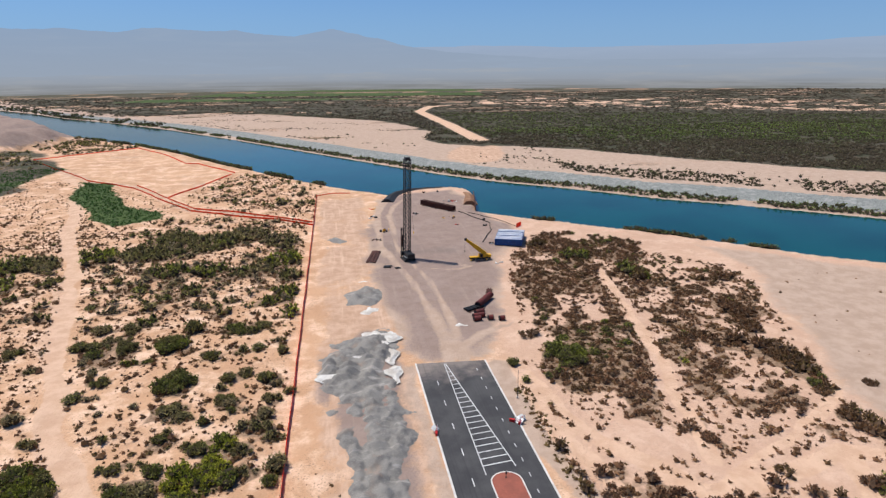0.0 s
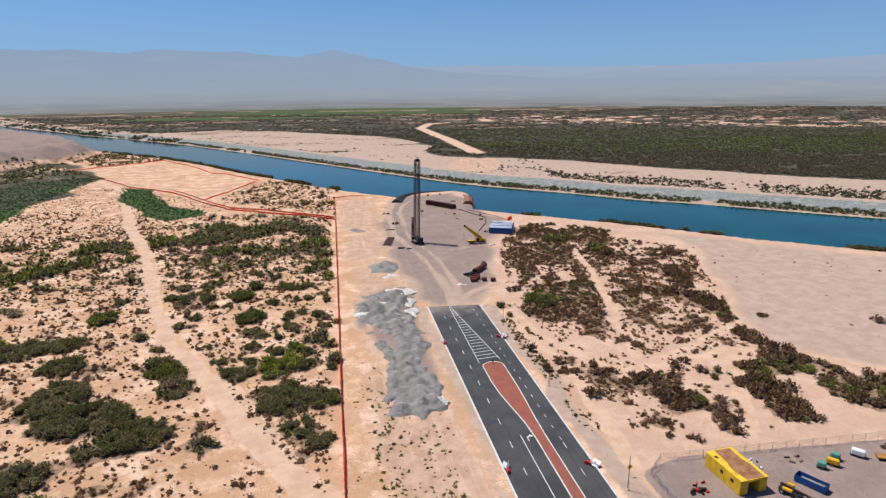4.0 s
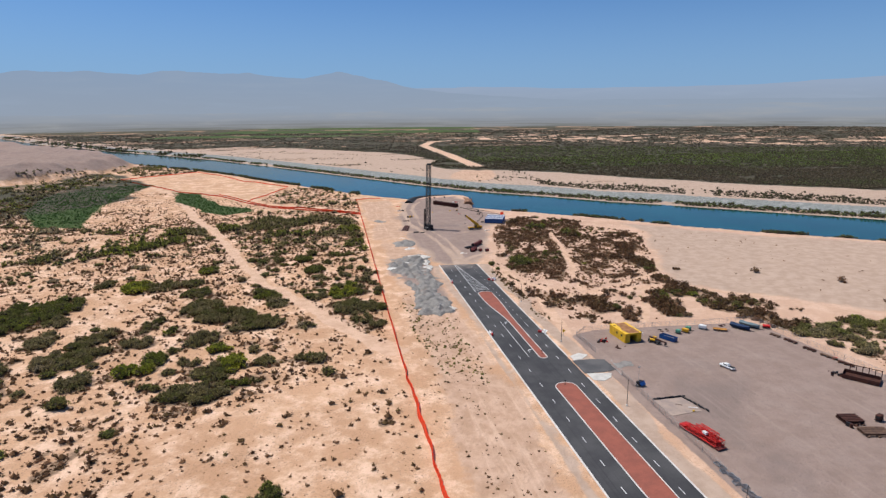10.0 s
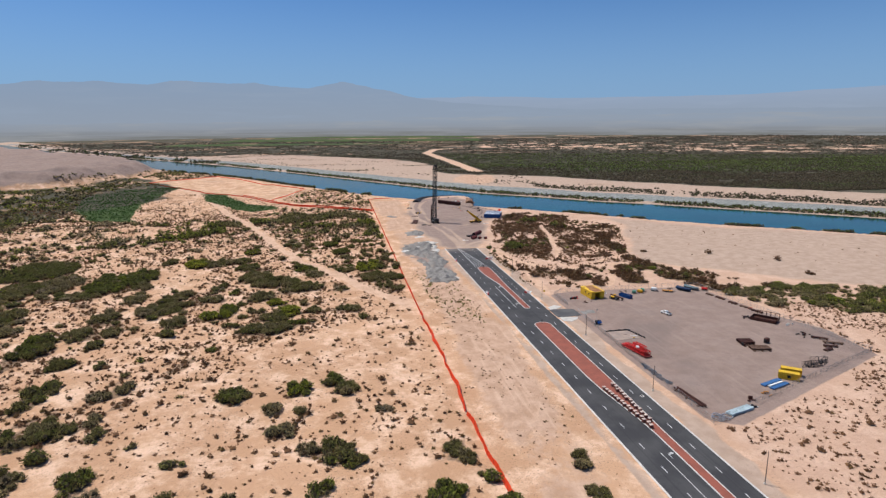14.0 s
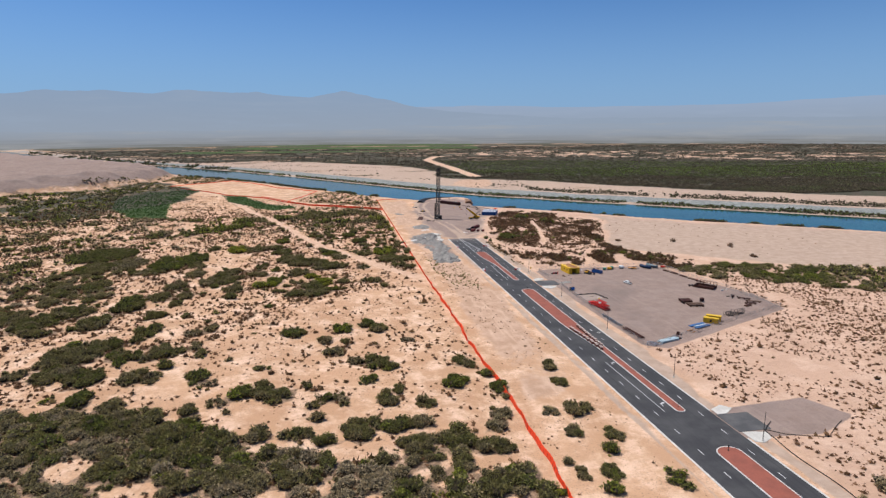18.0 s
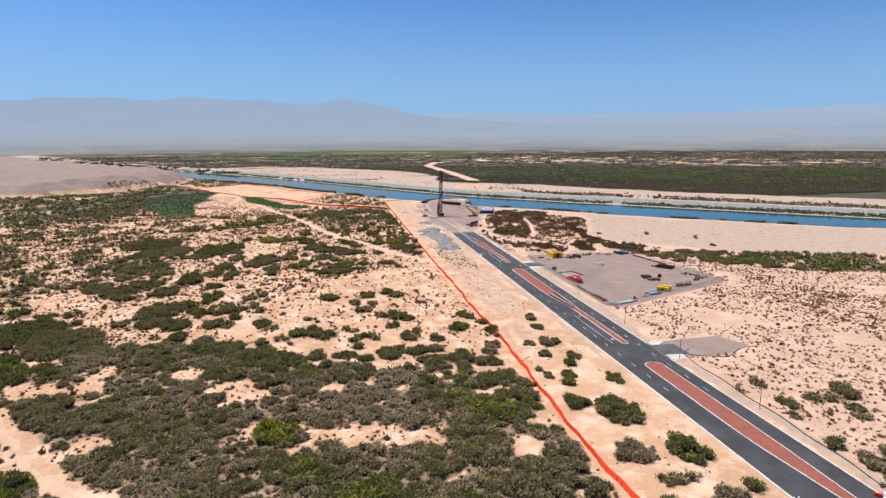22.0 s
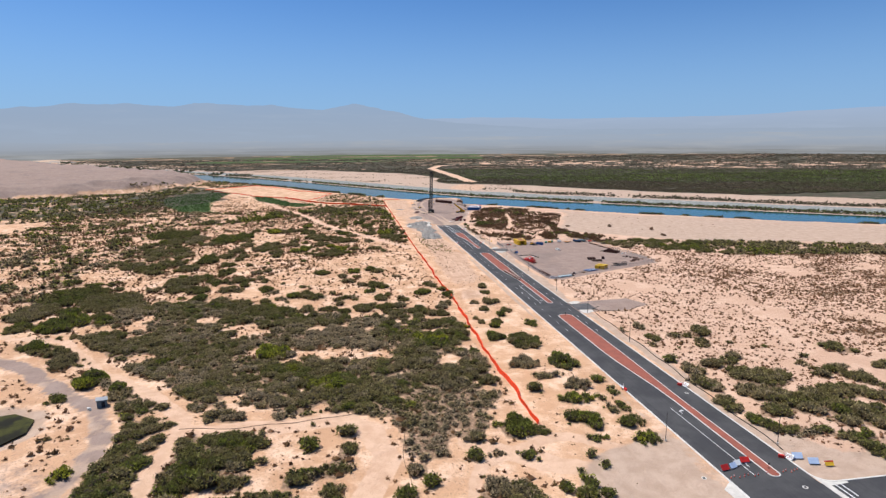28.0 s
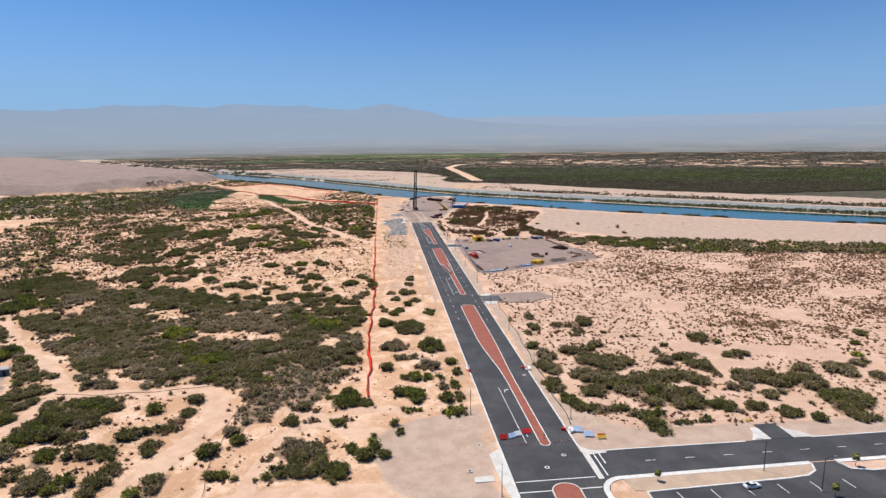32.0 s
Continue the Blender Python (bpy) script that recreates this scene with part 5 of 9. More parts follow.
def free(x, y, margin=0.0):
    """Where plants may stand: off roads, pads, tracks and water."""
    ok = bank(NEAR_BANK, x, y) < -3
    for poly in BARE:
        ok &= inside(poly, x, y) < -margin
    for line, half in TRACKS:
        ok &= line_dist(line, x, y) > half * 0.8 + margin
    ok &= inside(POND, x, y) < -3
    ok &= line_dist(POND_ROAD, x, y) > 5.5
    return ok


big = []
for x, y, rx, ry, lo, hi in CLUMPS:
    lush = lo >= 0.5
    tone = rng.uniform(lo, hi)
    if max(rx, ry) < (4.3 if lush else 3.4):
        placed = [(x, y, 1.16 * (0.6 * rx + 0.4 * ry))]
        if max(rx, ry) > 2.5:
            placed += [(x + rx * rng.uniform(-1, 1), y + ry * rng.uniform(-1, 1), rng.uniform(0.25, 0.45) * rx) for _ in range(2)]
    else:
        r0 = min(3.4 if lush else 2.7, max(1.2, 0.62 * min(rx, ry)))
        placed = []
        for k in range(int(round(2.4 * rx * ry / (r0 * r0))) + 1):
            size = r0 * rng.uniform(0.55, 1.4)
            for attempt in range(12):
                a, d = rng.uniform(0, 6.283), math.sqrt(rng.uniform(0, 1))
                bx, by = x + max(0.5, rx - 0.6 * size) * d * math.cos(a), y + max(0.5, ry - 0.6 * size) * d * math.sin(a)
                if all((bx - q[0]) ** 2 + (by - q[1]) ** 2 > (0.45 * (size + q[2])) ** 2 for q in placed):
                    placed.append((bx, by, size))
                    break
    for bx, by, size in placed:
        big.append((bx, by, 0, size, rng.uniform(0.85, 1.2), np.clip(tone + rng.normal() * 0.09, 0, 1)))
big = np.array(big)
ok = np.ones(len(big), bool)
for line, half in TRACKS[:3]:
    ok &= line_dist(line, big[:, 0], big[:, 1]) > half + 0.5
ok &= (big[:, 0] < ROAD_L - 2.5) | (big[:, 0] > ROAD_R + 3)
big = big[ok]
big[:, 5] = np.where(big[:, 0] > 50, np.clip(big[:, 5] - 0.1, 0, 1), big[:, 5])

# thickets, by a noise that opens gaps in them
THICKETS = []


def thicket(outline, dens, gap, r0, r1, tone, dense=False):
    """outline, plants per square metre, opening, least and greatest radius, tone, whether it fills ground that clumps cover"""
    THICKETS.append((outline, dens, gap, r0, r1, tone, dense))


thicket([(-208, -159), (-204, -131), (-210, -108), (-181, -108), (-150, -118), (-117, -134), (-83, -160), (-60, -169), (-43, -190), (-28, -210), (-22, -235), (-26, -262), (-55, -259), (-63, -268), (-71, -276), (-83, -272), (-104, -264), (-118, -260), (-134, -251), (-147, -243), (-161, -224), (-177, -209), (-201, -177)], 0.145, 0.35, 0.8, 2.0, 0.15, True)
thicket([(-304, -46), (-259, -39), (-194, -90), (-190, -133), (-200, -156), (-234, -150), (-268, -118)], 0.028, 0.47, 1.0, 2.3, 0.36, True)
thicket([(-73, -275), (-56, -261), (-21, -258), (-22, -272), (-31, -283), (-37, -296), (-50, -297), (-50, -310), (-60, -308), (-62, -288)], 0.24, 0.26, 0.6, 1.3, -0.02, True)
thicket([(-420, -90), (-260, -120), (-205, -110), (-150, -60), (-120, -85), (-140, -150), (-210, -165), (-330, -130)], 0.05, 0.40, 1.2, 2.6, 0.38)
thicket([(-420, 60), (-300, 120), (-150, 110), (-75, 60), (-95, 20), (-190, 10), (-260, -40), (-420, -60)], 0.032, 0.44, 1.2, 2.6, 0.34)
thicket([(-112, 445), (-20, 385), (-20, 90), (-50, 92), (-70, 125), (-95, 190), (-120, 260), (-140, 320)], 0.038, 0.42, 1.0, 2.2, 0.36)
thicket([(-125, 500), (-65, 425), (-18, 395), (-18, 480), (-10, 520), (-60, 590), (-100, 605)], 0.03, 0.42, 1.1, 2.2, 0.25)
thicket([(78, 212), (82, 253), (98, 300), (118, 335), (150, 330), (172, 300), (150, 260), (125, 250), (112, 205), (104, 160), (84, 140), (72, 180)], 0.15, 0.30, 0.7, 1.35, 0.10, True)
thicket([(128, 255), (160, 285), (200, 250), (165, 165), (140, 125), (118, 120), (108, 165), (118, 215)], 0.10, 0.42, 0.6, 1.2, 0.06, True)
thicket([(62, 108), (86, 96), (110, 98), (106, 62), (74, 60), (64, 80)], 0.10, 0.36, 0.8, 1.6, 0.24, True)
thicket([(114, 100), (150, 98), (200, 42), (240, 26), (420, -30), (420, -85), (240, -40), (160, 12), (148, 54), (118, 62)], 0.10, 0.30, 1.1, 2.2, 0.36, True)
thicket([(60, -210), (110, -235), (200, -240), (320, -240), (320, -318), (150, -332), (75, -325), (54, -300), (53, -250)], 0.026, 0.46, 1.1, 2.3, 0.42)
thicket([(-420, 140), (-240, 180), (-165, 350), (-260, 380), (-420, 420)], 0.044, 0.44, 1.1, 2.2, 0.34)
thicket([(-700, 250), (-420, 300), (-300, 400), (-330, 560), (-420, 720), (-560, 680), (-900, 550)], 0.038, 0.35, 1.5, 2.8, 0.48)
thicket([(-405, 900), (-330, 815), (-264, 885), (-280, 905), (-390, 1030)], 0.05, 0.34, 1.3, 2.4, 0.32)
thicket([(-410, 905), (-362, 795), (-330, 745), (-290, 690), (-385, 640), (-430, 720), (-490, 770)], 0.036, 0.38, 1.3, 2.4, 0.32)
thicket([(-14, -120), (20, -115), (20, -300), (12, -312), (-14, -330), (-17, -200)], 0.016, 0.47, 0.9, 2.4, 0.5)
thicket([(-60, 40), (-20, 60), (-20, -20), (-60, -60), (-200, -50), (-200, 20)], 0.006, 0.4, 0.8, 1.8, 0.3)
thicket([(-420, -60), (-260, -20), (-180, 10), (-60, -70), (-40, -130), (-150, -130), (-420, -110)], 0.011, 0.48, 1.2, 2.6, 0.4)
thicket([(-430, -130), (-230, -110), (-180, -40), (-170, 30), (-200, 150), (-430, 330)], 0.022, 0.42, 1.1, 2.4, 0.36)
thicket([(-430, 330), (-170, 150), (-120, 270), (-160, 370), (-260, 360), (-430, 430)], 0.02, 0.44, 1.1, 2.2, 0.34)
thicket([(-92, -300), (-140, -320), (-150, -345), (-60, -345), (-72, -310)], 0.06, 0.45, 1.2, 2.6, 0.36)
thicket([(-198, -205), (-195, -196), (-172, -220), (-162, -234), (-164, -242), (-180, -228)], 0.2, 0.3, 0.7, 1.3, 0.2, True)
thicket([(-168, -249), (-168, -242), (-156, -246), (-146, -252), (-138, -268), (-137, -275), (-139, -285), (-139, -294), (-137, -304), (-139, -312), (-138, -330), (-158, -330), (-152, -312), (-151, -298), (-150, -288), (-157, -267)], 0.2, 0.24, 0.8, 1.7, 0.36, True)
thicket([(-134, -304), (-131, -295), (-132, -285), (-126, -282), (-107, -284), (-105, -294), (-113, -298), (-113, -305), (-125, -307), (-131, -310)], 0.15, 0.34, 0.8, 1.7, 0.3, True)
thicket([(-273, -88), (-240, -95), (-198, -150), (-189, -172), (-202, -175), (-221, -156), (-246, -140)], 0.06, 0.39, 0.9, 1.8, 0.32, True)
thicket([(-231, -172), (-216, -174), (-198, -193), (-202, -202), (-225, -185)], 0.10, 0.34, 0.9, 1.6, 0.3, True)
thicket([(-300, -115), (-206, -160), (-214, -176), (-252, -170), (-330, -130)], 0.05, 0.42, 1.2, 2.4, 0.4)
thicket([(-128, -282), (-78, -280), (-76, -300), (-98, -345), (-140, -345)], 0.06, 0.45, 1.2, 2.5, 0.36)
thicket([(-60, -302), (-20, -296), (-18, -345), (-70, -345)], 0.045, 0.44, 1.0, 2.2, 0.24)
thicket([(-192, -190), (-172, -214), (-150, -240), (-138, -257), (-127, -273), (-106, -276), (-86, -277), (-68, -270), (-60, -252), (-100, -226), (-140, -192), (-178, -180)], 0.11, 0.16, 0.7, 1.9, 0.26, True)
thicket([(-70, -158), (-46, -148), (-24, -178), (-19, -212), (-21, -254), (-46, -244), (-58, -205)], 0.055, 0.38, 1.0, 2.2, 0.42, True)
HOLES = [[(-130, -248), (-125, -247), (-116, -261), (-107, -265), (-103, -274), (-119, -268)], [(-186, -163), (-181, -168), (-182, -180), (-192, -178)], [(-105, -205), (-83, -206), (-61, -216), (-59, -224), (-83, -222), (-100, -213)], [(-199, -155), (-187, -145), (-180, -158), (-186, -172)]]
SURVEYED = [(-16, 215), (-90, 215), (-150, 190), (-200, 60), (-230, -60), (-215, -150), (-140, -240), (-150, -345), (20, -345), (20, 60), (-14, 160)]
SURVEYED_EAST = [(50, -200), (110, -215), (320, -235), (320, -330), (50, -330)]
thick = []
for poly, dens, gap, r0, r1, tone, dense in THICKETS:
    xs, ys = [p[0] for p in poly], [p[1] for p in poly]
    n = int((1.25 if dense else 0.7) * dens * (max(xs) - min(xs)) * (max(ys) - min(ys)))
    x, y = rng.uniform(min(xs), max(xs), n), rng.uniform(min(ys), max(ys), n)
    keep = (inside(poly, x + 8 * (fbm(x, y, 25, 2) - 0.5), y + 8 * (fbm(x, y, 25, 4) - 0.5)) > 0) & (fbm(x, y, 17, 90, 3) > gap + 0.03) & free(x, y, 0.5)
    for hole in HOLES:
        keep &= inside(hole, x, y) < 0
    if not dense:
        keep &= (inside(SURVEYED, x, y) < 0) & ((inside(SURVEYED_EAST, x, y) < 0)) | (rng.uniform(0, 1, n) < 0.10)
    x, y = x[keep], y[keep]
    r = 1.12 * (r0 + (1.75 * r1 - r0) * rng.uniform(0, 1, len(x)) ** 1.7) * (0.7 + 0.6 * fbm(x, y, 30, 66))
    thick.append(np.stack([x, y, 0 * x, r, rng.uniform(0.6, 0.95, len(x)), np.clip(tone + 1.05 * (fbm(x, y, 38, 55, 3) - 0.5) + 0.5 * (fbm(x, y, 9, 56, 2) - 0.5) + rng.normal(size=len(x)) * 0.11 + 0.4 * (rng.uniform(0, 1, len(x)) > 0.99), 0, 0.95)], 1))
thick = np.concatenate(thick)


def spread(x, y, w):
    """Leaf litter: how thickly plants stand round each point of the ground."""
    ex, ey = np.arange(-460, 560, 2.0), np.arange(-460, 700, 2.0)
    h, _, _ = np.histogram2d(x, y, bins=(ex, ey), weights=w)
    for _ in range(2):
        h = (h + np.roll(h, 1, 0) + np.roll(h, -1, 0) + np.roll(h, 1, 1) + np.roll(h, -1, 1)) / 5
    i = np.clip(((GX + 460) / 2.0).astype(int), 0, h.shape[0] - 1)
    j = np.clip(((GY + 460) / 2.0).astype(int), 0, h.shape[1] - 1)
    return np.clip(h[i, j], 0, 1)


def settle(rows):
    rows[:, 2] = height(rows[:, 0], rows[:, 1]) - 0.08
    return rows


big, thick = settle(big), settle(thick)

# the nearest bushes of the clusters are things of their own
lone = (np.abs(big[:, 0] + 40) < 75) & (big[:, 1] < 140)
order = np.argsort(np.where(lone, np.abs(big[:, 0] + 20) + 0.2 * np.abs(big[:, 1] + 120), 1e6))[:300]
single = np.zeros(len(big), bool); single[order] = True
rest = np.concatenate([big[~single], thick])
brown = (rest[:, 0] > 52) & (rest[:, 1] > 40) & (rest[:, 5] < 0.5)
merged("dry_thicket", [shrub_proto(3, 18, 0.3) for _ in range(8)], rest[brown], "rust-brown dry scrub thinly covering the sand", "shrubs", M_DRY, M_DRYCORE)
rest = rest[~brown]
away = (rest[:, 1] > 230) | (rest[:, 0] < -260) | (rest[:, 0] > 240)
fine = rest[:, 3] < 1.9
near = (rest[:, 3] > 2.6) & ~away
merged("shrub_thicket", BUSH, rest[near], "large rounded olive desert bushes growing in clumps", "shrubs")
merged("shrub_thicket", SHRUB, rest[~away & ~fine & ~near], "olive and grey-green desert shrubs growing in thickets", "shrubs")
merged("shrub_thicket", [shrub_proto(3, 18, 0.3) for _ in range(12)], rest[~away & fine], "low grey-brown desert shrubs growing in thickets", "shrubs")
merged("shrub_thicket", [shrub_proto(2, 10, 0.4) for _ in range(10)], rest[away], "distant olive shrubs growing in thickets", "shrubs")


def bush_thing(k, tone, label):
    root = empty("bush", pose(0, 0, 0), label, "bush", "desert bushes")
    pv, pf, pc = BUSH[k]
    me = mesh_np("foliage", pv, pf, M_LEAF)
    me.materials.append(M_SHADED_TWIG)
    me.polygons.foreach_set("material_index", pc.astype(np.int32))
    at = me.attributes.new("tone", "FLOAT", "POINT")
    at.data.foreach_set("value", np.full(len(pv), tone, np.float32))
    part("foliage", me, None, root)
    bm = bmesh.new()
    for a in range(6):
        t = a * 1.05 + k
        add_tube(bm, (0.05 * math.cos(t), 0.05 * math.sin(t), -0.06), (0.45 * math.cos(t), 0.45 * math.sin(t), 0.42), 0.035, 4, 0.012)
    part("trunk", bm, M_STEM, root)
    return root


KINDS = []
for tone, label in ((0.08, "twiggy grey-brown desert bush on sand"), (0.25, "dull olive-brown creosote bush on sand"), (0.42, "dark olive desert bush on sand"), (0.62, "mesquite-green rounded bush on sand"), (0.92, "bright yellow-green palo verde bush on sand")):
    KINDS.append([bush_thing((len(KINDS) * 2 + j) % 10, tone, label) for j in range(2)])
used = set()
for i, (x, y, z, r, h, tone) in enumerate(big[single]):
    k = int(np.argmin(np.abs(np.array([0.08, 0.25, 0.42, 0.62, 0.92]) - tone)))
    src = KINDS[k][i % 2]
    m = Matrix.Translation((x, y, z)) @ Matrix.Rotation(rng.uniform(0, 6.283), 4, "Z")
    ob = src if src.name not in used else copy_thing(src, m)
    used.add(src.name)
    ob.matrix_basis = m @ Matrix.Diagonal((r, r, r * h, 1))
for pair in KINDS:
    for src in pair:
        if src.name not in used:
            for o in (*src.children_recursive, src):
                bpy.data.objects.remove(o)

# low scrub and tufts
def scatter(poly, dens, r0, r1, tone, gap=0.0, size=18, seed=5, warp=0.0):
    xs, ys = [p[0] for p in poly], [p[1] for p in poly]
    n = int(2.6 * dens * (max(xs) - min(xs)) * (max(ys) - min(ys)))
    x, y = rng.uniform(min(xs), max(xs), n), rng.uniform(min(ys), max(ys), n)
    keep = (inside(poly, x + warp * (fbm(x, y, 60, 96) - 0.5), y + warp * (fbm(x, y, 60, 98) - 0.5)) > 0) & (fbm(x, y, size, seed, 3) > gap)
    x, y = x[keep], y[keep]
    r = r0 + (r1 - r0) * rng.uniform(0, 1, len(x)) ** 2
    return np.stack([x, y, 0 * x, r, rng.uniform(0.6, 1.0, len(x)), np.clip(tone + rng.normal(size=len(x)) * 0.1, 0, 0.9)], 1)


low = []
low.append(scatter([(-420, -345), (-20, -345), (-19, 480), (-130, 490), (-230, 600), (-420, 700)], 0.036, 0.35, 1.5, 0.2, 0.38))
low.append(scatter([(-420, -110), (-190, -110), (-60, 20), (-20, 60), (-20, 400), (-160, 420), (-420, 560)], 0.042, 0.6, 2.0, 0.24, 0.43, 26, 8))
low.append(scatter([(50, 250), (125, 330), (205, 250), (150, 110), (56, 60)], 0.085, 0.7, 2.0, 0.18, 0.38, 20, 12))
low.append(scatter([(58, -100), (165, -60), (300, 0), (500, -60), (500, -330), (56, -330)], 0.075, 0.4, 1.4, 0.1, 0.41, 26, 14, 40))
low.append(scatter([(130, -60), (170, 10), (300, -40), (500, -60), (500, -330), (150, -230)], 0.11, 0.45, 1.45, 0.1, 0.41, 34, 15, 130))
low.append(scatter([(-120, 500), (-14, 400), (-14, 480), (-60, 600), (-110, 610)], 0.05, 0.5, 1.7, 0.14, 0.4))
low.append(scatter(TERRACE, 0.006, 0.4, 1.3, 0.16, 0.4))
low.append(scatter([(-420, -345), (-20, -345), (-19, 400), (-160, 420), (-420, 560)], 0.006, 1.2, 2.6, 0.3, 0.42, 14, 31))
low.append(scatter([(60, -105), (165, -60), (300, 0), (500, -60), (500, -320), (56, -240)], 0.004, 1.0, 2.4, 0.2, 0.44, 14, 33))
low = np.concatenate(low)
low = low[free(low[:, 0], low[:, 1], 0.3)]
strip = np.concatenate([
    scatter([(-13, 130), (14, 112), (16, -60), (18, -200), (16, -330), (-16, -330), (-15, 0)], 0.028, 0.3, 0.95, 0.3, 0.45, 20, 21),
    scatter([(-12, 110), (10, 100), (14, 10), (-5, 20)], 0.06, 0.5, 1.4, 0.75, 0.48, 14, 22),
    scatter([(51, 175), (56, 170), (57, 70), (52, 70)], 0.16, 0.6, 1.4, 0.45, 0.45, 14, 25),
    scatter([(200, 260), (330, 170), (330, 60), (230, 60), (170, 130), (190, 250)], 0.0012, 0.5, 1.3, 0.2),
])
merged("low_scrub", SCRUB, settle(np.concatenate([low, strip])), "small dry tufts of scrub scattered over the sand", "scrub", M_DRY, M_DRY)

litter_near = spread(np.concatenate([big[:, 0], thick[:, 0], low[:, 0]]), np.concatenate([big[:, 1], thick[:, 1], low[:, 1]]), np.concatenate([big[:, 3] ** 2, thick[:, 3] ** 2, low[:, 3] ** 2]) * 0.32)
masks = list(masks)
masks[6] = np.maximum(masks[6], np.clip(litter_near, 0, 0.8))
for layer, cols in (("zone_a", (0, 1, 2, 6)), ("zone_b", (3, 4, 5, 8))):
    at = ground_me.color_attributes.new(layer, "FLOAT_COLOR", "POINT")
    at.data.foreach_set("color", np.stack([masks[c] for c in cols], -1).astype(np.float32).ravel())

# banks and levee
xs = rng.uniform(-420, 620, 9000)
yn, yf = np.interp(xs, *np.array(NEAR_BANK[::-1], float).T), np.interp(xs, *np.array(FAR_BANK[::-1], float).T)
dd = rng.uniform(2, 12, 9000) ** 1.0
near = np.stack([xs, yn - dd * 0.9 - 1, 0 * xs, rng.uniform(0.8, 2.4, 9000) * np.where(xs < 20, 1.4, 1.0), rng.uniform(0.6, 1, 9000), rng.uniform(0.15, 0.7, 9000)], 1)
near = near[(inside(JETTY, near[:, 0], near[:, 1]) < -6) & (fbm(xs, yn, 26, 33, 3) > np.where(xs < 20, 0.44, 0.56)) & ~((xs > 26) & (xs < 125))]
fx = rng.uniform(-700, 720, 26000)
fy = np.interp(fx, *np.array(FAR_BANK[::-1], float).T) + np.concatenate([rng.uniform(6, 30, 9000), rng.uniform(80, 215, 17000)])
fb = np.stack([fx, fy, 0 * fx, 0.7 + 2.3 * rng.uniform(0, 1, 26000) ** 2, rng.uniform(0.5, 0.9, 26000), np.append(rng.uniform(0.3, 0.9, 9000), rng.uniform(0.0, 0.45, 17000))], 1)
fd = bank(FAR_BANK, fx, fy)
lumpy = fbm(fx, fy, 30, 35, 3)
edge = (fd > 5) & (fd < 15 + 10 * lumpy) & (lumpy > np.where(fx < -150, 0.44, 0.25))
strip_ = (fd > 66) & (fd < 124) & (fx > 236) & (np.abs(fx - 382 - 0.5 * (fd - 95)) > 11) & (lumpy > 0.27)
stray = (fd > 66) & (fd < 150) & (fx > 170) & (rng.uniform(0, 1, 26000) < 0.05)
fb = fb[edge | strip_ | stray]
# trees along the upper river
ux_ = rng.uniform(-1500, -330, 900)
uy_ = np.interp(ux_, *np.array(FAR_BANK[::-1], float).T) + rng.uniform(4, 60, 900)
up_ = np.stack([ux_, uy_, 0 * ux_, rng.uniform(2.0, 5.0, 900), rng.uniform(0.8, 1.2, 900), rng.uniform(0.1, 0.6, 900)], 1)[fbm(ux_, uy_, 60, 37, 3) > 0.47]
fb = np.concatenate([fb, up_])
merged("riverside_shrubs", CLUMP, settle(np.concatenate([near, fb])), "green riverside shrubs along the water's edge", "shrubs", M_WOODS)

# woods and scrub of the far plain
n = 150000
ux, uy = rng.uniform(-1, 1, n), rng.uniform(0, 1, n)
py = 430 + 2500 * uy ** 1.6
px = 300 + ux * (450 + 0.95 * py)
df_ = bank(FAR_BANK, px, py)
wl = bank([p for p in WOOD_LINE if p[1] < 800], px, py)
east = (px > 232) & (wl > 4)
west = (px <= 232) & (df_ > np.interp(px, [-900, -500, -150, 60], [55, 80, 185, 230])) & (inside(PALE_LEFT, px, py) < 0)
trk = line_dist([(215, 850), (222, 1092), (225, 1308), (228, 1554), (287, 1761), (377, 1845), (539, 1868)], px, py) > 17
in_dunes = inside(DUNES, px, py) > 0
keep = (east | west) & trk & (fbm(px, py, 60, 44, 3) > np.where(py < 1700, 0.25, 0.36)) & ~(in_dunes & (bare_patch(px, py - 14) > 0) & (rng.uniform(0, 1, n) < 0.97)) & (df_ > 60) & ~(far_fields(px, py) & (rng.uniform(0, 1, n) < 0.97))
keep &= (py < np.interp(px, [299, 693, 1020, 1209, 2000], [1480, 1350, 1184, 1125, 900])) | (rng.uniform(0, 1, n) < 0.4)
px, py = px[keep], py[keep]
rad = rng.uniform(1.3, 3.0, len(px)) * (1 + py / 1300)
brown_line = np.interp(px, [232, 289, 426, 570, 758, 1200], [950, 895, 765, 705, 640, 505]) + 100 * (fbm(px, py, 90, 49) - 0.5)
dune_line = np.interp(px, [299, 693, 1020, 1209, 2000], [1480, 1350, 1184, 1125, 900])
# past the dunes the tone drops to pale brown, with distance haze put in
tone = np.clip(0.16 + 0.95 * (fbm(px, py, 80, 47) - 0.5) - 0.15 * (py > dune_line) + 0.52 * np.clip((py - brown_line) / 90, 0, 1) * (py < dune_line) * (px > 232) + rng.normal(size=len(px)) * 0.12, 0.02, 0.95)
rad = np.where(py < 1000, rad * 1.1, rad)
sx, sy = rng.uniform(-450, 260, 5000), rng.uniform(600, 1650, 5000)
sd = bank(FAR_BANK, sx, sy)
sk = (sd > 50) & (sd < 300) & (fbm(sx * 0.5, sy, 55, 73, 4) > 0.56) & (line_dist([(215, 850), (222, 1092), (225, 1308), (228, 1554)], sx, sy) > 17) & (inside(RIVERPAD, sx, sy) < -4)
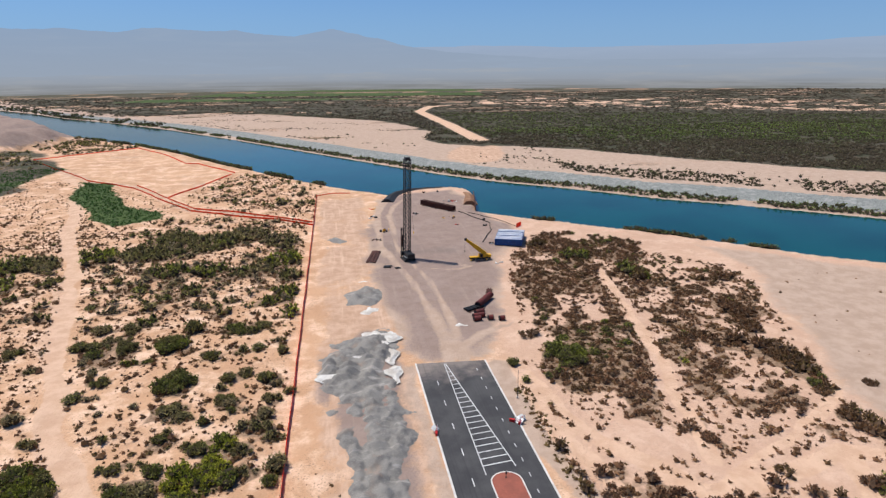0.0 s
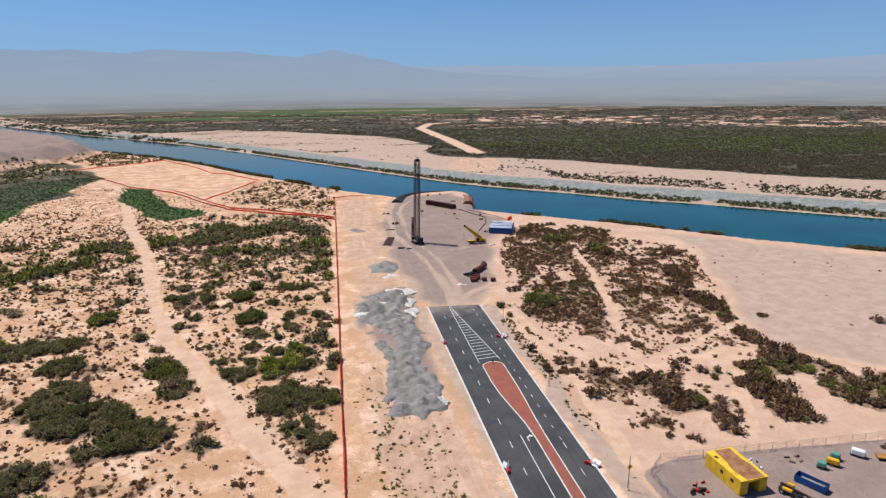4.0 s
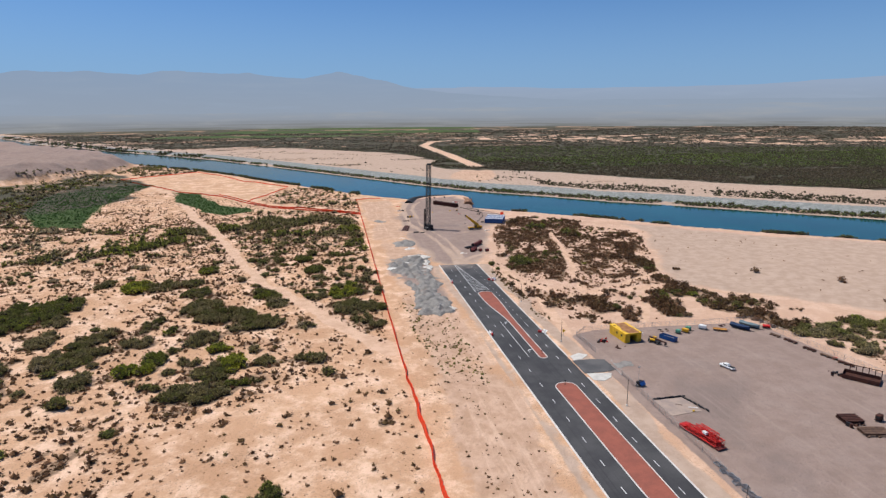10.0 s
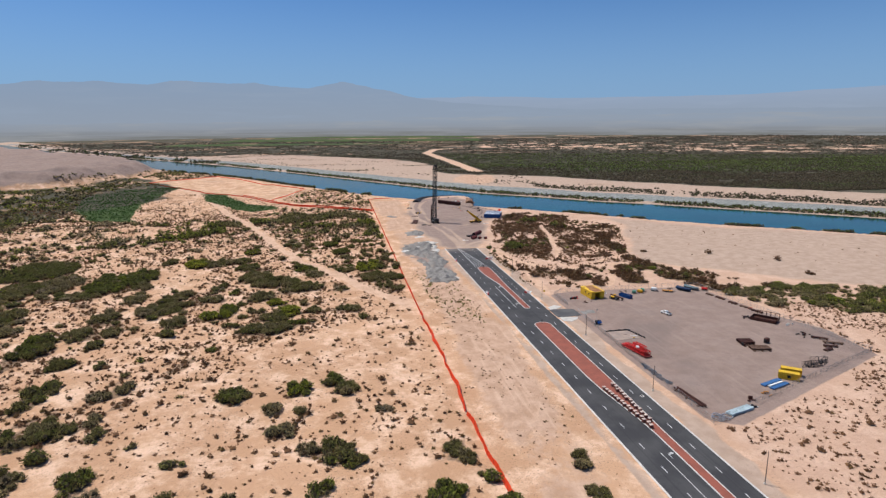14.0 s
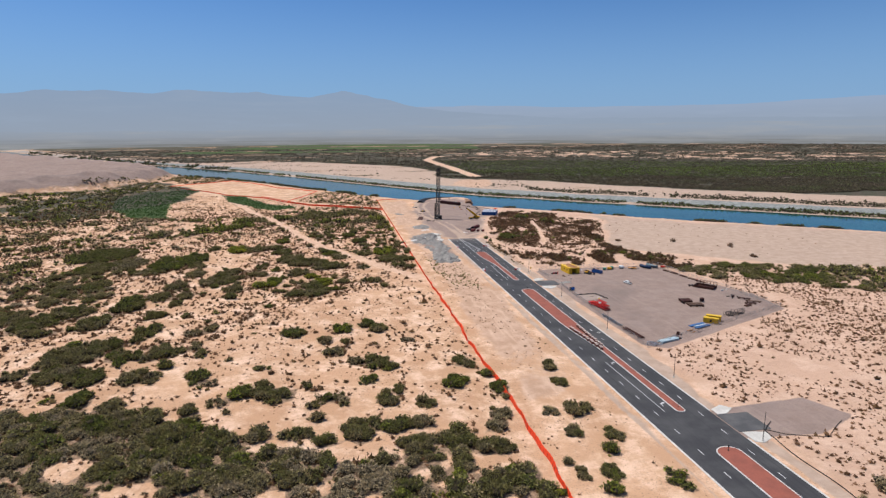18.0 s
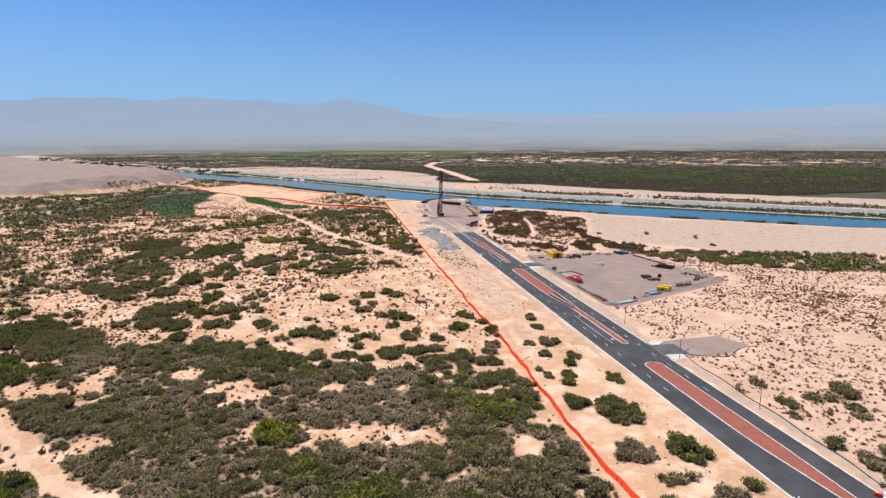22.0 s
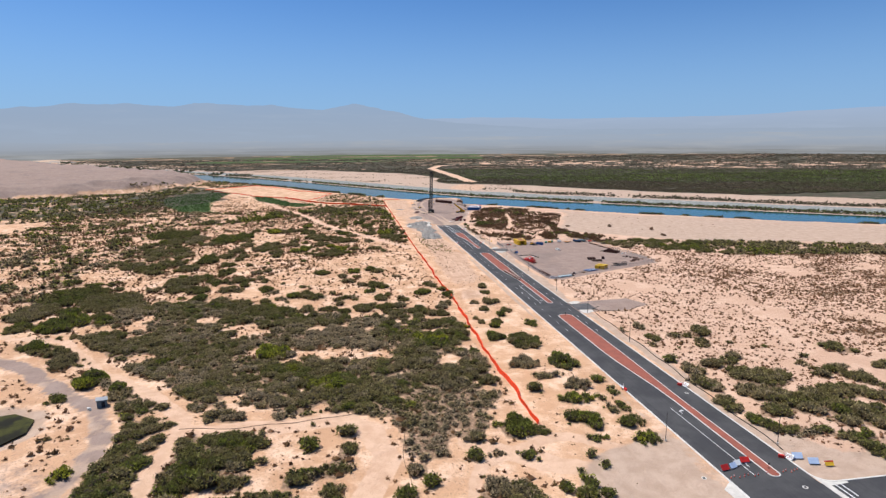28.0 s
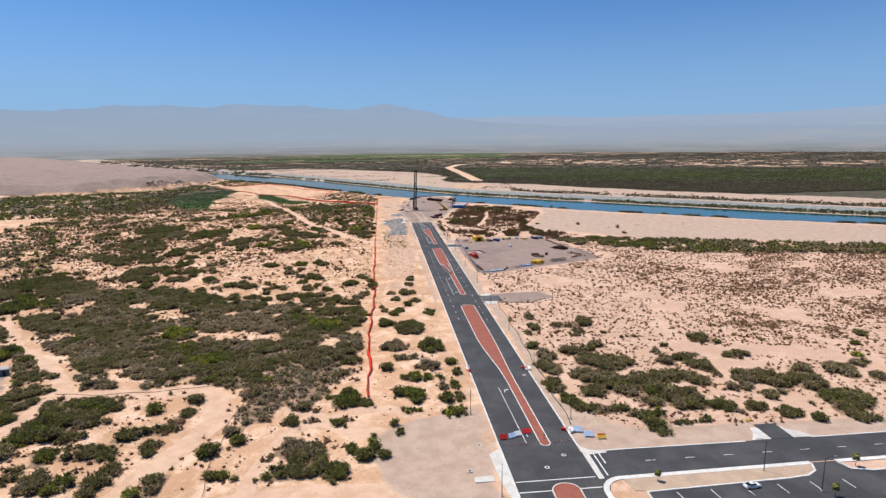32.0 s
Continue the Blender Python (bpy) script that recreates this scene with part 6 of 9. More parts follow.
px, py, rad, tone = np.append(px, sx[sk]), np.append(py, sy[sk]), np.append(rad, rng.uniform(1.4, 3.2, sk.sum())), np.append(tone, rng.uniform(0.1, 0.5, sk.sum()))
rows_far = settle(np.stack([px, py, 0 * px, rad, rng.uniform(0.3, 0.55, len(px)), tone], 1))
TINY = [shrub_proto(1, 3, 0.6) for _ in range(8)]
merged("far_woods", CLUMP, rows_far[py < 1000], "dark green mesquite and tamarisk woods beyond the river", "woods", M_WOODS)
merged("far_scrub", TINY, rows_far[py >= 1000] * np.array([1, 1, 1, 1.15, 0.6, 1]), "haze-toned grey-green scrub of the distant plain", "scrub", M_WOODS)
gr = np.concatenate([scatter(GRASS_1, 0.05, 0.8, 1.9, 0.66), scatter(GRASS_2, 0.06, 0.8, 1.8, 0.66)])
gr[:, 5] = np.clip(gr[:, 5], 0.55, 0.75)
merged("reed_bed", SCRUB, settle(gr), "dense dark green reeds in a damp hollow", "reeds", M_REED, M_REED)

# ---- road details ----
def quad_sheet(pts, z, mat, name, parent, label=""):
    bm = slab(pts, z - 0.012, z)
    return part(name, bm, mat, parent, label)


dash_me = bm_mesh("lane_dash", slab([(-0.12, -1.5), (0.12, -1.5), (0.12, 1.5), (-0.12, 1.5)], 0.0, 0.012), M_PAINT)
short_me = bm_mesh("lane_dash", slab([(-0.1, -0.8), (0.1, -0.8), (0.1, 0.8), (-0.1, 0.8)], 0.0, 0.012), M_PAINT)


def dash(x, y, me):
    ob = new("lane_dash", me)
    ob.parent, ob.location = road, (x, y, 0.022)


for i in range(-25, 16):
    y = 116.9 - 12.2 + 12.2 * i
    if not -358 < y < -334 and -430 < y < 174:
        if not (-334 < y < -300):
            dash(28.7, y, dash_me)
        if y < 70:
            dash(43.2, y - 3, dash_me)
for i in range(18):
    dash(43.2, 172 - 6.1 * i, short_me)
for x0, y0, x1, y1 in ((32.6, 72, 32.4, 31), (32.2, -107, 32.2, -151), (32.0, -289, 32.2, -332)):
    quad_sheet([(x0 - 0.12, y0), (x1 - 0.12, y1), (x1 + 0.12, y1), (x0 + 0.12, y0)], 0.034, M_PAINT, "turn_line", road)


def arrow(x, y):
    bm = slab([(x - 0.12, y - 1.2), (x + 0.12, y - 1.2), (x + 0.12, y + 0.3), (x + 1.1, y + 0.9), (x + 1.1, y + 0.5), (x + 1.9, y + 1.3), (x + 0.9, y + 1.9), (x + 1.0, y + 1.5), (x - 0.12, y + 0.9)], 0.022, 0.034)
    part("turn_arrow", bm, M_PAINT, road)


for x, y in ((34.2, 70), (34.2, 37), (34.0, -109), (34.0, -146), (33.6, -293), (33.6, -327)):
    arrow(x, y)
# hatched taper before the first island
quad_sheet([(32.9, 178), (33.2, 178), (32.6, 119), (32.3, 119)], 0.034, M_PAINT, "taper_line", road)
quad_sheet([(33.4, 178), (33.7, 178), (40.9, 121), (40.6, 121)], 0.034, M_PAINT, "taper_line", road)
for i in range(19):
    y = 172 - 2.75 * i
    f = (178 - y) / 57
    xa, xb = 33.0 - 0.5 * f, 33.6 + 7.1 * f
    part("hatch_bar", slab([(xa, y - 0.15), (xb, y + 0.1 * (xb - xa) - 0.15), (xb, y + 0.1 * (xb - xa) + 0.18), (xa, y + 0.18)], 0.022, 0.034), M_PAINT, road)
# crossing lines at the junction
for y in (-352.3, -357.3):
    quad_sheet([(ROAD_L + 0.3, y - 0.2), (ROAD_R - 0.3, y - 0.2), (ROAD_R - 0.3, y + 0.2), (ROAD_L + 0.3, y + 0.2)], 0.034, M_PAINT, "crossing_line", road)
for x, y0, y1 in ((50.6, -352, -340.2), (52.3, -346, -340.2)):
    quad_sheet([(x - 0.2, y0), (x + 0.2, y0), (x + 0.2, y1), (x - 0.2, y1)], 0.032, M_PAINT, "stop_line", side_street)
for i in range(12):
    ob = new("lane_dash", bpy.data.meshes["lane_dash"])
    ob.parent, ob.location, ob.rotation_euler = side_street, (66 + 12.2 * i, -346, 0.018), (0, 0, math.pi / 2)


def strip_along(pts, w, z0, z1):
    """A band of width w along a line."""
    bm = bmesh.new()
    rows = []
    for i, p in enumerate(pts):
        a, b = Vector(pts[max(0, i - 1)]), Vector(pts[min(len(pts) - 1, i + 1)])
        t = (b - a).normalized()
        o = Vector((t.y, -t.x)) * w / 2
        p = Vector(p)
        rows.append([bm.verts.new((*q, z)) for q, z in ((p - o, z0), (p - o, z1), (p + o, z1), (p + o, z0))])
    for a, b in zip(rows, rows[1:]):
        for k in range(3):
            bm.faces.new((a[k], a[k + 1], b[k + 1], b[k]))
    bm.faces.new(rows[0]); bm.faces.new(rows[-1][::-1])
    bmesh.ops.recalc_face_normals(bm, faces=bm.faces)
    return bm


def curb(pts, w=0.5, label="white concrete road curb"):
    return tagged(new("curb", bm_mesh("curb", strip_along(pts, w, -0.25, 0.16), M_CURB)), label, "curb", kind="structure")


def arc(cx, cy, r, a0, a1, n=8):
    return [(cx + r * math.cos(radians(a0 + (a1 - a0) * i / n)), cy + r * math.sin(radians(a0 + (a1 - a0) * i / n))) for i in range(n + 1)]


curb([(ROAD_L - 0.25, 180), (ROAD_L - 0.25, -334)])
curb([(ROAD_L - 0.3, -334), (ROAD_L - 0.3, -362)], 0.7)
curb([(ROAD_R + 0.25, 178), (ROAD_R + 0.25, 28.5)])
curb([(ROAD_R + 0.25, 9.5), (ROAD_R + 0.25, -153)])
curb([(ROAD_R + 0.25, -172), (ROAD_R + 0.25, -334)] + arc(ROAD_R + 5.25, -334, 5, 180, 270)[1:] + [(100, -339.4)])
curb([(122, -339.4), (320, -339.4)])
curb([(ROAD_R + 0.25, -460), (ROAD_R + 0.25, -360)] + arc(ROAD_R + 6.5, -360, 6.2, 180, 90)[1:] + [(111, -353.2)], 1.6, "broad white concrete kerb and gutter")
curb([(58, -395), (58, -361), (100, -359.6), (106, -359.0), (109.5, -357), (111, -353.6)], 0.6)
curb([(119, -353.2), (320, -353.2)], 1.6, "broad white concrete kerb and gutter")
curb([(119, -353.6), (120.5, -357.5), (126, -358.8), (320, -358.8)], 0.6)
tagged(new("pavement", bm_mesh("driveway", slab([(111.2, -360.2), (119, -360.2), (119, -353), (111.2, -353)], -0.2, 0.018), M_ASPHALT)), "short asphalt driveway into the car park", "driveway", kind="structure")
for q in ([(102.5, -338.9), (109, -338.9), (109, -331.5), (106.5, -331.5), (105.5, -335)], [(116.5, -338.9), (123, -338.9), (121, -335.5), (117.5, -333.5), (117, -331.5), (116.5, -331.5)],
          [(48.5, 28.5), (53, 31), (56, 28.5), (52, 25), (48.5, 24.5)], [(48.5, 12.5), (52, 12), (57.5, 11), (56, 8), (52, 5.5), (48.5, 7)],
          [(48.5, -152.5), (53.5, -150), (56, -153), (52, -156), (48.5, -156)], [(48.5, -168), (52, -168.5), (56, -169.5), (55, -173), (51, -175), (48.5, -174)],
          [(ROAD_L - 0.6, -334), (ROAD_L - 4.2, -337), (ROAD_L - 3.4, -352), (ROAD_L - 2, -362), (ROAD_L - 0.6, -362)], [(13, -348.5), (18.5, -348), (18.5, -351), (13, -351)],
          [(47.5, -334.6), (48.4, -337.2), (50.4, -338.9), (55.0, -339.3), (55.0, -340.2), (49.3, -340.6), (49.1, -353.4), (47.5, -353.6)]):
    tagged(new("pavement", bm_mesh("apron", slab(q, -0.2, 0.07), M_CONCRETE)), "pale concrete apron beside the road", "pavement", kind="structure")
for q in ([(ROAD_R + 0.5, 24.4), (56, 24.4), (60.5, 23), (60.5, 13.5), (56, 12.6), (ROAD_R + 0.5, 12.6)], [(ROAD_R + 0.5, -156.2), (59, -156.5), (59, -168), (ROAD_R + 0.5, -167.8)], [(109, -339), (116.4, -339), (116.4, -329.5), (109, -329.5)]):
    tagged(new("pavement", bm_mesh("driveway", slab(q, -0.2, 0.05), M_ASPHALT_OLD if q[0][1] > -300 else M_ASPHALT)), "grey asphalt driveway stub", "driveway", kind="structure")
tagged(new("pavement", bm_mesh("planted_strip", slab([(54, -354), (110.6, -354), (109, -357), (106, -358.7), (100, -359.3), (58.4, -360.7), (55, -360)], -0.2, 0.1), M_TANGRAVEL)), "tan gravel planting strip inside curbs", "planting strip", kind="structure")
for i in range(6):
    ob = new("bay_line", short_me)
    ob.parent, ob.location, ob.rotation_euler, ob.scale = lot, (66 + 3.2 * i * 3, -364, 0.014), (0, 0, 0.1), (1.2, 2.6, 1)


# ---- street furniture ----
def street_lamp(x, y, side=-1):
    root = empty("street_lamp", pose(x, y, 0), "tall grey steel street lamp beside the road", "street lamp", "street lamps")
    part("base", tube((0, 0, -0.2), (0, 0, 0.45), 0.32, 10), M_CONCRETE, root, "round concrete footing")
    part("pole", tube((0, 0, 0.45), (0, 0, 9.4), 0.11, 8, 0.07), M_DARK, root)
    part("cover_plate", box((0.12, 0, 1.0), (0.04, 0.14, 0.4)), M_GREYSTEEL, root)
    if not side:
        part("cap", tube((0, 0, 9.4), (0, 0, 9.5), 0.09, 8), M_DARK, root)
        return tagged(root, "bare grey steel lamp post beside the road")
    bm = bmesh.new()
    pts = [(0, 0, 9.3), (side * 0.7, 0, 9.9), (side * 1.6, 0, 10.1), (side * 2.4, 0, 10.1)]
    for a, b in zip(pts, pts[1:]):
        add_tube(bm, a, b, 0.05, 6)
    part("arm", bm, M_DARK, root)
    part("lamp_head", box((side * 2.8, 0, 10.08), (0.8, 0.32, 0.14), 0, 0.05), M_GREYSTEEL, root)
    return root


for y in (152, 98, 44, -13, -70, -126, -174, -222, -270, -318):
    street_lamp(51, y, 0)
street_lamp(18, -310, 0)
street_lamp(19, -358, 0)
street_lamp(104, -366.5, 1)
street_lamp(95, -355.5, -1)


def laid_back(bm, place, degrees):
    """Tip a standing board back by that angle and set it at its place."""
    bmesh.ops.transform(bm, matrix=Matrix.Translation(place) @ Matrix.Rotation(radians(-degrees), 4, "X"), verts=bm.verts)
    return bm


def barricade(x, y, rz):
    root = empty("road_barricade", pose(x, y, 0.02, 0, 0, rz), "red and white striped road closure barricade", "barricade", "road barricades")
    for sx in (-1.0, 1.0):
        part("upright", box((sx, 0, 0.8), (0.07, 0.07, 1.6)), M_WHITE, root)
        part("foot", box((sx, 0, 0.05), (0.08, 1.5, 0.1)), M_GREYSTEEL, root)
    for z in (0.55, 1.0, 1.45):
        b = part("rail", box((0, 0.05, z), (2.5, 0.04, 0.24), 0, 0.01), M_WHITE, root)
        for k in range(5):
            part("stripe", box((-1.0 + 0.5 * k, 0.022, z), (0.24, 0.03, 0.235)), M_REDP, b)
    part("closure_board", laid_back(box((0, 0, 0), (2.2, 0.06, 1.9), 0, 0.02), (0.2, 0.55, 0.75), 58), M_WHITE, root, "plain white board leaning back")
    part("water_barrier", box((-1.5, -0.5, 0.5), (1.7, 0.7, 1.0), 20, 0.12), M_REDP, root, "red plastic barrier block")
    return root


for x, y, rz in ((23.6, 139.5, 60), (46.8, 139, -60), (24.6, 58, 60), (46.9, 54.5, -60), (23.4, -271, 70), (46.9, -273.5, -70), (47.4, -326.5, -60), (48.6, 139.8, 30)):
    barricade(x, y, rz)


def leaning_sign(x, y, rz, w, h, mat, label):
    root = empty("road_sign", pose(x, y, 0.02, 0, 0, rz), label, "road sign")
    part("panel", laid_back(box((0, 0, 0), (w, 0.06, h), 0, 0.02), (0, 0.1, h * 0.4 + 0.3), 42), mat, root)
    for sx in (-w * 0.35, w * 0.35):
        part("leg", box((sx, 0.45, h * 0.35 + 0.1), (0.06, 0.06, h * 0.7 + 0.2)), M_GREYSTEEL, root)
        part("foot", box((sx, 0.1, 0.04), (0.08, 1.2, 0.08)), M_GREYSTEEL, root)
    return root


M_NOTICE = worn("pale_notice_board", (0.46, 0.56, 0.72), (0.38, 0.48, 0.64), 0.6, 0.5)
leaning_sign(25.6, -328.6, 8, 2.6, 1.6, M_REDP, "bright red board closing the road")
leaning_sign(28.6, -328.0, 14, 2.4, 1.5, M_NOTICE, "white board closing the road")
leaning_sign(30.6, -327.0, 10, 2.4, 1.5, M_WHITE, "white board closing the road")
leaning_sign(33.8, -325.9, -4, 2.8, 1.6, M_REDP, "bright red board closing the road")
leaning_sign(50.4, -326.8, -12, 3.0, 1.8, M_NOTICE, "pale blue site notice board on the verge")
leaning_sign(52.8, -330.2, -12, 3.0, 1.8, M_NOTICE, "pale blue site notice board on the verge")
s = leaning_sign(56.4, -332.0, -8, 2.6, 1.4, M_CONTYEL, "yellow and red roadside warning board")
part("red_band", laid_back(box((0, -0.02, 0.55), (2.6, 0.07, 0.35)), (0, 0.1, 0.86), 42), M_REDP, s)
s = leaning_sign(108.5, -327.5, -10, 1.6, 0.7, M_CONTYEL, "small yellow marker board on the verge")


def cone(x, y):
    root = empty("traffic_cone", pose(x, y, 0.02), "orange traffic cone with a white band", "traffic cone", "traffic cones")
    part("foot", box((0, 0, 0.03), (0.42, 0.42, 0.06), 0, 0.01), M_RUBBER, root)
    part("body", tube((0, 0, 0.06), (0, 0, 0.75), 0.16, 8, 0.03), M_ORANGE, root)
    part("band", tube((0, 0, 0.38), (0, 0, 0.52), 0.125, 8, 0.085), M_WHITE, root)


for i, x in enumerate((24.8, 26.1, 27.2, 29.0, 30.4, 31.9, 33.2, 36.3, 38.6, 41.2, 42.3, 43.4, 44.7, 45.9)):
    cone(x, -332.4 + 0.5 * math.sin(i * 2.1))


def warning_sign(x, y, rz, tall=2.6):
    root = empty("warning_sign", pose(x, y, 0, 0, 0, rz), "yellow diamond warning sign on a steel post", "road sign")
    part("post", box((0, 0, tall / 2), (0.08, 0.08, tall)), M_GREYSTEEL, root)
    bm = box((0, 0, 0), (1.1, 0.03, 1.1), 0, 0.01)
    bmesh.ops.transform(bm, matrix=Matrix.Translation((0, -0.06, tall)) @ Matrix.Rotation(radians(45), 4, "Y"), verts=bm.verts)
    part("panel", bm, M_CONTYEL, root)


warning_sign(54, 49, 8)


def island_marker(x, y):
    root = empty("marker_post", pose(x, y, 0.17), "dark flexible marker post on the median nose", "marker post", "median markers")
    part("post", tube((0, 0, 0), (0, 0, 1.6), 0.05, 6), M_DARK, root)
    part("panel", box((0, 0, 1.35), (0.45, 0.05, 0.7), 0, 0.01), M_DARK, root)
    part("foot", box((0, 0, 0.05), (0.4, 0.4, 0.1)), M_RUBBER, root)


for x, y in ((37, 117), (38.4, 33), (37, 5.5), (38.4, -149), (37, -177), (38.4, -330)):
    island_marker(x, y)

# manholes
for x, y in ((45.2, -73), (44.7, -279), (41.6, -340), (34.8, -346), (17.4, -331), (12.4, -345)):
    mh = tagged(new("manhole_cover", bm_mesh("manhole", tube((0, 0, 0.0), (0, 0, 0.035), 0.75, 16), M_CONCRETE)), "pale round manhole collar in the ground", "manhole", "manholes")
    mh.location = (x, y, 0.02 if x > ROAD_L else 0.0)
    part("lid", tube((0, 0, 0.035), (0, 0, 0.05), 0.42, 14), M_DARK, mh, "dark iron lid")


# ---- orange safety fence ----
M_ORANGE_NET, ont, onb = nodes_of("orange_net", 0.7)
tr = ont.nodes.new("ShaderNodeBsdfTranslucent")
tr.inputs[0].default_value = (0.90, 0.11, 0.035, 1)
onb.inputs["Base Color"].default_value = (0.85, 0.10, 0.035, 1)
mx = ont.nodes.new("ShaderNodeMixShader")
mx.inputs[0].default_value = 0.5
put(ont, onb.outputs[0], mx.inputs[1]); put(ont, tr.outputs[0], mx.inputs[2])
put(ont, mx.outputs[0], ont.nodes["Material Output"].inputs[0])
def safety_fence(pts, panel, tall, label, wander=0.0):
    root = empty("safety_fence", pose(pts[0][0], pts[0][1], 0), label, "fence", "orange site fences")
    base = Vector((pts[0][0], pts[0][1], 0))
    line, seg = [], []
    for a, b in zip(pts, pts[1:]):
        a, b = Vector(a), Vector(b)
        n = max(1, int(round((b - a).length / panel)))
        seg += [a + (b - a) * k / n for k in range(n)]
    seg.append(Vector(pts[-1]))
    if wander:
        seg = [p + Vector((wander * (math.sin(p.y * 0.21) + 0.7 * math.sin(p.y * 0.47 + 1.0)), 0)) for p in seg]
    zs = height(np.array([p.x for p in seg]), np.array([p.y for p in seg]))
    pts3 = [Vector((p.x, p.y, float(z))) - base for p, z in zip(seg, zs)]
    post = bm_mesh("post", tube((0, 0, -0.3), (0, 0, tall + 0.15), 0.035, 5), M_DARK)
    r = random.Random(int(abs(pts[0][0]) * 7 + len(seg)))
    for p in pts3:
        ob = new("post", post)
        ob.parent, ob.location = root, p
        ob.rotation_euler = (r.uniform(-0.06, 0.06), r.uniform(-0.06, 0.06), 0)
    for a, b in zip(pts3, pts3[1:]):
        bm = bmesh.new()
        rows = []
        t = (b - a); o = Vector((-t.y, t.x, 0)).normalized() * 0.03
        tip = o * ((18 if wander else 7) * (1 + 0.5 * math.sin(a.y * 0.13 + a.x)))
        for k in range(4):
            f = k / 3
            p = a + t * f
            bow = tip + o * (r.uniform(-4, 4) if 0 < k < 3 else 0)
            sag = (0.10 + r.uniform(0, 0.16)) * (1 if 0 < k < 3 else 0.2)
            rows.append([bm.verts.new(v) for v in (p - o + Vector((0, 0, 0.02)), p - o + bow + Vector((0, 0, tall - sag)), p + o + bow + Vector((0, 0, tall - sag)), p + o + Vector((0, 0, 0.02)))])
        for u, v in zip(rows, rows[1:]):
            for k in range(4):
                bm.faces.new((u[k], u[(k + 1) % 4], v[(k + 1) % 4], v[k]))
        bmesh.ops.recalc_face_normals(bm, faces=bm.faces)
        part("mesh_panel", bm, M_ORANGE_NET, root)
    return root


safety_fence([(-15.5, 484), (-15.8, 390), (-16.4, 267), (-17.2, 120), (-17.4, 34)], 3.0, 1.5, "taut orange plastic mesh fence on posts along the site")
safety_fence([(-17.4, 33.8), (-17.2, 0), (-16.8, -40), (-17.6, -72)], 2.4, 1.5, "sagging orange plastic mesh fence on posts in sand", 0.3)
safety_fence([(-17.8, -74), (-17, -96), (-16.2, -130), (-17.2, -170), (-18.5, -215), (-18.6, -240), (-17.6, -262), (-18.2, -292)], 2.4, 1.5, "sagging orange plastic mesh fence winding over dunes", 0.3)
safety_fence([(-16, 384), (-39, 402), (-68, 418), (-104, 443), (-133, 488), (-175, 552), (-231, 606), (-285, 680), (-352, 778)], 5.0, 1.3, "long orange mesh fence along a cleared strip")
safety_fence([(-16.5, 392), (-60, 424), (-104, 452), (-134, 500), (-176, 566)], 5.0, 1.2, "second orange mesh fence along a cleared strip")
safety_fence([(-352, 780), (-329, 808), (-264, 878), (-201, 778), (-165, 705), (-150, 700), (-98, 614)], 5.0, 1.2, "orange mesh fence round a cleared terrace")
safety_fence([(-134, 502), (-118, 548), (-100, 606)], 5.0, 1.1, "orange mesh fence round a cleared terrace")
safety_fence([(-15, 482), (-2, 490), (12, 488)], 3.0, 0.8, "low orange mesh fence at the river end")
safety_fence([(113, 350), (118, 356)], 3.0, 2.6, "short upright orange barrier by the stacked forms")

# dry hoses and wires on the sand
def cable(name, pts, r, mat, label, category):
    bm = bmesh.new()
    out = []
    for a, b in zip(pts, pts[1:]):
        a, b = Vector(a), Vector(b)
        n = max(2, int((b - a).length / 4))
        out += [a + (b - a) * k / n for k in range(n)]
    out.append(Vector(pts[-1]))
    zs = height(np.array([p.x for p in out]), np.array([p.y for p in out]))
    out = [(p.x + 0.5 * math.sin(i * 0.9), p.y + 0.4 * math.sin(i * 1.3), max(float(z), 0.0) + r) for i, (p, z) in enumerate(zip(out, zs))]
    rings = []
    for i, p in enumerate(out):
        t = (Vector(out[min(i + 1, len(out) - 1)]) - Vector(out[max(i - 1, 0)])).normalized()
        o = Vector((-t.y, t.x, 0)).normalized() * r
        rings.append([bm.verts.new(Vector(p) + o * math.cos(a * 1.2566) + Vector((0, 0, r * math.sin(a * 1.2566)))) for a in range(5)])
    for u, v in zip(rings, rings[1:]):
        for k in range(5):
            bm.faces.new((u[k], u[(k + 1) % 5], v[(k + 1) % 5], v[k]))
    bm.faces.new(rings[0]); bm.faces.new(rings[-1][::-1])
    bmesh.ops.recalc_face_normals(bm, faces=bm.faces)
    return tagged(new(name, bm_mesh(name, bm, mat)), label, category)


cable("hose", [(62, -164), (55.5, -169), (54.5, -190), (53.6, -236), (52.2, -260), (51.4, -284), (50, -322)], 0.14, M_RUBBER, "long black hose lying along the verge", "hose")
cable("hose", [(85, -168), (72, -176), (61, -172), (56, -168)], 0.12, M_RUBBER, "black hose across the gravel pad", "hose")
cable("pipe", [(-135, -275), (-115, -278), (-98, -276), (-84, -274.5), (-66, -270), (-52, -266), (-44, -263)], 0.09, M_STEM, "dark thin pipeline across the sand", "pipe")
cable("pipe", [(-62, -282), (-64, -310), (-63, -331), (-61, -350)], 0.08, M_STEM, "dark thin pipeline across the sand", "pipe")

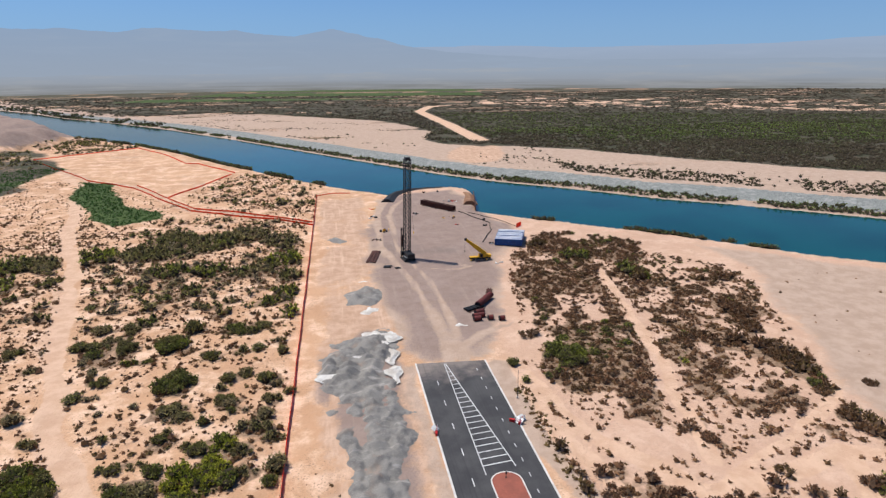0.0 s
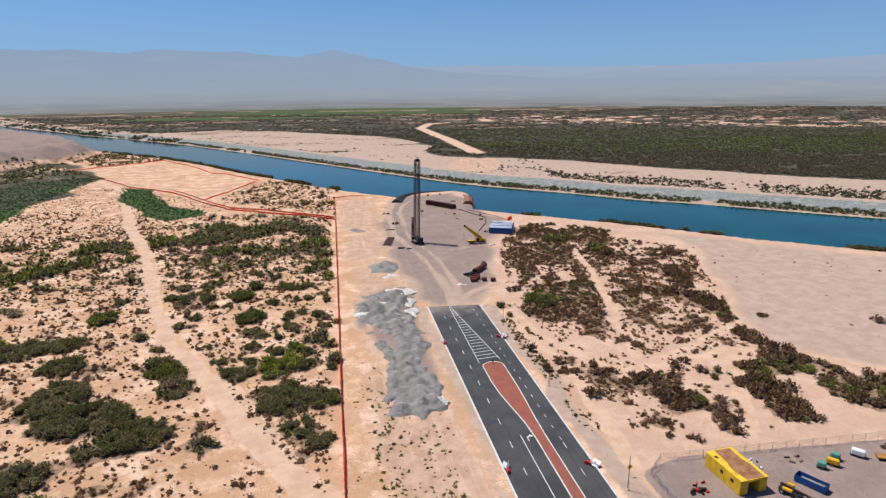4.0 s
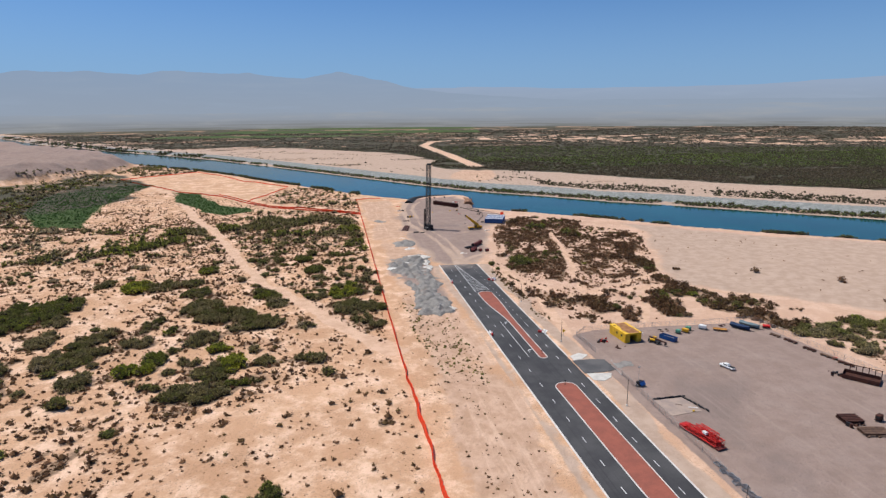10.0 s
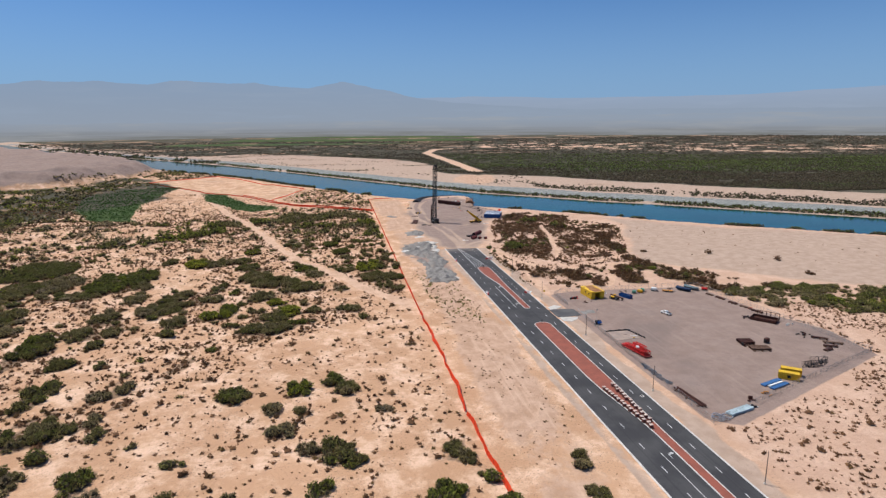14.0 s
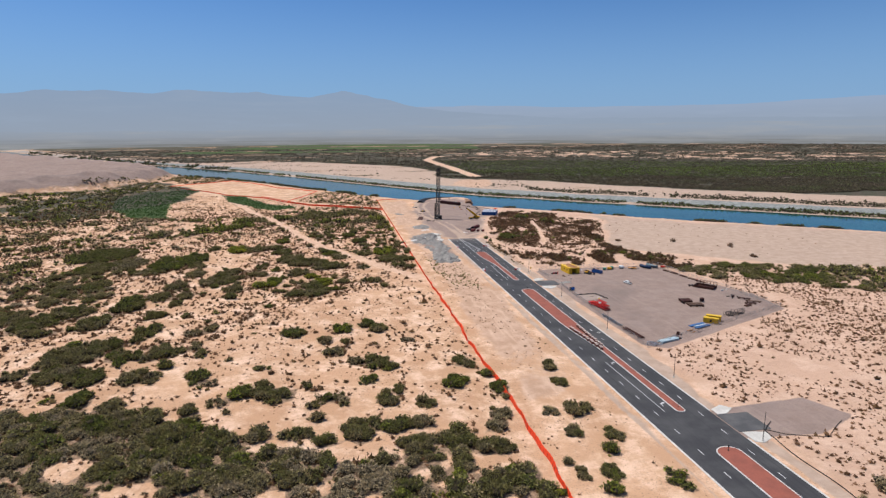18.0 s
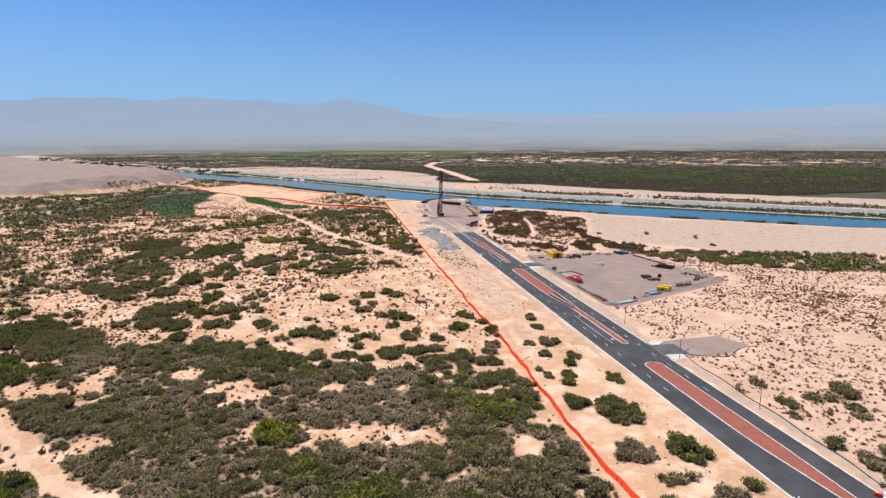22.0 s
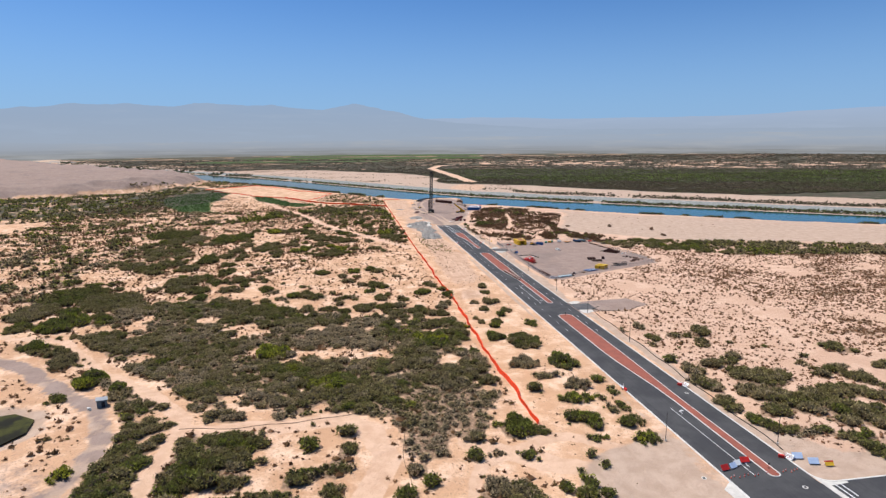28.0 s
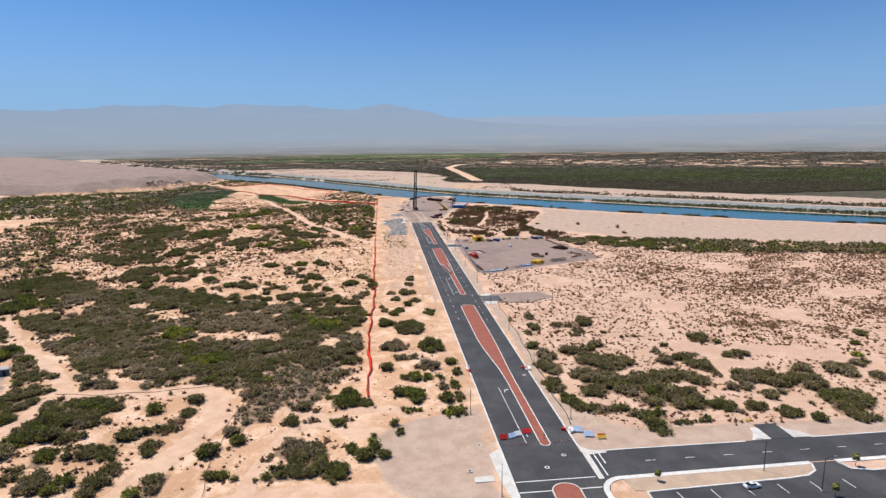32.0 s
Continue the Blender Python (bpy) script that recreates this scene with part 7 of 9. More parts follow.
# ---- construction site at the river ----
def lattice_column(length, w, bays, chord=0.11, lace=0.055):
    """A square lattice column along +z: chords and lacing as separate meshes."""
    h = w / 2
    ch, lc = bmesh.new(), bmesh.new()
    cs = [(-h, -h), (h, -h), (h, h), (-h, h)]
    for x, y in cs:
        add_tube(ch, (x, y, 0), (x, y, length), chord, 6)
    for k in range(bays):
        z0, z1 = length * k / bays, length * (k + 1) / bays
        for i in range(4):
            a, b = cs[i], cs[(i + 1) % 4]
            add_tube(lc, (*a, z0), (*b, z1), lace, 4)
            add_tube(lc, (*b, z0), (*a, z1), lace, 4)
            add_tube(lc, (*a, z1), (*b, z1), lace, 4)
    return ch, lc


def crawler_crane(x, y, rz):
    root = empty("crawler_crane", pose(x, y, 0, 0, 0, rz), "dark crawler crane with a tall lattice boom", "crane")
    for sx in (-2.6, 2.6):
        bm = bmesh.new()
        add_box(bm, (sx, 0, 0.65), (1.0, 7.6, 1.1), 0, 0.3)
        t = part("track", bm, M_RUBBER, root)
        for k in range(6):
            part("roller", tube((sx - 0.56, -2.9 + 1.16 * k, 0.55), (sx + 0.56, -2.9 + 1.16 * k, 0.55), 0.38, 10), M_DARK, t)
    part("carbody", box((0, 0, 1.2), (4.4, 3.4, 0.8), 0, 0.1), M_DARK, root)
    part("slew_ring", tube((0, 0, 1.55), (0, 0, 1.95), 1.5, 18), M_DARK, root)
    h = part("house", box((0, -1.4, 3.2), (3.4, 6.4, 2.4), 0, 0.15), M_DARK, root)
    part("engine_grille", box((1.72, -2.6, 3.3), (0.06, 2.6, 1.5)), M_GREYSTEEL, h)
    part("walkway", box((-2.1, -1.2, 2.2), (0.7, 5.6, 0.12)), M_GREYSTEEL, h)
    c = part("cab", box((-2.4, 2.4, 3.3), (1.3, 2.0, 2.2), 0, 0.15), M_DARK, root)
    part("window", box((-2.4, 3.32, 3.6), (1.05, 0.2, 1.2), 0, 0.02), M_GLASS, c)
    part("counterweight", box((0, -5.3, 3.2), (3.8, 1.6, 2.8), 0, 0.2), M_DARK, root)
    lean = pose(0.2, 2.0, 2.2, -1.5, 2.2, 0)
    ch, lc = lattice_column(51, 3.0, 22, 0.2, 0.1)
    for bm in (ch, lc):
        bmesh.ops.transform(bm, matrix=lean, verts=bm.verts)
    boom = part("boom", ch, M_DARK, root)
    part("lacing", lc, M_DARK, boom)
    part("boom_head", (lambda b: (bmesh.ops.transform(b, matrix=lean, verts=b.verts), b)[1])(box((0, 0, 51.2), (2.6, 2.6, 1.6), 0, 0.2)), M_DARK, boom)
    # short pile lead hung at the boom's foot
    ch, lc = lattice_column(16, 1.2, 10, 0.12, 0.06)
    lead = pose(-1.7, 4.2, 0.6, -0.6, 1.6, 0)
    for bm in (ch, lc):
        bmesh.ops.transform(bm, matrix=lead, verts=bm.verts)
    ld = part("pile_lead", ch, M_DARK, root)
    part("lacing", lc, M_DARK, ld)
    part("hammer", (lambda b: (bmesh.ops.transform(b, matrix=lead, verts=b.verts), b)[1])(box((0, 0.2, 9), (1.3, 1.3, 6), 0, 0.2)), M_RUST, ld, "rusty pile hammer")
    part("mast", (lambda b: (add_tube(b, (0.9, -2.2, 4.2), (0.2, -4.6, 10.5), 0.13, 6), add_tube(b, (-0.9, -2.2, 4.2), (-0.2, -4.6, 10.5), 0.13, 6), b)[2])(bmesh.new()), M_DARK, root)
    tip = lean @ Vector((0, 0, 50.5))
    part("pendant", (lambda b: (add_tube(b, (0.2, -4.6, 10.5), tip + Vector((0.5, -0.6, 0)), 0.035, 4), add_tube(b, (-0.2, -4.6, 10.5), tip + Vector((-0.5, -0.6, 0)), 0.035, 4), b)[2])(bmesh.new()), M_DARK, root)
    hk = part("hoist_rope", tube(tip + Vector((0.9, 1.1, 0)), (5.0, 4.0, 14), 0.04, 4), M_DARK, root)
    part("hook_block", box((5.0, 4.0, 13.4), (0.5, 0.4, 1.2), 0, 0.1), M_YELLOW, hk)
    return root


crawler_crane(36.0, 297.5, 12)


def wheel(bm_name, c, r, w, parent, axis="x"):
    a = Vector(c)
    o = Vector((w / 2, 0, 0)) if axis == "x" else Vector((0, w / 2, 0))
    t = part("wheel", tube(a - o, a + o, r, 14), M_RUBBER, parent)
    part("rim", tube(a - o * 1.05, a + o * 1.05, r * 0.5, 10), M_GREYSTEEL, t)


def mobile_crane(x, y, rz):
    root = empty("mobile_crane", pose(x, y, 0, 0, 0, rz), "yellow mobile crane with its telescopic boom raised", "crane")
    part("chassis", box((0, 0, 1.2), (11.5, 2.6, 0.9), 0, 0.1), M_DARK, root)
    for sx in (-4.2, -2.6, 2.4, 4.0):
        for sy in (-1.25, 1.25):
            wheel("wheel", (sx, sy, 0.72), 0.72, 0.5, root, "y")
    c = part("cab", box((5.0, 0, 2.3), (1.8, 2.5, 1.5), 0, 0.2), M_YELLOW, root)
    part("windscreen", box((5.86, 0, 2.5), (0.12, 2.1, 0.8), 0, 0.02), M_GLASS, c)
    part("deck", box((-1.2, 0, 1.8), (8.6, 2.5, 0.35), 0, 0.05), M_YELLOW, root)
    t = part("turret", box((1.4, 0, 2.7), (4.2, 2.5, 1.6), 0, 0.15), M_YELLOW, root)
    part("operator_cab", box((0.6, -1.5, 2.8), (1.5, 0.8, 1.6), 0, 0.12), M_DARK, t)
    part("counterweight", box((3.8, 0, 2.6), (1.2, 2.6, 1.5), 0, 0.12), M_YELLOW, t)
    for k, (r, a, b) in enumerate(((1.05, 0.0, 7.5), (0.85, 7.0, 10.5), (0.7, 10.0, 13.0))):
        bm = box(((a + b) / 2, 0, 0), (b - a, r * 1.7, r * 2), 0, 0.06)
        bmesh.ops.transform(bm, matrix=Matrix.Translation((2.8, 0, 3.4)) @ Matrix.Rotation(radians(180), 4, "Z") @ Matrix.Rotation(radians(-38), 4, "Y"), verts=bm.verts)
        part("boom_section", bm, M_YELLOW, root)
    e = Vector((2.8, 0, 3.4)) + Vector((-13.4 * math.cos(radians(38)), 0, 13.4 * math.sin(radians(38))))
    part("boom_head", box(e, (1.2, 1.1, 1.3), 0, 0.1), M_DARK, root)
    part("lift_ram", tube((0.2, 0, 2.8), Vector((2.8, 0, 3.4)) + Vector((-6 * math.cos(radians(38)), 0, 6 * math.sin(radians(38)) - 0.5)), 0.2, 8), M_GREYSTEEL, root)
    r = part("hoist_rope", tube(e + Vector((-0.4, 0, -0.4)), e + Vector((-0.4, 0, -6)), 0.04, 4), M_DARK, root)
    part("hook_block", box(e + Vector((-0.4, 0, -6.4)), (0.4, 0.4, 0.9), 0, 0.08), M_DARK, r)
    for sx in (-5.2, 3.2):
        part("outrigger", box((sx, 0, 0.9), (0.5, 5.6, 0.35)), M_YELLOW, root)
        for sy in (-2.7, 2.7):
            part("outrigger_jack", tube((sx, sy, 0), (sx, sy, 0.9), 0.12, 8), M_GREYSTEEL, root)
    return root


mobile_crane(73.5, 289, -3)


def form_stack(x, y, rz):
    """Long blue steel forms side by side on sleepers, tops paler."""
    root = empty("form_stack", pose(x, y, 0, 0, 0, rz), "stack of long blue steel forms with pale tops", "stacked forms")
    for k in range(8):
        f = part("form", box((0, 1.5 + 2.9 * k, 2.15), (15.6, 2.5, 3.7 - 0.15 * (k % 3)), 0, 0.08), M_BLUE, root)
        part("top_sheet", box((0, 1.5 + 2.9 * k, 4.06 - 0.075 * (k % 3)), (15.2, 1.25, 0.1)), M_WHITE, f, "pale weathered top flange")
        for sx in (-6, -3, 0, 3, 6):
            part("rib", box((sx, 1.5 + 2.9 * k, 2.15), (0.25, 2.62, 3.5)), M_BLUE, f)
    for sx in (-5.5, 0, 5.5):
        part("sleeper", box((sx, 11.6, 0.15), (0.4, 23.5, 0.3)), M_TIMBER, root)
    return root


form_stack(95.5, 310.5, -22)


def girder_stack(x, y, rz, length, n, gap, tall, mat, label):
    root = empty("steel_girders", pose(x, y, 0, 0, 0, rz), label, "steel girders")
    for k in range(n):
        bm = bmesh.new()
        oy = (k - (n - 1) / 2) * gap
        add_box(bm, (0, oy, 0.5 + tall / 2), (length, 0.06, tall))
        add_box(bm, (0, oy, 0.5), (length, 0.7, 0.08))
        add_box(bm, (0, oy, 0.5 + tall), (length, 0.7, 0.08))
        m = int(length / 1.5)
        for j in range(m):
            add_box(bm, (-length / 2 + (j + 0.5) * length / m, oy, 0.5 + tall / 2), (0.05, 0.6, tall - 0.1))
        part("girder", bm, mat, root)
    for f in (-0.4, 0.0, 0.4):
        part("bearer", box((f * length, 0, 0.23), (0.6, gap * n + 0.8, 0.46), 0, 0.03), M_TIMBER, root)
    return root


girder_stack(73.5, 417, -56, 34, 3, 1.6, 3.4, M_RUST, "long rusty plate girders on timber bearers")


def steel_pipe(x, y, rz, length, r, mat, label, z=0.0):
    root = empty("steel_pipe", pose(x, y, z, 0, 0, rz), label, "steel pipe", "red pipes on the pad")
    bm = bmesh.new()
    n = 20
    vs = []
    for ex in (-length / 2, length / 2):
        for rr in (r, r * 0.93):
            vs.append([bm.verts.new((ex, rr * math.cos(2 * math.pi * k / n), r + rr * math.sin(2 * math.pi * k / n))) for k in range(n)])
    for a, b in ((0, 2), (1, 3), (0, 1), (2, 3)):
        for k in range(n):
            bm.faces.new((vs[a][k], vs[a][(k + 1) % n], vs[b][(k + 1) % n], vs[b][k]))
    bmesh.ops.recalc_face_normals(bm, faces=bm.faces)
    part("shell", bm, mat, root)
    for ex in (-length * 0.46, length * 0.46):
        part("end_ring", tube((ex - 0.1, 0, r), (ex + 0.1, 0, r), r * 1.04, 20), M_DARK, root)
    for ex in (-length * 0.3, length * 0.3):
        part("chock", box((ex, 0, 0.12), (0.3, r * 1.6, 0.24)), M_TIMBER, root)
    return root


steel_pipe(60.5, 229.5, 52, 14, 1.45, M_RUSTRED, "large red-oxide steel pipe lying on gravel")
for x, y, rz, l in ((54.3, 214.5, 10, 5.0), (58.5, 211.5, 5, 2.2), (62.8, 210, 5, 2.2), (55.5, 218, 20, 4.2), (53.0, 211.5, 8, 3.2)):
    steel_pipe(x, y, rz, l, 1.0, M_RUSTRED, "short red-oxide pipe section lying on gravel")
girder_stack(54.5, 223.5, 25, 9, 3, 1.2, 0.6, M_DARK, "short dark steel sections on bearers")
girder_stack(66, 242, 70, 5, 2, 1.0, 0.4, M_RUST, "rusty steel offcuts on the pad edge")


def plate_pile(x, y, rz, w, l, n, mat, label):
    root = empty("steel_plates", pose(x, y, 0, 0, 0, rz), label, "steel plates")
    for k in range(n):
        part("plate", box(((k - (n - 1) / 2) * (w + 0.25), 0.4 * math.sin(k * 2.3), 0.3 + 0.05 * (k % 2)), (w, l - 0.6 * (k % 2), 0.34), 1.5 * math.sin(k), 0.04), mat, root)
    for f in (-0.35, 0.35):
        part("bearer", box((0, f * l, 0.07), (n * (w + 0.25), 0.3, 0.14)), M_TIMBER, root)
    return root


plate_pile(18.3, 306, -14, 1.5, 21, 3, M_RUST, "long rusty sheet piles laid side by side")
plate_pile(24, 287, 80, 0.9, 4, 3, M_DARK, "dark steel pieces beside the crane")
plate_pile(29, 284, 100, 0.7, 3, 2, M_DARK, "dark steel pieces beside the crane")


def debris(x, y, r, n, mats, label, category, tall=0.5, seed=1):
    """A loose heap of odd pieces, each a part."""
    q = random.Random(seed)
    root = empty("scrap_heap", pose(x, y, 0), label, category)
    for k in range(n):
        a, d = q.uniform(0, 6.28), r * math.sqrt(q.random())
        s = (q.uniform(0.4, 1.9), q.uniform(0.2, 0.8), q.uniform(0.2, tall))
        part("scrap_piece", box((d * math.cos(a), d * math.sin(a), s[2] / 2), s, q.uniform(0, 180), 0.04), mats[k % len(mats)], root)
    return root


debris(29, 359, 3.0, 9, (M_RUST, M_YELLOW, M_DARK), "heap of rusty and yellow plant parts", "scrap", 1.6, 3)
debris(22, 340, 4.0, 10, (M_DARK, M_RUST), "dark scrap strewn on the gravel", "scrap", 0.5, 4)
debris(24, 396, 3.2, 7, (M_WHITE, M_DARK), "white drums and dark parts on sand", "supplies", 1.0, 5)
debris(26, 424, 2.6, 6, (M_YELLOW, M_ORANGE), "small orange fittings on sand", "supplies", 0.6, 6)
debris(56, 402, 3.0, 7, (M_DARK, M_GREYSTEEL), "dark pumps and drums on the pad", "supplies", 1.4, 7)
debris(76, 385, 5.0, 9, (M_DARK, M_RUST, M_YELLOW), "hoses, drums and yellow fittings on the pad", "supplies", 0.9, 8)
debris(78, 366, 1.6, 4, (M_RUST, M_REDP), "small rusty fittings on the pad", "supplies", 0.6, 9)
debris(88, 318, 2.0, 5, (M_DARK, M_GREYSTEEL), "dark compressor parts by the crane", "supplies", 1.4, 10)
debris(82, 281, 2.2, 6, (M_WHITE, M_CONCRETE), "white sacks beside the crane", "supplies", 0.6, 11)
debris(94, 358, 1.6, 4, (M_DARK,), "dark drums on the pad edge", "supplies", 1.3, 12)
debris(97, 374, 1.8, 4, (M_DARK,), "dark drums on the pad edge", "supplies", 1.3, 13)
for x, y in ((72, 476), (84, 478)):
    debris(x, y, 1.4, 4, (M_DARK, M_RUST), "dark crates at the river end of the jetty", "supplies", 1.6, int(x))
debris(88, 440, 6, 10, (M_REDP, M_WHITE, M_GREYSTEEL), "red and white gear on the jetty", "supplies", 0.8, 15)

cable("hose", [(86, 402), (92, 386), (99, 366), (96, 348), (89, 335), (84, 322)], 0.25, M_RUBBER, "thick black hose across the pad", "hose")
cable("hose", [(92, 398), (106, 376), (114, 352)], 0.18, M_RUBBER, "thick black hose along the river bank", "hose")

# jetty edges
def berm(pts, w0, w1, h0, h1, mat, name, label, category):
    bm = bmesh.new()
    rows = []
    for i, p in enumerate(pts):
        f = i / (len(pts) - 1)
        w, h = w0 + (w1 - w0) * f, h0 + (h1 - h0) * f
        a, b = Vector(pts[max(0, i - 1)]), Vector(pts[min(len(pts) - 1, i + 1)])
        t = (b - a).normalized()
        o = Vector((t.y, -t.x))
        j = 0.15 * math.sin(i * 1.7)
        p = Vector(p)
        rows.append([bm.verts.new((*(p + o * k * w), z)) for k, z in ((-0.9, -3.2), (-0.5, -0.6 + j), (-0.22, h * 0.9 + j), (0.2, h + j), (0.5, h * 0.3), (0.7, -0.1))])
    for a, b in zip(rows, rows[1:]):
        for k in range(5):
            bm.faces.new((a[k], a[k + 1], b[k + 1], b[k]))
    bm.faces.new(rows[0]); bm.faces.new(rows[-1][::-1])
    bmesh.ops.recalc_face_normals(bm, faces=bm.faces)
    return tagged(new(name, bm_mesh(name, bm, mat)), label, category)


def smooth_line(pts, n=6):
    out = []
    for i in range(len(pts) - 1):
        p = [Vector(pts[max(0, min(len(pts) - 1, i + k))]) for k in (-1, 0, 1, 2)]
        for j in range(n):
            t = j / n
            out.append(tuple(0.5 * ((2 * p[1]) + (p[2] - p[0]) * t + (2 * p[0] - 5 * p[1] + 4 * p[2] - p[3]) * t * t + (3 * p[1] - p[0] - 3 * p[2] + p[3]) * t ** 3)))
    out.append(tuple(pts[-1]))
    return out


berm(smooth_line([(99, 424), (102, 440), (106, 458), (106, 472)]), 10, 4.0, 3.0, 0.5, M_BROWNDIRT, "earth_bank", "brown earth bank at the end of the jetty", "earth bank")
berm(smooth_line([(38, 446), (46, 471), (58, 487), (74, 495), (92, 497)]), 9, 2.5, 2.4, 0.5, M_FABRIC, "earth_bund", "earth bund wrapped in black fabric at the water", "bund")
wall_root = empty("sheet_pile_wall", pose(101.2, 413, -2.0, 0, 0, 78), "brown steel sheet pile wall of the jetty", "sheet pile wall")
for k in range(31):
    x = 1.8 * k
    part("sheet_pile", (lambda b, o: (add_box(b, (x + 0.45, o, -0.6), (0.9, 0.08, 7.4)), add_box(b, (x + 0.9, o * 0, -0.6), (0.08, 0.5, 7.4)), add_box(b, (x + 1.35, -o, -0.6), (0.9, 0.08, 7.4)), b)[3])(bmesh.new(), 0.22), M_BROWNDIRT, wall_root)
part("capping_beam", box((27.9, 0, 3.15), (55.8, 0.7, 0.3), 0, 0.03), M_RUST, wall_root)


# ---- stockpiles ----
def heap(name, outline, lumps, tall, mat, label, seed, step=0.8, ragged=3.0):
    xs, ys = [p[0] for p in outline], [p[1] for p in outline]
    X, Y = np.meshgrid(np.arange(min(xs) - 4, max(xs) + 4, step), np.arange(min(ys) - 4, max(ys) + 4, step))
    d = inside(outline, X + ragged * (fbm(X, Y, 7, seed) - 0.5) * 2, Y + ragged * (fbm(X, Y, 7, seed + 5) - 0.5) * 2)
    q = random.Random(seed)
    Z = np.zeros_like(X)
    cols_ = max(1, int((max(xs) - min(xs)) / 6))
    for k in range(lumps):
        i = (min(xs) + (k % cols_ + q.uniform(0.2, 0.8)) * (max(xs) - min(xs)) / cols_, min(ys) + (k + q.random()) * (max(ys) - min(ys)) / lumps)
        r = q.uniform(2.6, 4.4)
        h = np.clip(1 - np.hypot((X - i[0]) / (1.15 * r), (Y - i[1]) / r), 0, 1) ** 0.8 * tall * q.uniform(0.55, 1.15)
        Z = np.maximum(Z, h)
    Z = (Z + 0.1 * tall + 0.35 * tall * fbm(X, Y, 9, seed + 9) + 1.5 * (fbm(X, Y, 3.2, seed + 11, 5) - 0.5) + 0.6 * (fbm(X, Y, 1.1, seed + 13, 3) - 0.5)) * np.clip(d / 5, 0, 1) + np.clip(d, -0.5, 0.05)
    ny_, nx_ = X.shape
    I = np.arange(nx_ * ny_).reshape(ny_, nx_)
    F = np.stack([I[:-1, :-1], I[:-1, 1:], I[1:, 1:], I[1:, :-1]], -1).reshape(-1, 4)
    keep = (d.ravel()[F] > -1.2).any(1)
    F = F[keep]
    used_v, inv = np.unique(F, return_inverse=True)
    V = np.stack([X, Y, Z], -1).reshape(-1, 3)[used_v]
    return tagged(new(name, mesh_np(name, V, inv.reshape(-1, 4), mat, True)), label, "stockpile")


heap("gravel_mound", [(-4, 201), (8, 206), (18, 209), (17, 190), (15, 170), (13, 159), (16, 147), (15, 119), (13, 111), (17, 95), (14, 87), (-2, 91), (-2, 100), (1, 119), (-4, 141), (-4, 162), (-11, 177)], 110, 2.3, M_GRAVELPILE, "long lumpy windrow of crushed grey rock with lime", 5, 0.5, 7.5)
heap("gravel_mound", [(12, 263), (1, 249), (3, 238), (12, 236), (19, 246), (18, 256)], 9, 2.4, M_GRAVELPILE, "heap of crushed grey rock", 15)
heap("gravel_mound", [(60.5, 19.5), (66, 20.5), (69, 18.5), (67, 14.5), (61, 14.3)], 8, 0.22, M_GRAVELPILE, "grey crushed rock spread inside the yard gate", 17, 0.5)
heap("gravel_mound", [(-8, 346), (-1, 352), (5, 341), (-1, 334)], 3, 1.0, M_GRAVELPILE, "low heap of grey rock", 18)
for i, (ox, oy, rx, ry) in enumerate(((12, 232, 4.5, 3.2), (14, 203, 4.0, 5.0), (15.5, 188, 1.6, 7), (14.5, 173, 1.8, 5), (-4, 176, 6.5, 2.6), (5, 189, 5, 1.2), (13.5, 96, 1.6, 2.4), (46.5, 208, 3.4, 2.2), (10, 266, 2.2, 1.0))):
    pts = [(ox + rx * (0.8 + 0.35 * math.sin(a * 2.3 + i)) * math.cos(a), oy + ry * (0.8 + 0.35 * math.cos(a * 3.1 + i)) * math.sin(a)) for a in [k * 0.45 for k in range(14)]]
    h = heap("lime_mound", pts, 3, 0.7, M_LIME, "spilled white lime powder on the ground", 60 + i, 0.35, 4.6)
    h.location.z = 1.0 if i in (1, 2, 3, 4, 5, 6) else 0.04


# ---- the fenced yard ----
def container(x, y, rz, l, w, h, mat, label, category="container", group="", open_end=False):
    root = empty("shipping_container", pose(x, y, 0, 0, 0, rz), label, category, group)
    bm = bmesh.new()
    n = int(l / 0.28)
    for sy in (-w / 2, w / 2):
        for k in range(n):
            add_box(bm, (-l / 2 + (k + 0.5) * l / n, sy, h / 2 + 0.08), (l / n * 0.55, 0.1, h - 0.3))
    add_box(bm, (0, 0, h / 2 + 0.08), (l - 0.1, w - 0.04, h - 0.16))
    part("body", bm, mat, root)
    part("roof", box((0, 0, h + 0.03), (l, w, 0.1), 0, 0.02), mat, root)
    for sx in (-l / 2, l / 2):
        for sy in (-w / 2, w / 2):
            part("corner_post", box((sx, sy, h / 2 + 0.04), (0.16, 0.16, h + 0.08)), mat, root)
    for sy in (-w / 4, w / 4):
        d = part("door", box((l / 2 + 0.04, sy, h / 2 + 0.08), (0.08, w / 2 - 0.1, h - 0.25), 0, 0.01), M_DARK if open_end else mat, root)
        part("lock_bar", tube((l / 2 + 0.11, sy, 0.2), (l / 2 + 0.11, sy, h - 0.1), 0.03, 5), M_GREYSTEEL, d)
    for sx in (-l / 2 + 0.4, l / 2 - 0.4):
        part("skid", box((sx, 0, 0.04), (0.3, w, 0.1)), M_DARK, root)
    part("marking", box((0, -w / 2 - 0.07, h * 0.5), (1.1, 0.03, 1.1), 0, 0.01), M_DARK, root, "dark square marking")
    return root


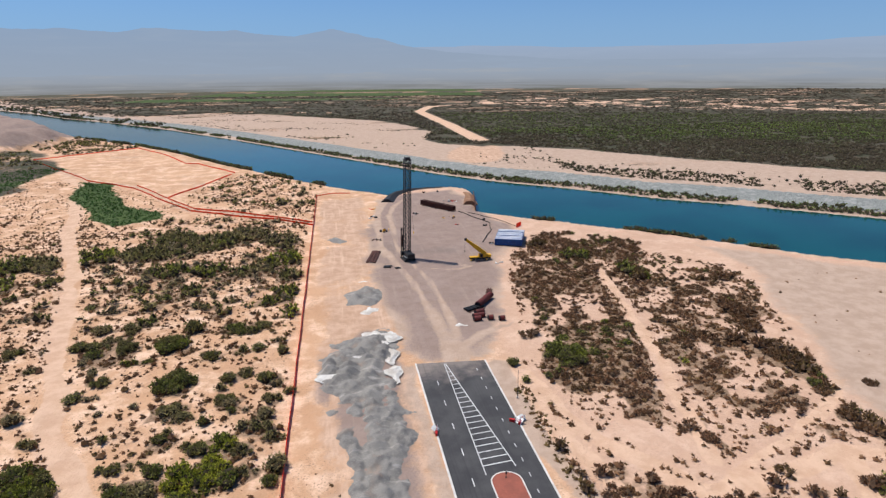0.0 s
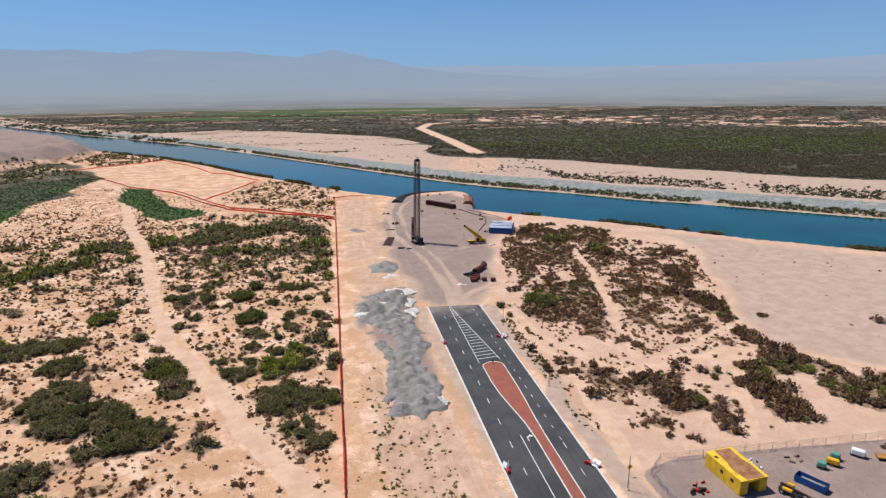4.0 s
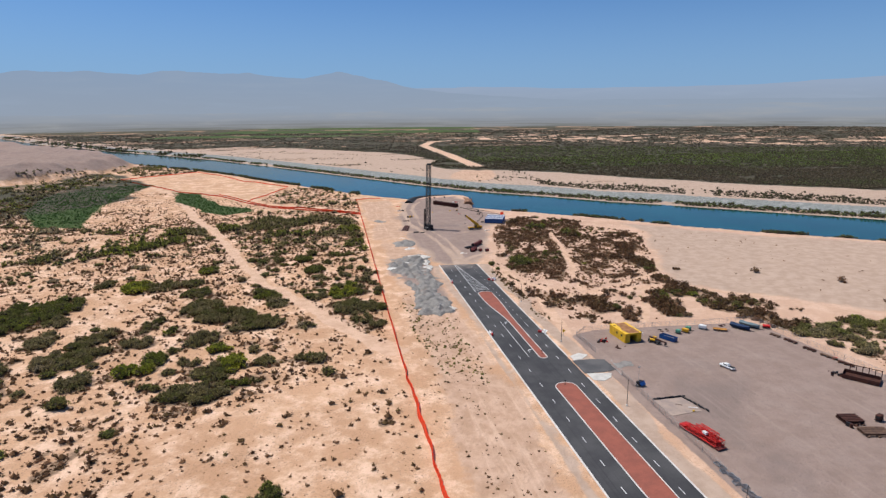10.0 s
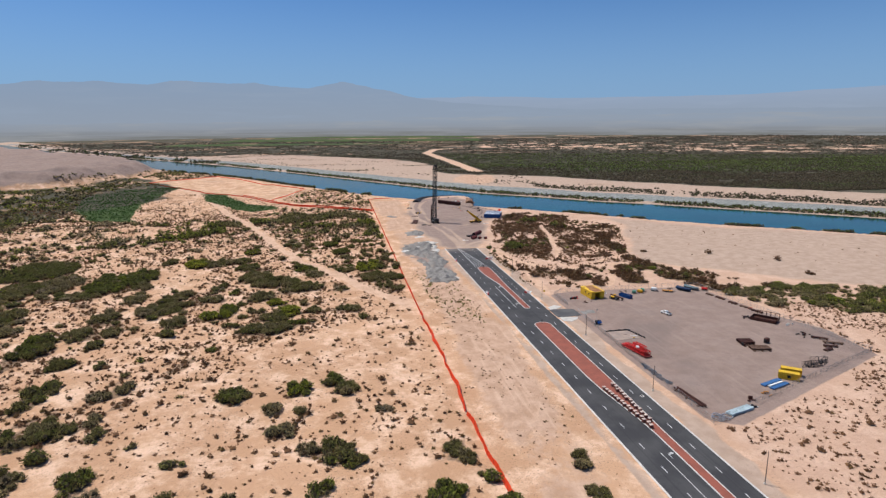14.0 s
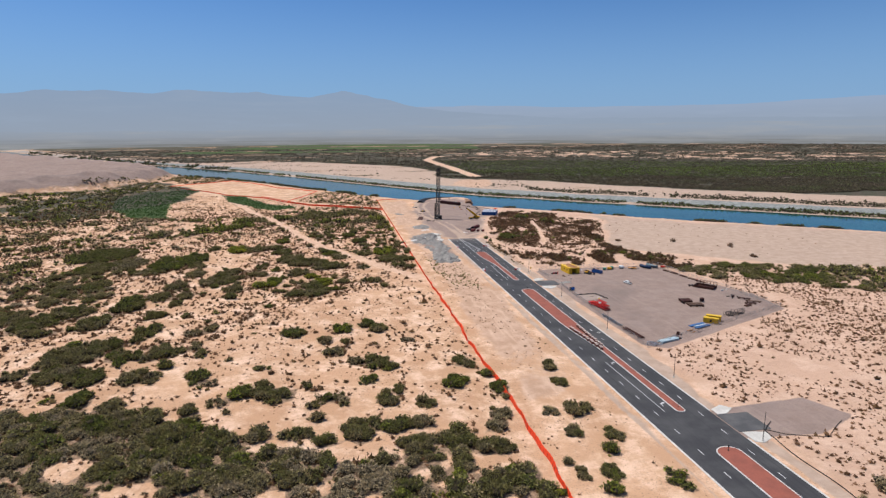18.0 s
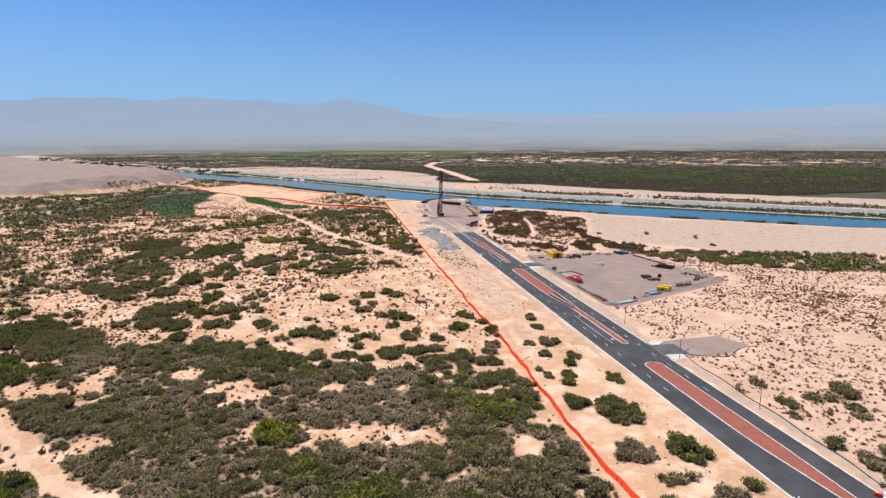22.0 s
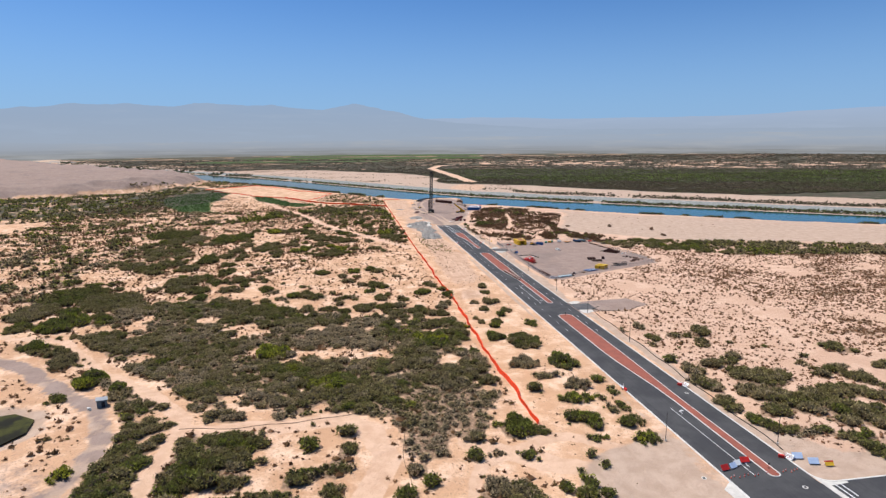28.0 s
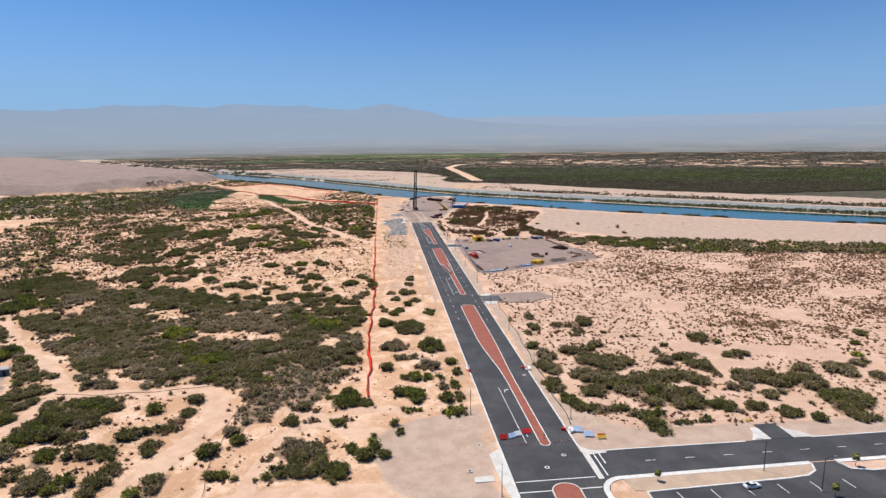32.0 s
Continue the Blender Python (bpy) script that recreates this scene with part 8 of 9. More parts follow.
def shelter(x, y, rz):
    """Two yellow containers carrying a yellow roof, the bay between them open."""
    root = empty("yellow_workshop", pose(x, y, 0, 0, 0, rz), "yellow steel workshop with a rusty roof and dark open bay", "workshop")
    for sx in (-2.7, 2.7):
        w = part("side_wall", box((sx, 0, 1.9), (2.3, 12.4, 3.8), 0, 0.05), M_CONTYEL, root)
        for k in range(22):
            part("rib", box((sx + math.copysign(1.17, sx), -5.9 + 0.56 * k, 1.9), (0.06, 0.24, 3.5)), M_CONTYEL, w)
    for y in (-3.4, 0.2):
        part("window_opening", box((-3.9, y, 2.4), (0.06, 1.0, 0.9)), M_DARK, root, "dark square opening")
    part("back_wall", box((0, 6.0, 1.9), (3.1, 0.2, 3.8)), M_CONTYEL, root)
    r = part("roof", box((0, 0, 3.98), (7.9, 12.7, 0.3), 0, 0.05), M_CONTYEL, root)
    part("rust_patch", slab([(-2.2, -6.2), (2.9, -6.2), (3.2, -1), (2.6, 1.5), (3.0, 6.0), (-1.6, 6.1), (-1.9, 1.0), (-2.8, -1.4)], 4.132, 4.137), M_RUSTROOF, r, "rusted area of the roof")
    part("hatch", box((-3.1, 3.5, 4.18), (0.9, 0.9, 0.14), 0, 0.03), M_RUST, r)
    part("hatch", box((-3.0, -3.4, 4.18), (0.8, 0.8, 0.14), 0, 0.03), M_YELLOW, r)
    part("header", box((0, -6.1, 3.6), (3.1, 0.2, 0.5)), M_CONTYEL, root)
    for sx in (-2.7, 2.7):
        part("door", box((sx, -6.24, 1.8), (1.9, 0.08, 3.3), 0, 0.02), M_CONTYEL, root)
    return root


shelter(79.6, 43, 4)


def skip_bin(x, y, rz):
    root = empty("skip_bin", pose(x, y, 0, 0, 0, rz), "blue open-top roll-off skip, part filled", "skip")
    bm = bmesh.new()
    for sy in (-1.2, 1.2):
        add_box(bm, (0, sy, 1.0), (7.0, 0.1, 1.7))
    for sx in (-3.45, 3.45):
        add_box(bm, (sx, 0, 1.0), (0.1, 2.4, 1.7))
    add_box(bm, (0, 0, 0.22), (7.0, 2.4, 0.12))
    part("body", bm, M_BLUE, root)
    for k in range(7):
        for sy in (-1.28, 1.28):
            part("rib", box((-3.0 + k, sy, 1.0), (0.12, 0.1, 1.6)), M_BLUE, root)
    part("rubble", box((0.3, 0, 0.75), (5.6, 2.1, 0.9), 3, 0.3), M_GRAVELPILE, root)
    for sy in (-0.7, 0.7):
        part("rail", box((0, sy, 0.08), (7.0, 0.14, 0.16)), M_DARK, root)
    return root


skip_bin(96, 36.5, -62)


def telehandler(x, y, rz):
    root = empty("telehandler", pose(x, y, 0, 0, 0, rz), "dusty yellow telescopic handler parked on gravel", "telehandler")
    part("chassis", box((0, 0, 1.0), (5.2, 1.8, 0.8), 0, 0.1), M_DARK, root)
    for sx in (-1.7, 1.7):
        for sy in (-1.05, 1.05):
            wheel("wheel", (sx, sy, 0.65), 0.65, 0.42, root, "y")
    c = part("cab", box((-0.3, 0.55, 1.95), (1.5, 0.9, 1.4), 0, 0.1), M_YELLOW, root)
    part("window", box((-0.3, 1.02, 2.15), (1.2, 0.06, 0.7)), M_GLASS, c)
    part("boom", (lambda b: (bmesh.ops.transform(b, matrix=Matrix.Rotation(radians(6), 4, "Y"), verts=b.verts), b)[1])(box((1.2, -0.3, 2.1), (7.6, 0.45, 0.5), 0, 0.05)), M_RUST, root)
    part("engine_cover", box((-0.6, -0.75, 1.5), (2.2, 0.6, 0.7), 0, 0.1), M_YELLOW, root)
    part("fork_carriage", box((5.0, -0.3, 1.0), (0.3, 1.4, 1.1)), M_DARK, root)
    return root


telehandler(88.5, 34.5, -58)


def pickup(x, y, rz, label):
    root = empty("pickup_truck", pose(x, y, 0, 0, 0, rz), label, "pickup truck")
    bm = box((0, 0, 0.78), (5.7, 1.95, 0.62), 0, 0.12)
    part("body", bm, M_WHITE, root)
    c = bmesh.new()
    add_box(c, (0.5, 0, 1.4), (2.5, 1.75, 0.7), 0, 0.02)
    for v in c.verts:
        if v.co.z > 1.5:
            v.co.x = 0.5 + (v.co.x - 0.5) * 0.68
            v.co.y *= 0.86
    cab = part("cab", c, M_WHITE, root)
    part("windscreen", (lambda b: (bmesh.ops.transform(b, matrix=Matrix.Translation((1.52, 0, 1.42)) @ Matrix.Rotation(radians(-33), 4, "Y"), verts=b.verts), b)[1])(box((0, 0, 0), (0.05, 1.45, 0.6))), M_GLASS, cab)
    for sy in (-0.83, 0.83):
        part("side_window", box((0.45, sy, 1.42), (1.7, 0.06, 0.42), 0, 0.02), M_GLASS, cab)
    part("bed_floor", box((-1.75, 0, 1.1), (1.9, 1.55, 0.06)), M_DARK, root, "dark load bed")
    for sx in (-1.75, 1.85):
        for sy in (-0.9, 0.9):
            wheel("wheel", (sx, sy, 0.38), 0.38, 0.26, root, "y")
    for sy in (-0.7, 0.7):
        part("headlight", box((2.86, sy, 0.9), (0.06, 0.35, 0.18)), M_GREYSTEEL, root)
        part("taillight", box((-2.86, sy, 0.9), (0.06, 0.2, 0.3)), M_REDP, root)
    part("bumper", box((2.9, 0, 0.55), (0.14, 1.85, 0.2), 0, 0.03), M_GREYSTEEL, root)
    return root


pickup(102, 6.2, 108, "white pickup truck parked on the gravel yard")


def coupe(x, y, rz, label):
    """A low car: a body lofted along its length, with a dark glass house on it."""
    root = empty("car", pose(x, y, 0, 0, 0, rz), label, "car")

    def loft(rows):
        bm = bmesh.new()
        vs = [[bm.verts.new((px_, py_, pz_)) for py_, pz_ in ((-w, z0), (-w * 1.02, (z0 + z1) / 2), (-w * 0.86, z1), (w * 0.86, z1), (w * 1.02, (z0 + z1) / 2), (w, z0))] for px_, w, z0, z1 in rows]
        for u, v in zip(vs, vs[1:]):
            for k in range(6):
                bm.faces.new((u[k], u[(k + 1) % 6], v[(k + 1) % 6], v[k]))
        bm.faces.new(vs[0]); bm.faces.new(vs[-1][::-1])
        bmesh.ops.recalc_face_normals(bm, faces=bm.faces)
        return bm

    part("body", loft([(-2.35, 0.78, 0.4, 0.82), (-2.2, 0.9, 0.26, 0.98), (-1.0, 0.93, 0.22, 1.0), (0.8, 0.93, 0.22, 0.95), (1.9, 0.9, 0.24, 0.84), (2.35, 0.74, 0.34, 0.62)]), M_WHITE, root)
    cabin = part("cabin", loft([(-1.75, 0.72, 0.96, 1.02), (-0.75, 0.74, 0.95, 1.36), (0.15, 0.74, 0.94, 1.36), (1.05, 0.74, 0.9, 0.98)]), M_GLASS, root, "dark glass house")
    part("roof", box((-0.3, 0, 1.37), (1.1, 1.16, 0.05), 0, 0.02), M_WHITE, cabin)
    for sx in (-1.4, 1.45):
        for sy in (-0.84, 0.84):
            wheel("wheel", (sx, sy, 0.33), 0.33, 0.24, root, "y")
    for sy in (-0.55, 0.55):
        part("headlight", box((2.28, sy, 0.64), (0.1, 0.34, 0.12), 0, 0.03), M_GREYSTEEL, root)
        part("taillight", box((-2.32, sy, 0.76), (0.06, 0.36, 0.14), 0, 0.02), M_REDP, root)
    for sy in (-0.98, 0.98):
        part("wing_mirror", box((0.7, sy, 1.0), (0.14, 0.16, 0.12), 0, 0.03), M_WHITE, root)
    return root


coupe(86.9, -362.4, 5, "white coupe with dark glass in the car park")


def covered_boat(x, y, rz, mat, label):
    root = empty("boat_on_trailer", pose(x, y, 0, 0, 0, rz), label, "boat")
    bm = bmesh.new()
    rows = []
    for k in range(9):
        f = k / 8
        w = 1.35 * (1 - max(0, (f - 0.55) / 0.45) ** 2) + 0.05
        z = 0.9 + 0.4 * max(0, f - 0.5)
        rows.append([bm.verts.new((-4.2 + 8.4 * f, yy, zz)) for yy, zz in ((-w, z + 0.8), (-w * 0.6, z - 0.2), (0, z - 0.45), (w * 0.6, z - 0.2), (w, z + 0.8))])
    for a, b in zip(rows, rows[1:]):
        for k in range(4):
            bm.faces.new((a[k], a[k + 1], b[k + 1], b[k]))
    bm.faces.new(rows[0])
    bmesh.ops.recalc_face_normals(bm, faces=bm.faces)
    part("hull", bm, mat, root)
    bm = bmesh.new()
    rows = []
    for k in range(9):
        f = k / 8
        w = 1.37 * (1 - max(0, (f - 0.55) / 0.45) ** 2) + 0.05
        z = 1.7 + 0.4 * max(0, f - 0.5)
        rows.append([bm.verts.new((-4.25 + 8.5 * f, yy, zz)) for yy, zz in ((-w, z), (0, z + 0.75 * (1 - f * 0.6) + 0.08 * math.sin(k * 2)), (w, z))])
    for a, b in zip(rows, rows[1:]):
        for k in range(2):
            bm.faces.new((a[k], a[k + 1], b[k + 1], b[k]))
    part("cover", bm, mat, root)
    part("trailer_frame", box((0, 0, 0.45), (7.6, 1.5, 0.14)), M_DARK, root)
    part("drawbar", box((5.0, 0, 0.45), (2.6, 0.14, 0.14)), M_DARK, root)
    for sy in (-1.0, 1.0):
        wheel("wheel", (-1.2, sy, 0.35), 0.35, 0.2, root, "y")
    return root


covered_boat(134, 41.5, -62, M_NAVY, "boat on a trailer under a dark blue cover")
covered_boat(139.5, 42.5, -62, M_GREYCOVER, "boat on a trailer under a grey cover")


def tank_unit(x, y, rz, mat, label, l=2.6, w=1.4, h=1.5):
    root = empty("site_compressor", pose(x, y, 0, 0, 0, rz), label, "compressor")
    part("housing", box((0, 0, h / 2 + 0.45), (l, w, h), 0, 0.25), mat, root)
    part("frame", box((0, 0, 0.38), (l + 0.3, w, 0.14)), M_DARK, root)
    part("drawbar", box((l / 2 + 0.8, 0, 0.4), (1.4, 0.12, 0.12)), M_DARK, root)
    for sy in (-w / 2, w / 2):
        wheel("wheel", (0, sy, 0.32), 0.32, 0.2, root, "y")
    part("vent", box((-l / 2 - 0.02, 0, h / 2 + 0.5), (0.06, w * 0.6, h * 0.5)), M_DARK, root)
    return root


M_GREENP = worn("green_paint", (0.10, 0.32, 0.22), (0.08, 0.22, 0.15), 0.5, 0.5)
tank_unit(104, 42, -50, M_GREENP, "pale green site compressor on wheels", 2.0)
tank_unit(107.8, 42.5, -50, M_YELLOW, "orange-yellow site compressor on wheels", 2.8)
tank_unit(110.5, 44.5, -50, M_GREENP, "dark green site compressor on wheels", 2.2)
tank_unit(117.5, 44.5, -50, M_WHITE, "white towable tank on wheels", 3.2, 1.6, 1.6)


def flat_trailer(x, y, rz, mat, label):
    root = empty("flatbed_trailer", pose(x, y, 0, 0, 0, rz), label, "trailer")
    for k in range(6):
        part("plank", box((0, -1.0 + 0.4 * k, 0.85), (5.6, 0.37, 0.08)), mat, root)
    part("frame", box((0, 0, 0.68), (5.6, 2.2, 0.2)), M_RUST, root)
    for sx in (-0.6, 0.6):
        for sy in (-1.2, 1.2):
            wheel("wheel", (sx, sy, 0.4), 0.4, 0.24, root, "y")
    part("drawbar", box((3.6, 0, 0.6), (1.8, 0.14, 0.14)), M_DARK, root)
    return root


M_ORANGEWOOD = worn("orange_timber", (0.42, 0.19, 0.04), (0.33, 0.14, 0.04), 0.6, 0.8)
flat_trailer(124, 41.5, -28, M_ORANGEWOOD, "flat trailer with an orange timber deck")
tank_unit(146, 40, -30, M_REDP, "bright red fuel bowser on the yard", 3.0, 1.7, 1.0)


def light_tower(x, y):
    root = empty("light_tower", pose(x, y, 0, 0, 0, 20), "dark blue towable light tower with its mast raised", "light tower")
    part("housing", box((0, 0, 1.1), (2.4, 1.5, 1.5), 0, 0.15), M_FABRIC, root)
    part("panel", (lambda b: (bmesh.ops.transform(b, matrix=Matrix.Translation((0.2, -1.0, 1.3)) @ Matrix.Rotation(radians(50), 4, "X"), verts=b.verts), b)[1])(box((0, 0, 0), (2.4, 1.6, 0.08))), M_BLUE, root, "tilted dark blue solar panel")
    part("mast", tube((-0.6, 0.2, 1.8), (-0.6, 0.2, 7.2), 0.06, 6), M_GREYSTEEL, root)
    part("lamp_bar", box((-0.6, 0.2, 7.2), (1.2, 0.2, 0.25)), M_GREYSTEEL, root)
    part("frame", box((0, 0, 0.3), (3.4, 1.2, 0.12)), M_DARK, root)
    for sy in (-0.75, 0.75):
        wheel("wheel", (0, sy, 0.32), 0.32, 0.2, root, "y")


light_tower(62.5, -0.5)


M_DRYMUD = worn("dried_mud", (0.34, 0.26, 0.21), (0.27, 0.21, 0.18), 0.3, 0.95)


def pit(x0, y0, x1, y1):
    """A shallow washout basin of low walls lined with black sheet."""
    root = empty("washout_basin", pose((x0 + x1) / 2, (y0 + y1) / 2, 0), "shallow washout basin with black sheet edges and timber", "washout basin")
    w, l = x1 - x0, y1 - y0
    q = random.Random(3)
    for side, n in (("n", 8), ("e", 7)):
        for k in range(n):
            f = (k + 0.5) / n
            t = q.uniform(0.35, 0.75)
            c = (-w / 2 + w * f, l / 2 + q.uniform(-0.2, 0.2), t / 2) if side == "n" else (w / 2 + 0.25 * (f - 0.5) * w, l / 2 - l * f + q.uniform(-0.2, 0.2), t / 2)
            s = (w / n * 1.02, 0.42, t) if side == "n" else (0.42, l / n * 1.05, t)
            part("lining_sheet", box(c, s, q.uniform(-8, 8), 0.1), M_FABRIC, root)
    part("basin_floor", slab([(-w / 2 + 0.3, -l / 2), (w / 2 - 0.4, -l / 2 + 1), (w / 2 - 0.4, l / 2 - 0.4), (-w / 2 + 0.3, l / 2 - 0.4)], -0.1, 0.03), M_DRYMUD, root, "pale dried mud")
    part("plank", box((w * 0.3, -l * 0.25, 0.5), (3.0, 0.3, 0.1), -20), M_WHITE, root)
    part("plank", box((w * 0.05, l * 0.05, 0.12), (2.2, 0.25, 0.1), -35), M_TIMBER, root)
    part("bag", box((w * 0.22, -l * 0.4, 0.3), (0.7, 0.6, 0.5), 10, 0.15), M_CONTYEL, root, "yellow bag")


pit(61.5, -22, 73.5, -11)


def boom_sections(x, y, rz):
    root = empty("crane_boom_sections", pose(x, y, 0, 0, 0, rz), "red lattice crane boom sections stacked on a rusty flat rack", "crane parts")
    part("flat_rack", box((0, 0, 0.5), (15, 3.2, 0.35), 0, 0.05), M_RUSTRED, root)
    for sx in (-5, 0, 5):
        part("bearer", box((sx, 0, 0.16), (0.4, 3.2, 0.32)), M_TIMBER, root)
    for k, (l, oy, oz, ox) in enumerate(((11.5, -0.75, 1.6, 0.6), (10.5, 0.8, 1.6, 1.4), (6.5, 0.0, 3.2, 2.0))):
        ch, lc = lattice_column(l, 1.5, int(l / 1.5), 0.13, 0.08)
        m = Matrix.Translation((ox - l / 2, oy, oz)) @ Matrix.Rotation(radians(90), 4, "Y")
        for bm in (ch, lc):
            bmesh.ops.transform(bm, matrix=m, verts=bm.verts)
        s = part("boom_section", ch, M_REDP, root)
        part("lacing", lc, M_REDP, s)
    part("winch_box", box((2.0, -1.1, 3.1), (1.4, 1.0, 0.7), 0, 0.05), M_WHITE, root)
    part("base_frame", box((-6.4, 0, 1.0), (2.0, 2.8, 0.7), 0, 0.05), M_REDP, root)
    return root


boom_sections(63.2, -35.5, -77)
q = random.Random(21)
rack = empty("grate_rack", pose(59.4, -57, 0, 0, 0, 2), "grey galvanised frames and grates laid in a row", "steel frames")
for k in range(11):
    bm = bmesh.new()
    w, l = q.uniform(1.2, 1.9), q.uniform(1.3, 2.0)
    for s in (-1, 1):
        add_box(bm, (s * w / 2, 0, 0.2), (0.14, l, 0.3)); add_box(bm, (0, s * l / 2, 0.2), (w, 0.14, 0.3))
    for j in range(3):
        add_box(bm, (0, -l / 2 + (j + 1) * l / 4, 0.25), (w, 0.1, 0.12))
    bmesh.ops.transform(bm, matrix=Matrix.Translation((q.uniform(-0.6, 0.6), 8.5 - 1.7 * k, 0)) @ Matrix.Rotation(q.uniform(-0.4, 0.4), 4, "Z"), verts=bm.verts)
    part("frame", bm, M_GREYSTEEL, rack)
girder_stack(60.4, -77.6, 95, 15, 2, 1.25, 0.35, M_RUST, "long brown steel beams on bearers")


def steel_hoop(x, y, z, r, tip, turn):
    """A large hoop of bright metal lying on the ground or on other hoops."""
    bm = bmesh.new()
    rings = []
    for k in range(28):
        a = 6.2832 * k / 28
        rings.append([bm.verts.new(((r + 0.11 * u) * math.cos(a), (r + 0.11 * u) * math.sin(a), 0.13 * v)) for u, v in ((-1, -1), (1, -1), (1, 1), (-1, 1))])
    for k in range(28):
        u, v = rings[k], rings[(k + 1) % 28]
        for q_ in range(4):
            bm.faces.new((u[q_], u[(q_ + 1) % 4], v[(q_ + 1) % 4], v[q_]))
    bmesh.ops.recalc_face_normals(bm, faces=bm.faces)
    ob = tagged(new("steel_hoop", bm_mesh("steel_hoop", bm, M_HOOP)), "large bright galvanised steel hoop lying in the yard corner", "hoop", "steel hoops")
    ob.matrix_world = pose(x, y, z, tip, 0, turn)


M_HOOP = worn("bright_galvanised", (0.62, 0.64, 0.66), (0.48, 0.50, 0.52), 0.8, 0.35, 0.8)
for x, y, z, r, tip, turn in ((60.9, -92.4, 0.12, 1.9, 0, 0), (61.2, -92.0, 0.55, 1.8, 9, 30), (63.2, -92.6, 0.3, 1.7, 8, 120), (65.0, -91.6, 0.14, 1.6, 0, 0), (61.0, -92.7, 0.85, 1.7, 12, 200)):
    steel_hoop(x, y, z, r, tip, turn)


M_SHEET = worn("pale_sheet", (0.46, 0.56, 0.58), (0.36, 0.45, 0.48), 0.6, 0.5)
M_BLUEDULL = worn("dull_blue_sheet", (0.045, 0.13, 0.30), (0.035, 0.10, 0.22), 0.6, 0.6)


def sheet_stack(x, y, rz, w, l, h, mat, label):
    root = empty("sheet_stack", pose(x, y, 0, 0, 0, rz), label, "stacked sheets")
    n = max(3, int(h / 0.14))
    qq = random.Random(int(x * 3))
    for k in range(n):
        part("sheet", box((qq.uniform(-0.1, 0.1), qq.uniform(-0.08, 0.08), 0.2 + 0.14 * k), (l, w, 0.11), qq.uniform(-1, 1)), mat, root)
    for f in (-0.35, 0.35):
        part("bearer", box((f * l, 0, 0.07), (0.2, w, 0.14)), M_TIMBER, root)


sheet_stack(71.0, -89.6, 16, 2.6, 10.5, 0.8, M_SHEET, "stack of pale grey-blue sheets by the fence")
sheet_stack(96.4, -72.8, 18, 1.7, 10.0, 0.4, M_BLUEDULL, "long blue panels laid on the yard")
sheet_stack(97.4, -75.8, 18, 1.6, 9.4, 0.4, M_BLUEDULL, "long blue panels laid on the yard")
sheet_stack(97.0, -74.3, 18, 0.7, 8.0, 0.4, M_WHITE, "white boards laid between blue panels")
debris(77.2, -87.6, 1.5, 8, (M_WHITE, M_DARK), "white and dark bags on the sheet stack's end", "supplies", 0.9, 33)
debris(80, -83.5, 1.6, 5, (M_RUST, M_TIMBER), "rust-brown drums by the fence", "drums", 1.4, 31)
debris(88, -80, 2.0, 6, (M_TIMBER, M_ORANGEWOOD), "broken pallets and orange boards", "scrap", 0.5, 32)
container(105.2, -71.0, -39, 6.7, 2.44, 2.6, M_CONTYEL, "yellow steel storage container with dark marking", group="yellow containers")
container(108.8, -67.9, -39, 6.7, 2.44, 2.6, M_CONTYEL, "yellow steel storage container with dark marking", group="yellow containers")
rk = empty("scaffold_frames", pose(126, -61.5, 0, 0, 0, 24), "dark green steel frames leaning in stacks", "steel frames")
q = random.Random(8)
for k in range(22):
    bm = bmesh.new()
    l, h = q.uniform(2.0, 4.0), q.uniform(1.0, 2.2)
    for s in (-1, 1):
        add_tube(bm, (s * l / 2, 0, 0), (s * l / 2, 0.4, h), 0.07, 5)
        add_tube(bm, (-l / 2, 0.2 + 0.2 * s, h / 2 + s * h / 2.1), (l / 2, 0.2 + 0.2 * s, h / 2 + s * h / 2.1), 0.07, 5)
    add_tube(bm, (-l / 2, 0.0, 0.05), (l / 2, 0.4, h), 0.06, 5)
    bmesh.ops.transform(bm, matrix=Matrix.Translation((q.uniform(-6.5, 6.5), q.uniform(-2.2, 2.2), 0)) @ Matrix.Rotation(q.uniform(-0.5, 0.5), 4, "Z"), verts=bm.verts)
    part("frame", bm, M_DARK, rk)
girder_stack(114, -36, -10, 6, 5, 1.0, 0.8, M_RUST, "short rusty beams stacked on bearers")
girder_stack(115, -43.5, -12, 8, 4, 1.1, 0.6, M_TIMBER, "brown timber baulks stacked on bearers")
debris(112.5, -38, 2.6, 8, (M_RUST, M_DARK), "heap of rusty steel offcuts", "scrap", 1.6, 41)
tank_unit(123, -37.5, 20, M_RUST, "dark rusty welding set on a frame", 2.2, 1.6, 1.7)


def rust_tank(x, y, rz):
    root = empty("rusty_hopper", pose(x, y, 0, 0, 0, rz), "large rusty open hopper beside a row of posts", "hopper")
    bm = bmesh.new()
    for sx in (-5.5, 5.5):
        add_box(bm, (sx, 0, 0.9), (0.12, 6, 1.4))
    for sy in (-3, 3):
        add_box(bm, (0, sy, 0.9), (11, 0.12, 1.4))
    add_box(bm, (0, 0, 0.3), (11, 6, 0.2))
    part("pan", bm, M_RUST, root)
    for k in range(6):
        part("post", box((-4 + 1.9 * k, 3.8, 1.8), (0.25, 0.25, 3.6)), M_RUST, root)
    part("rail", box((0.7, 3.8, 3.4), (10, 0.18, 0.18)), M_RUST, root)
    for sy in (-2.5, 2.5):
        part("skid", box((0, sy, 0.1), (11, 0.3, 0.2)), M_DARK, root)


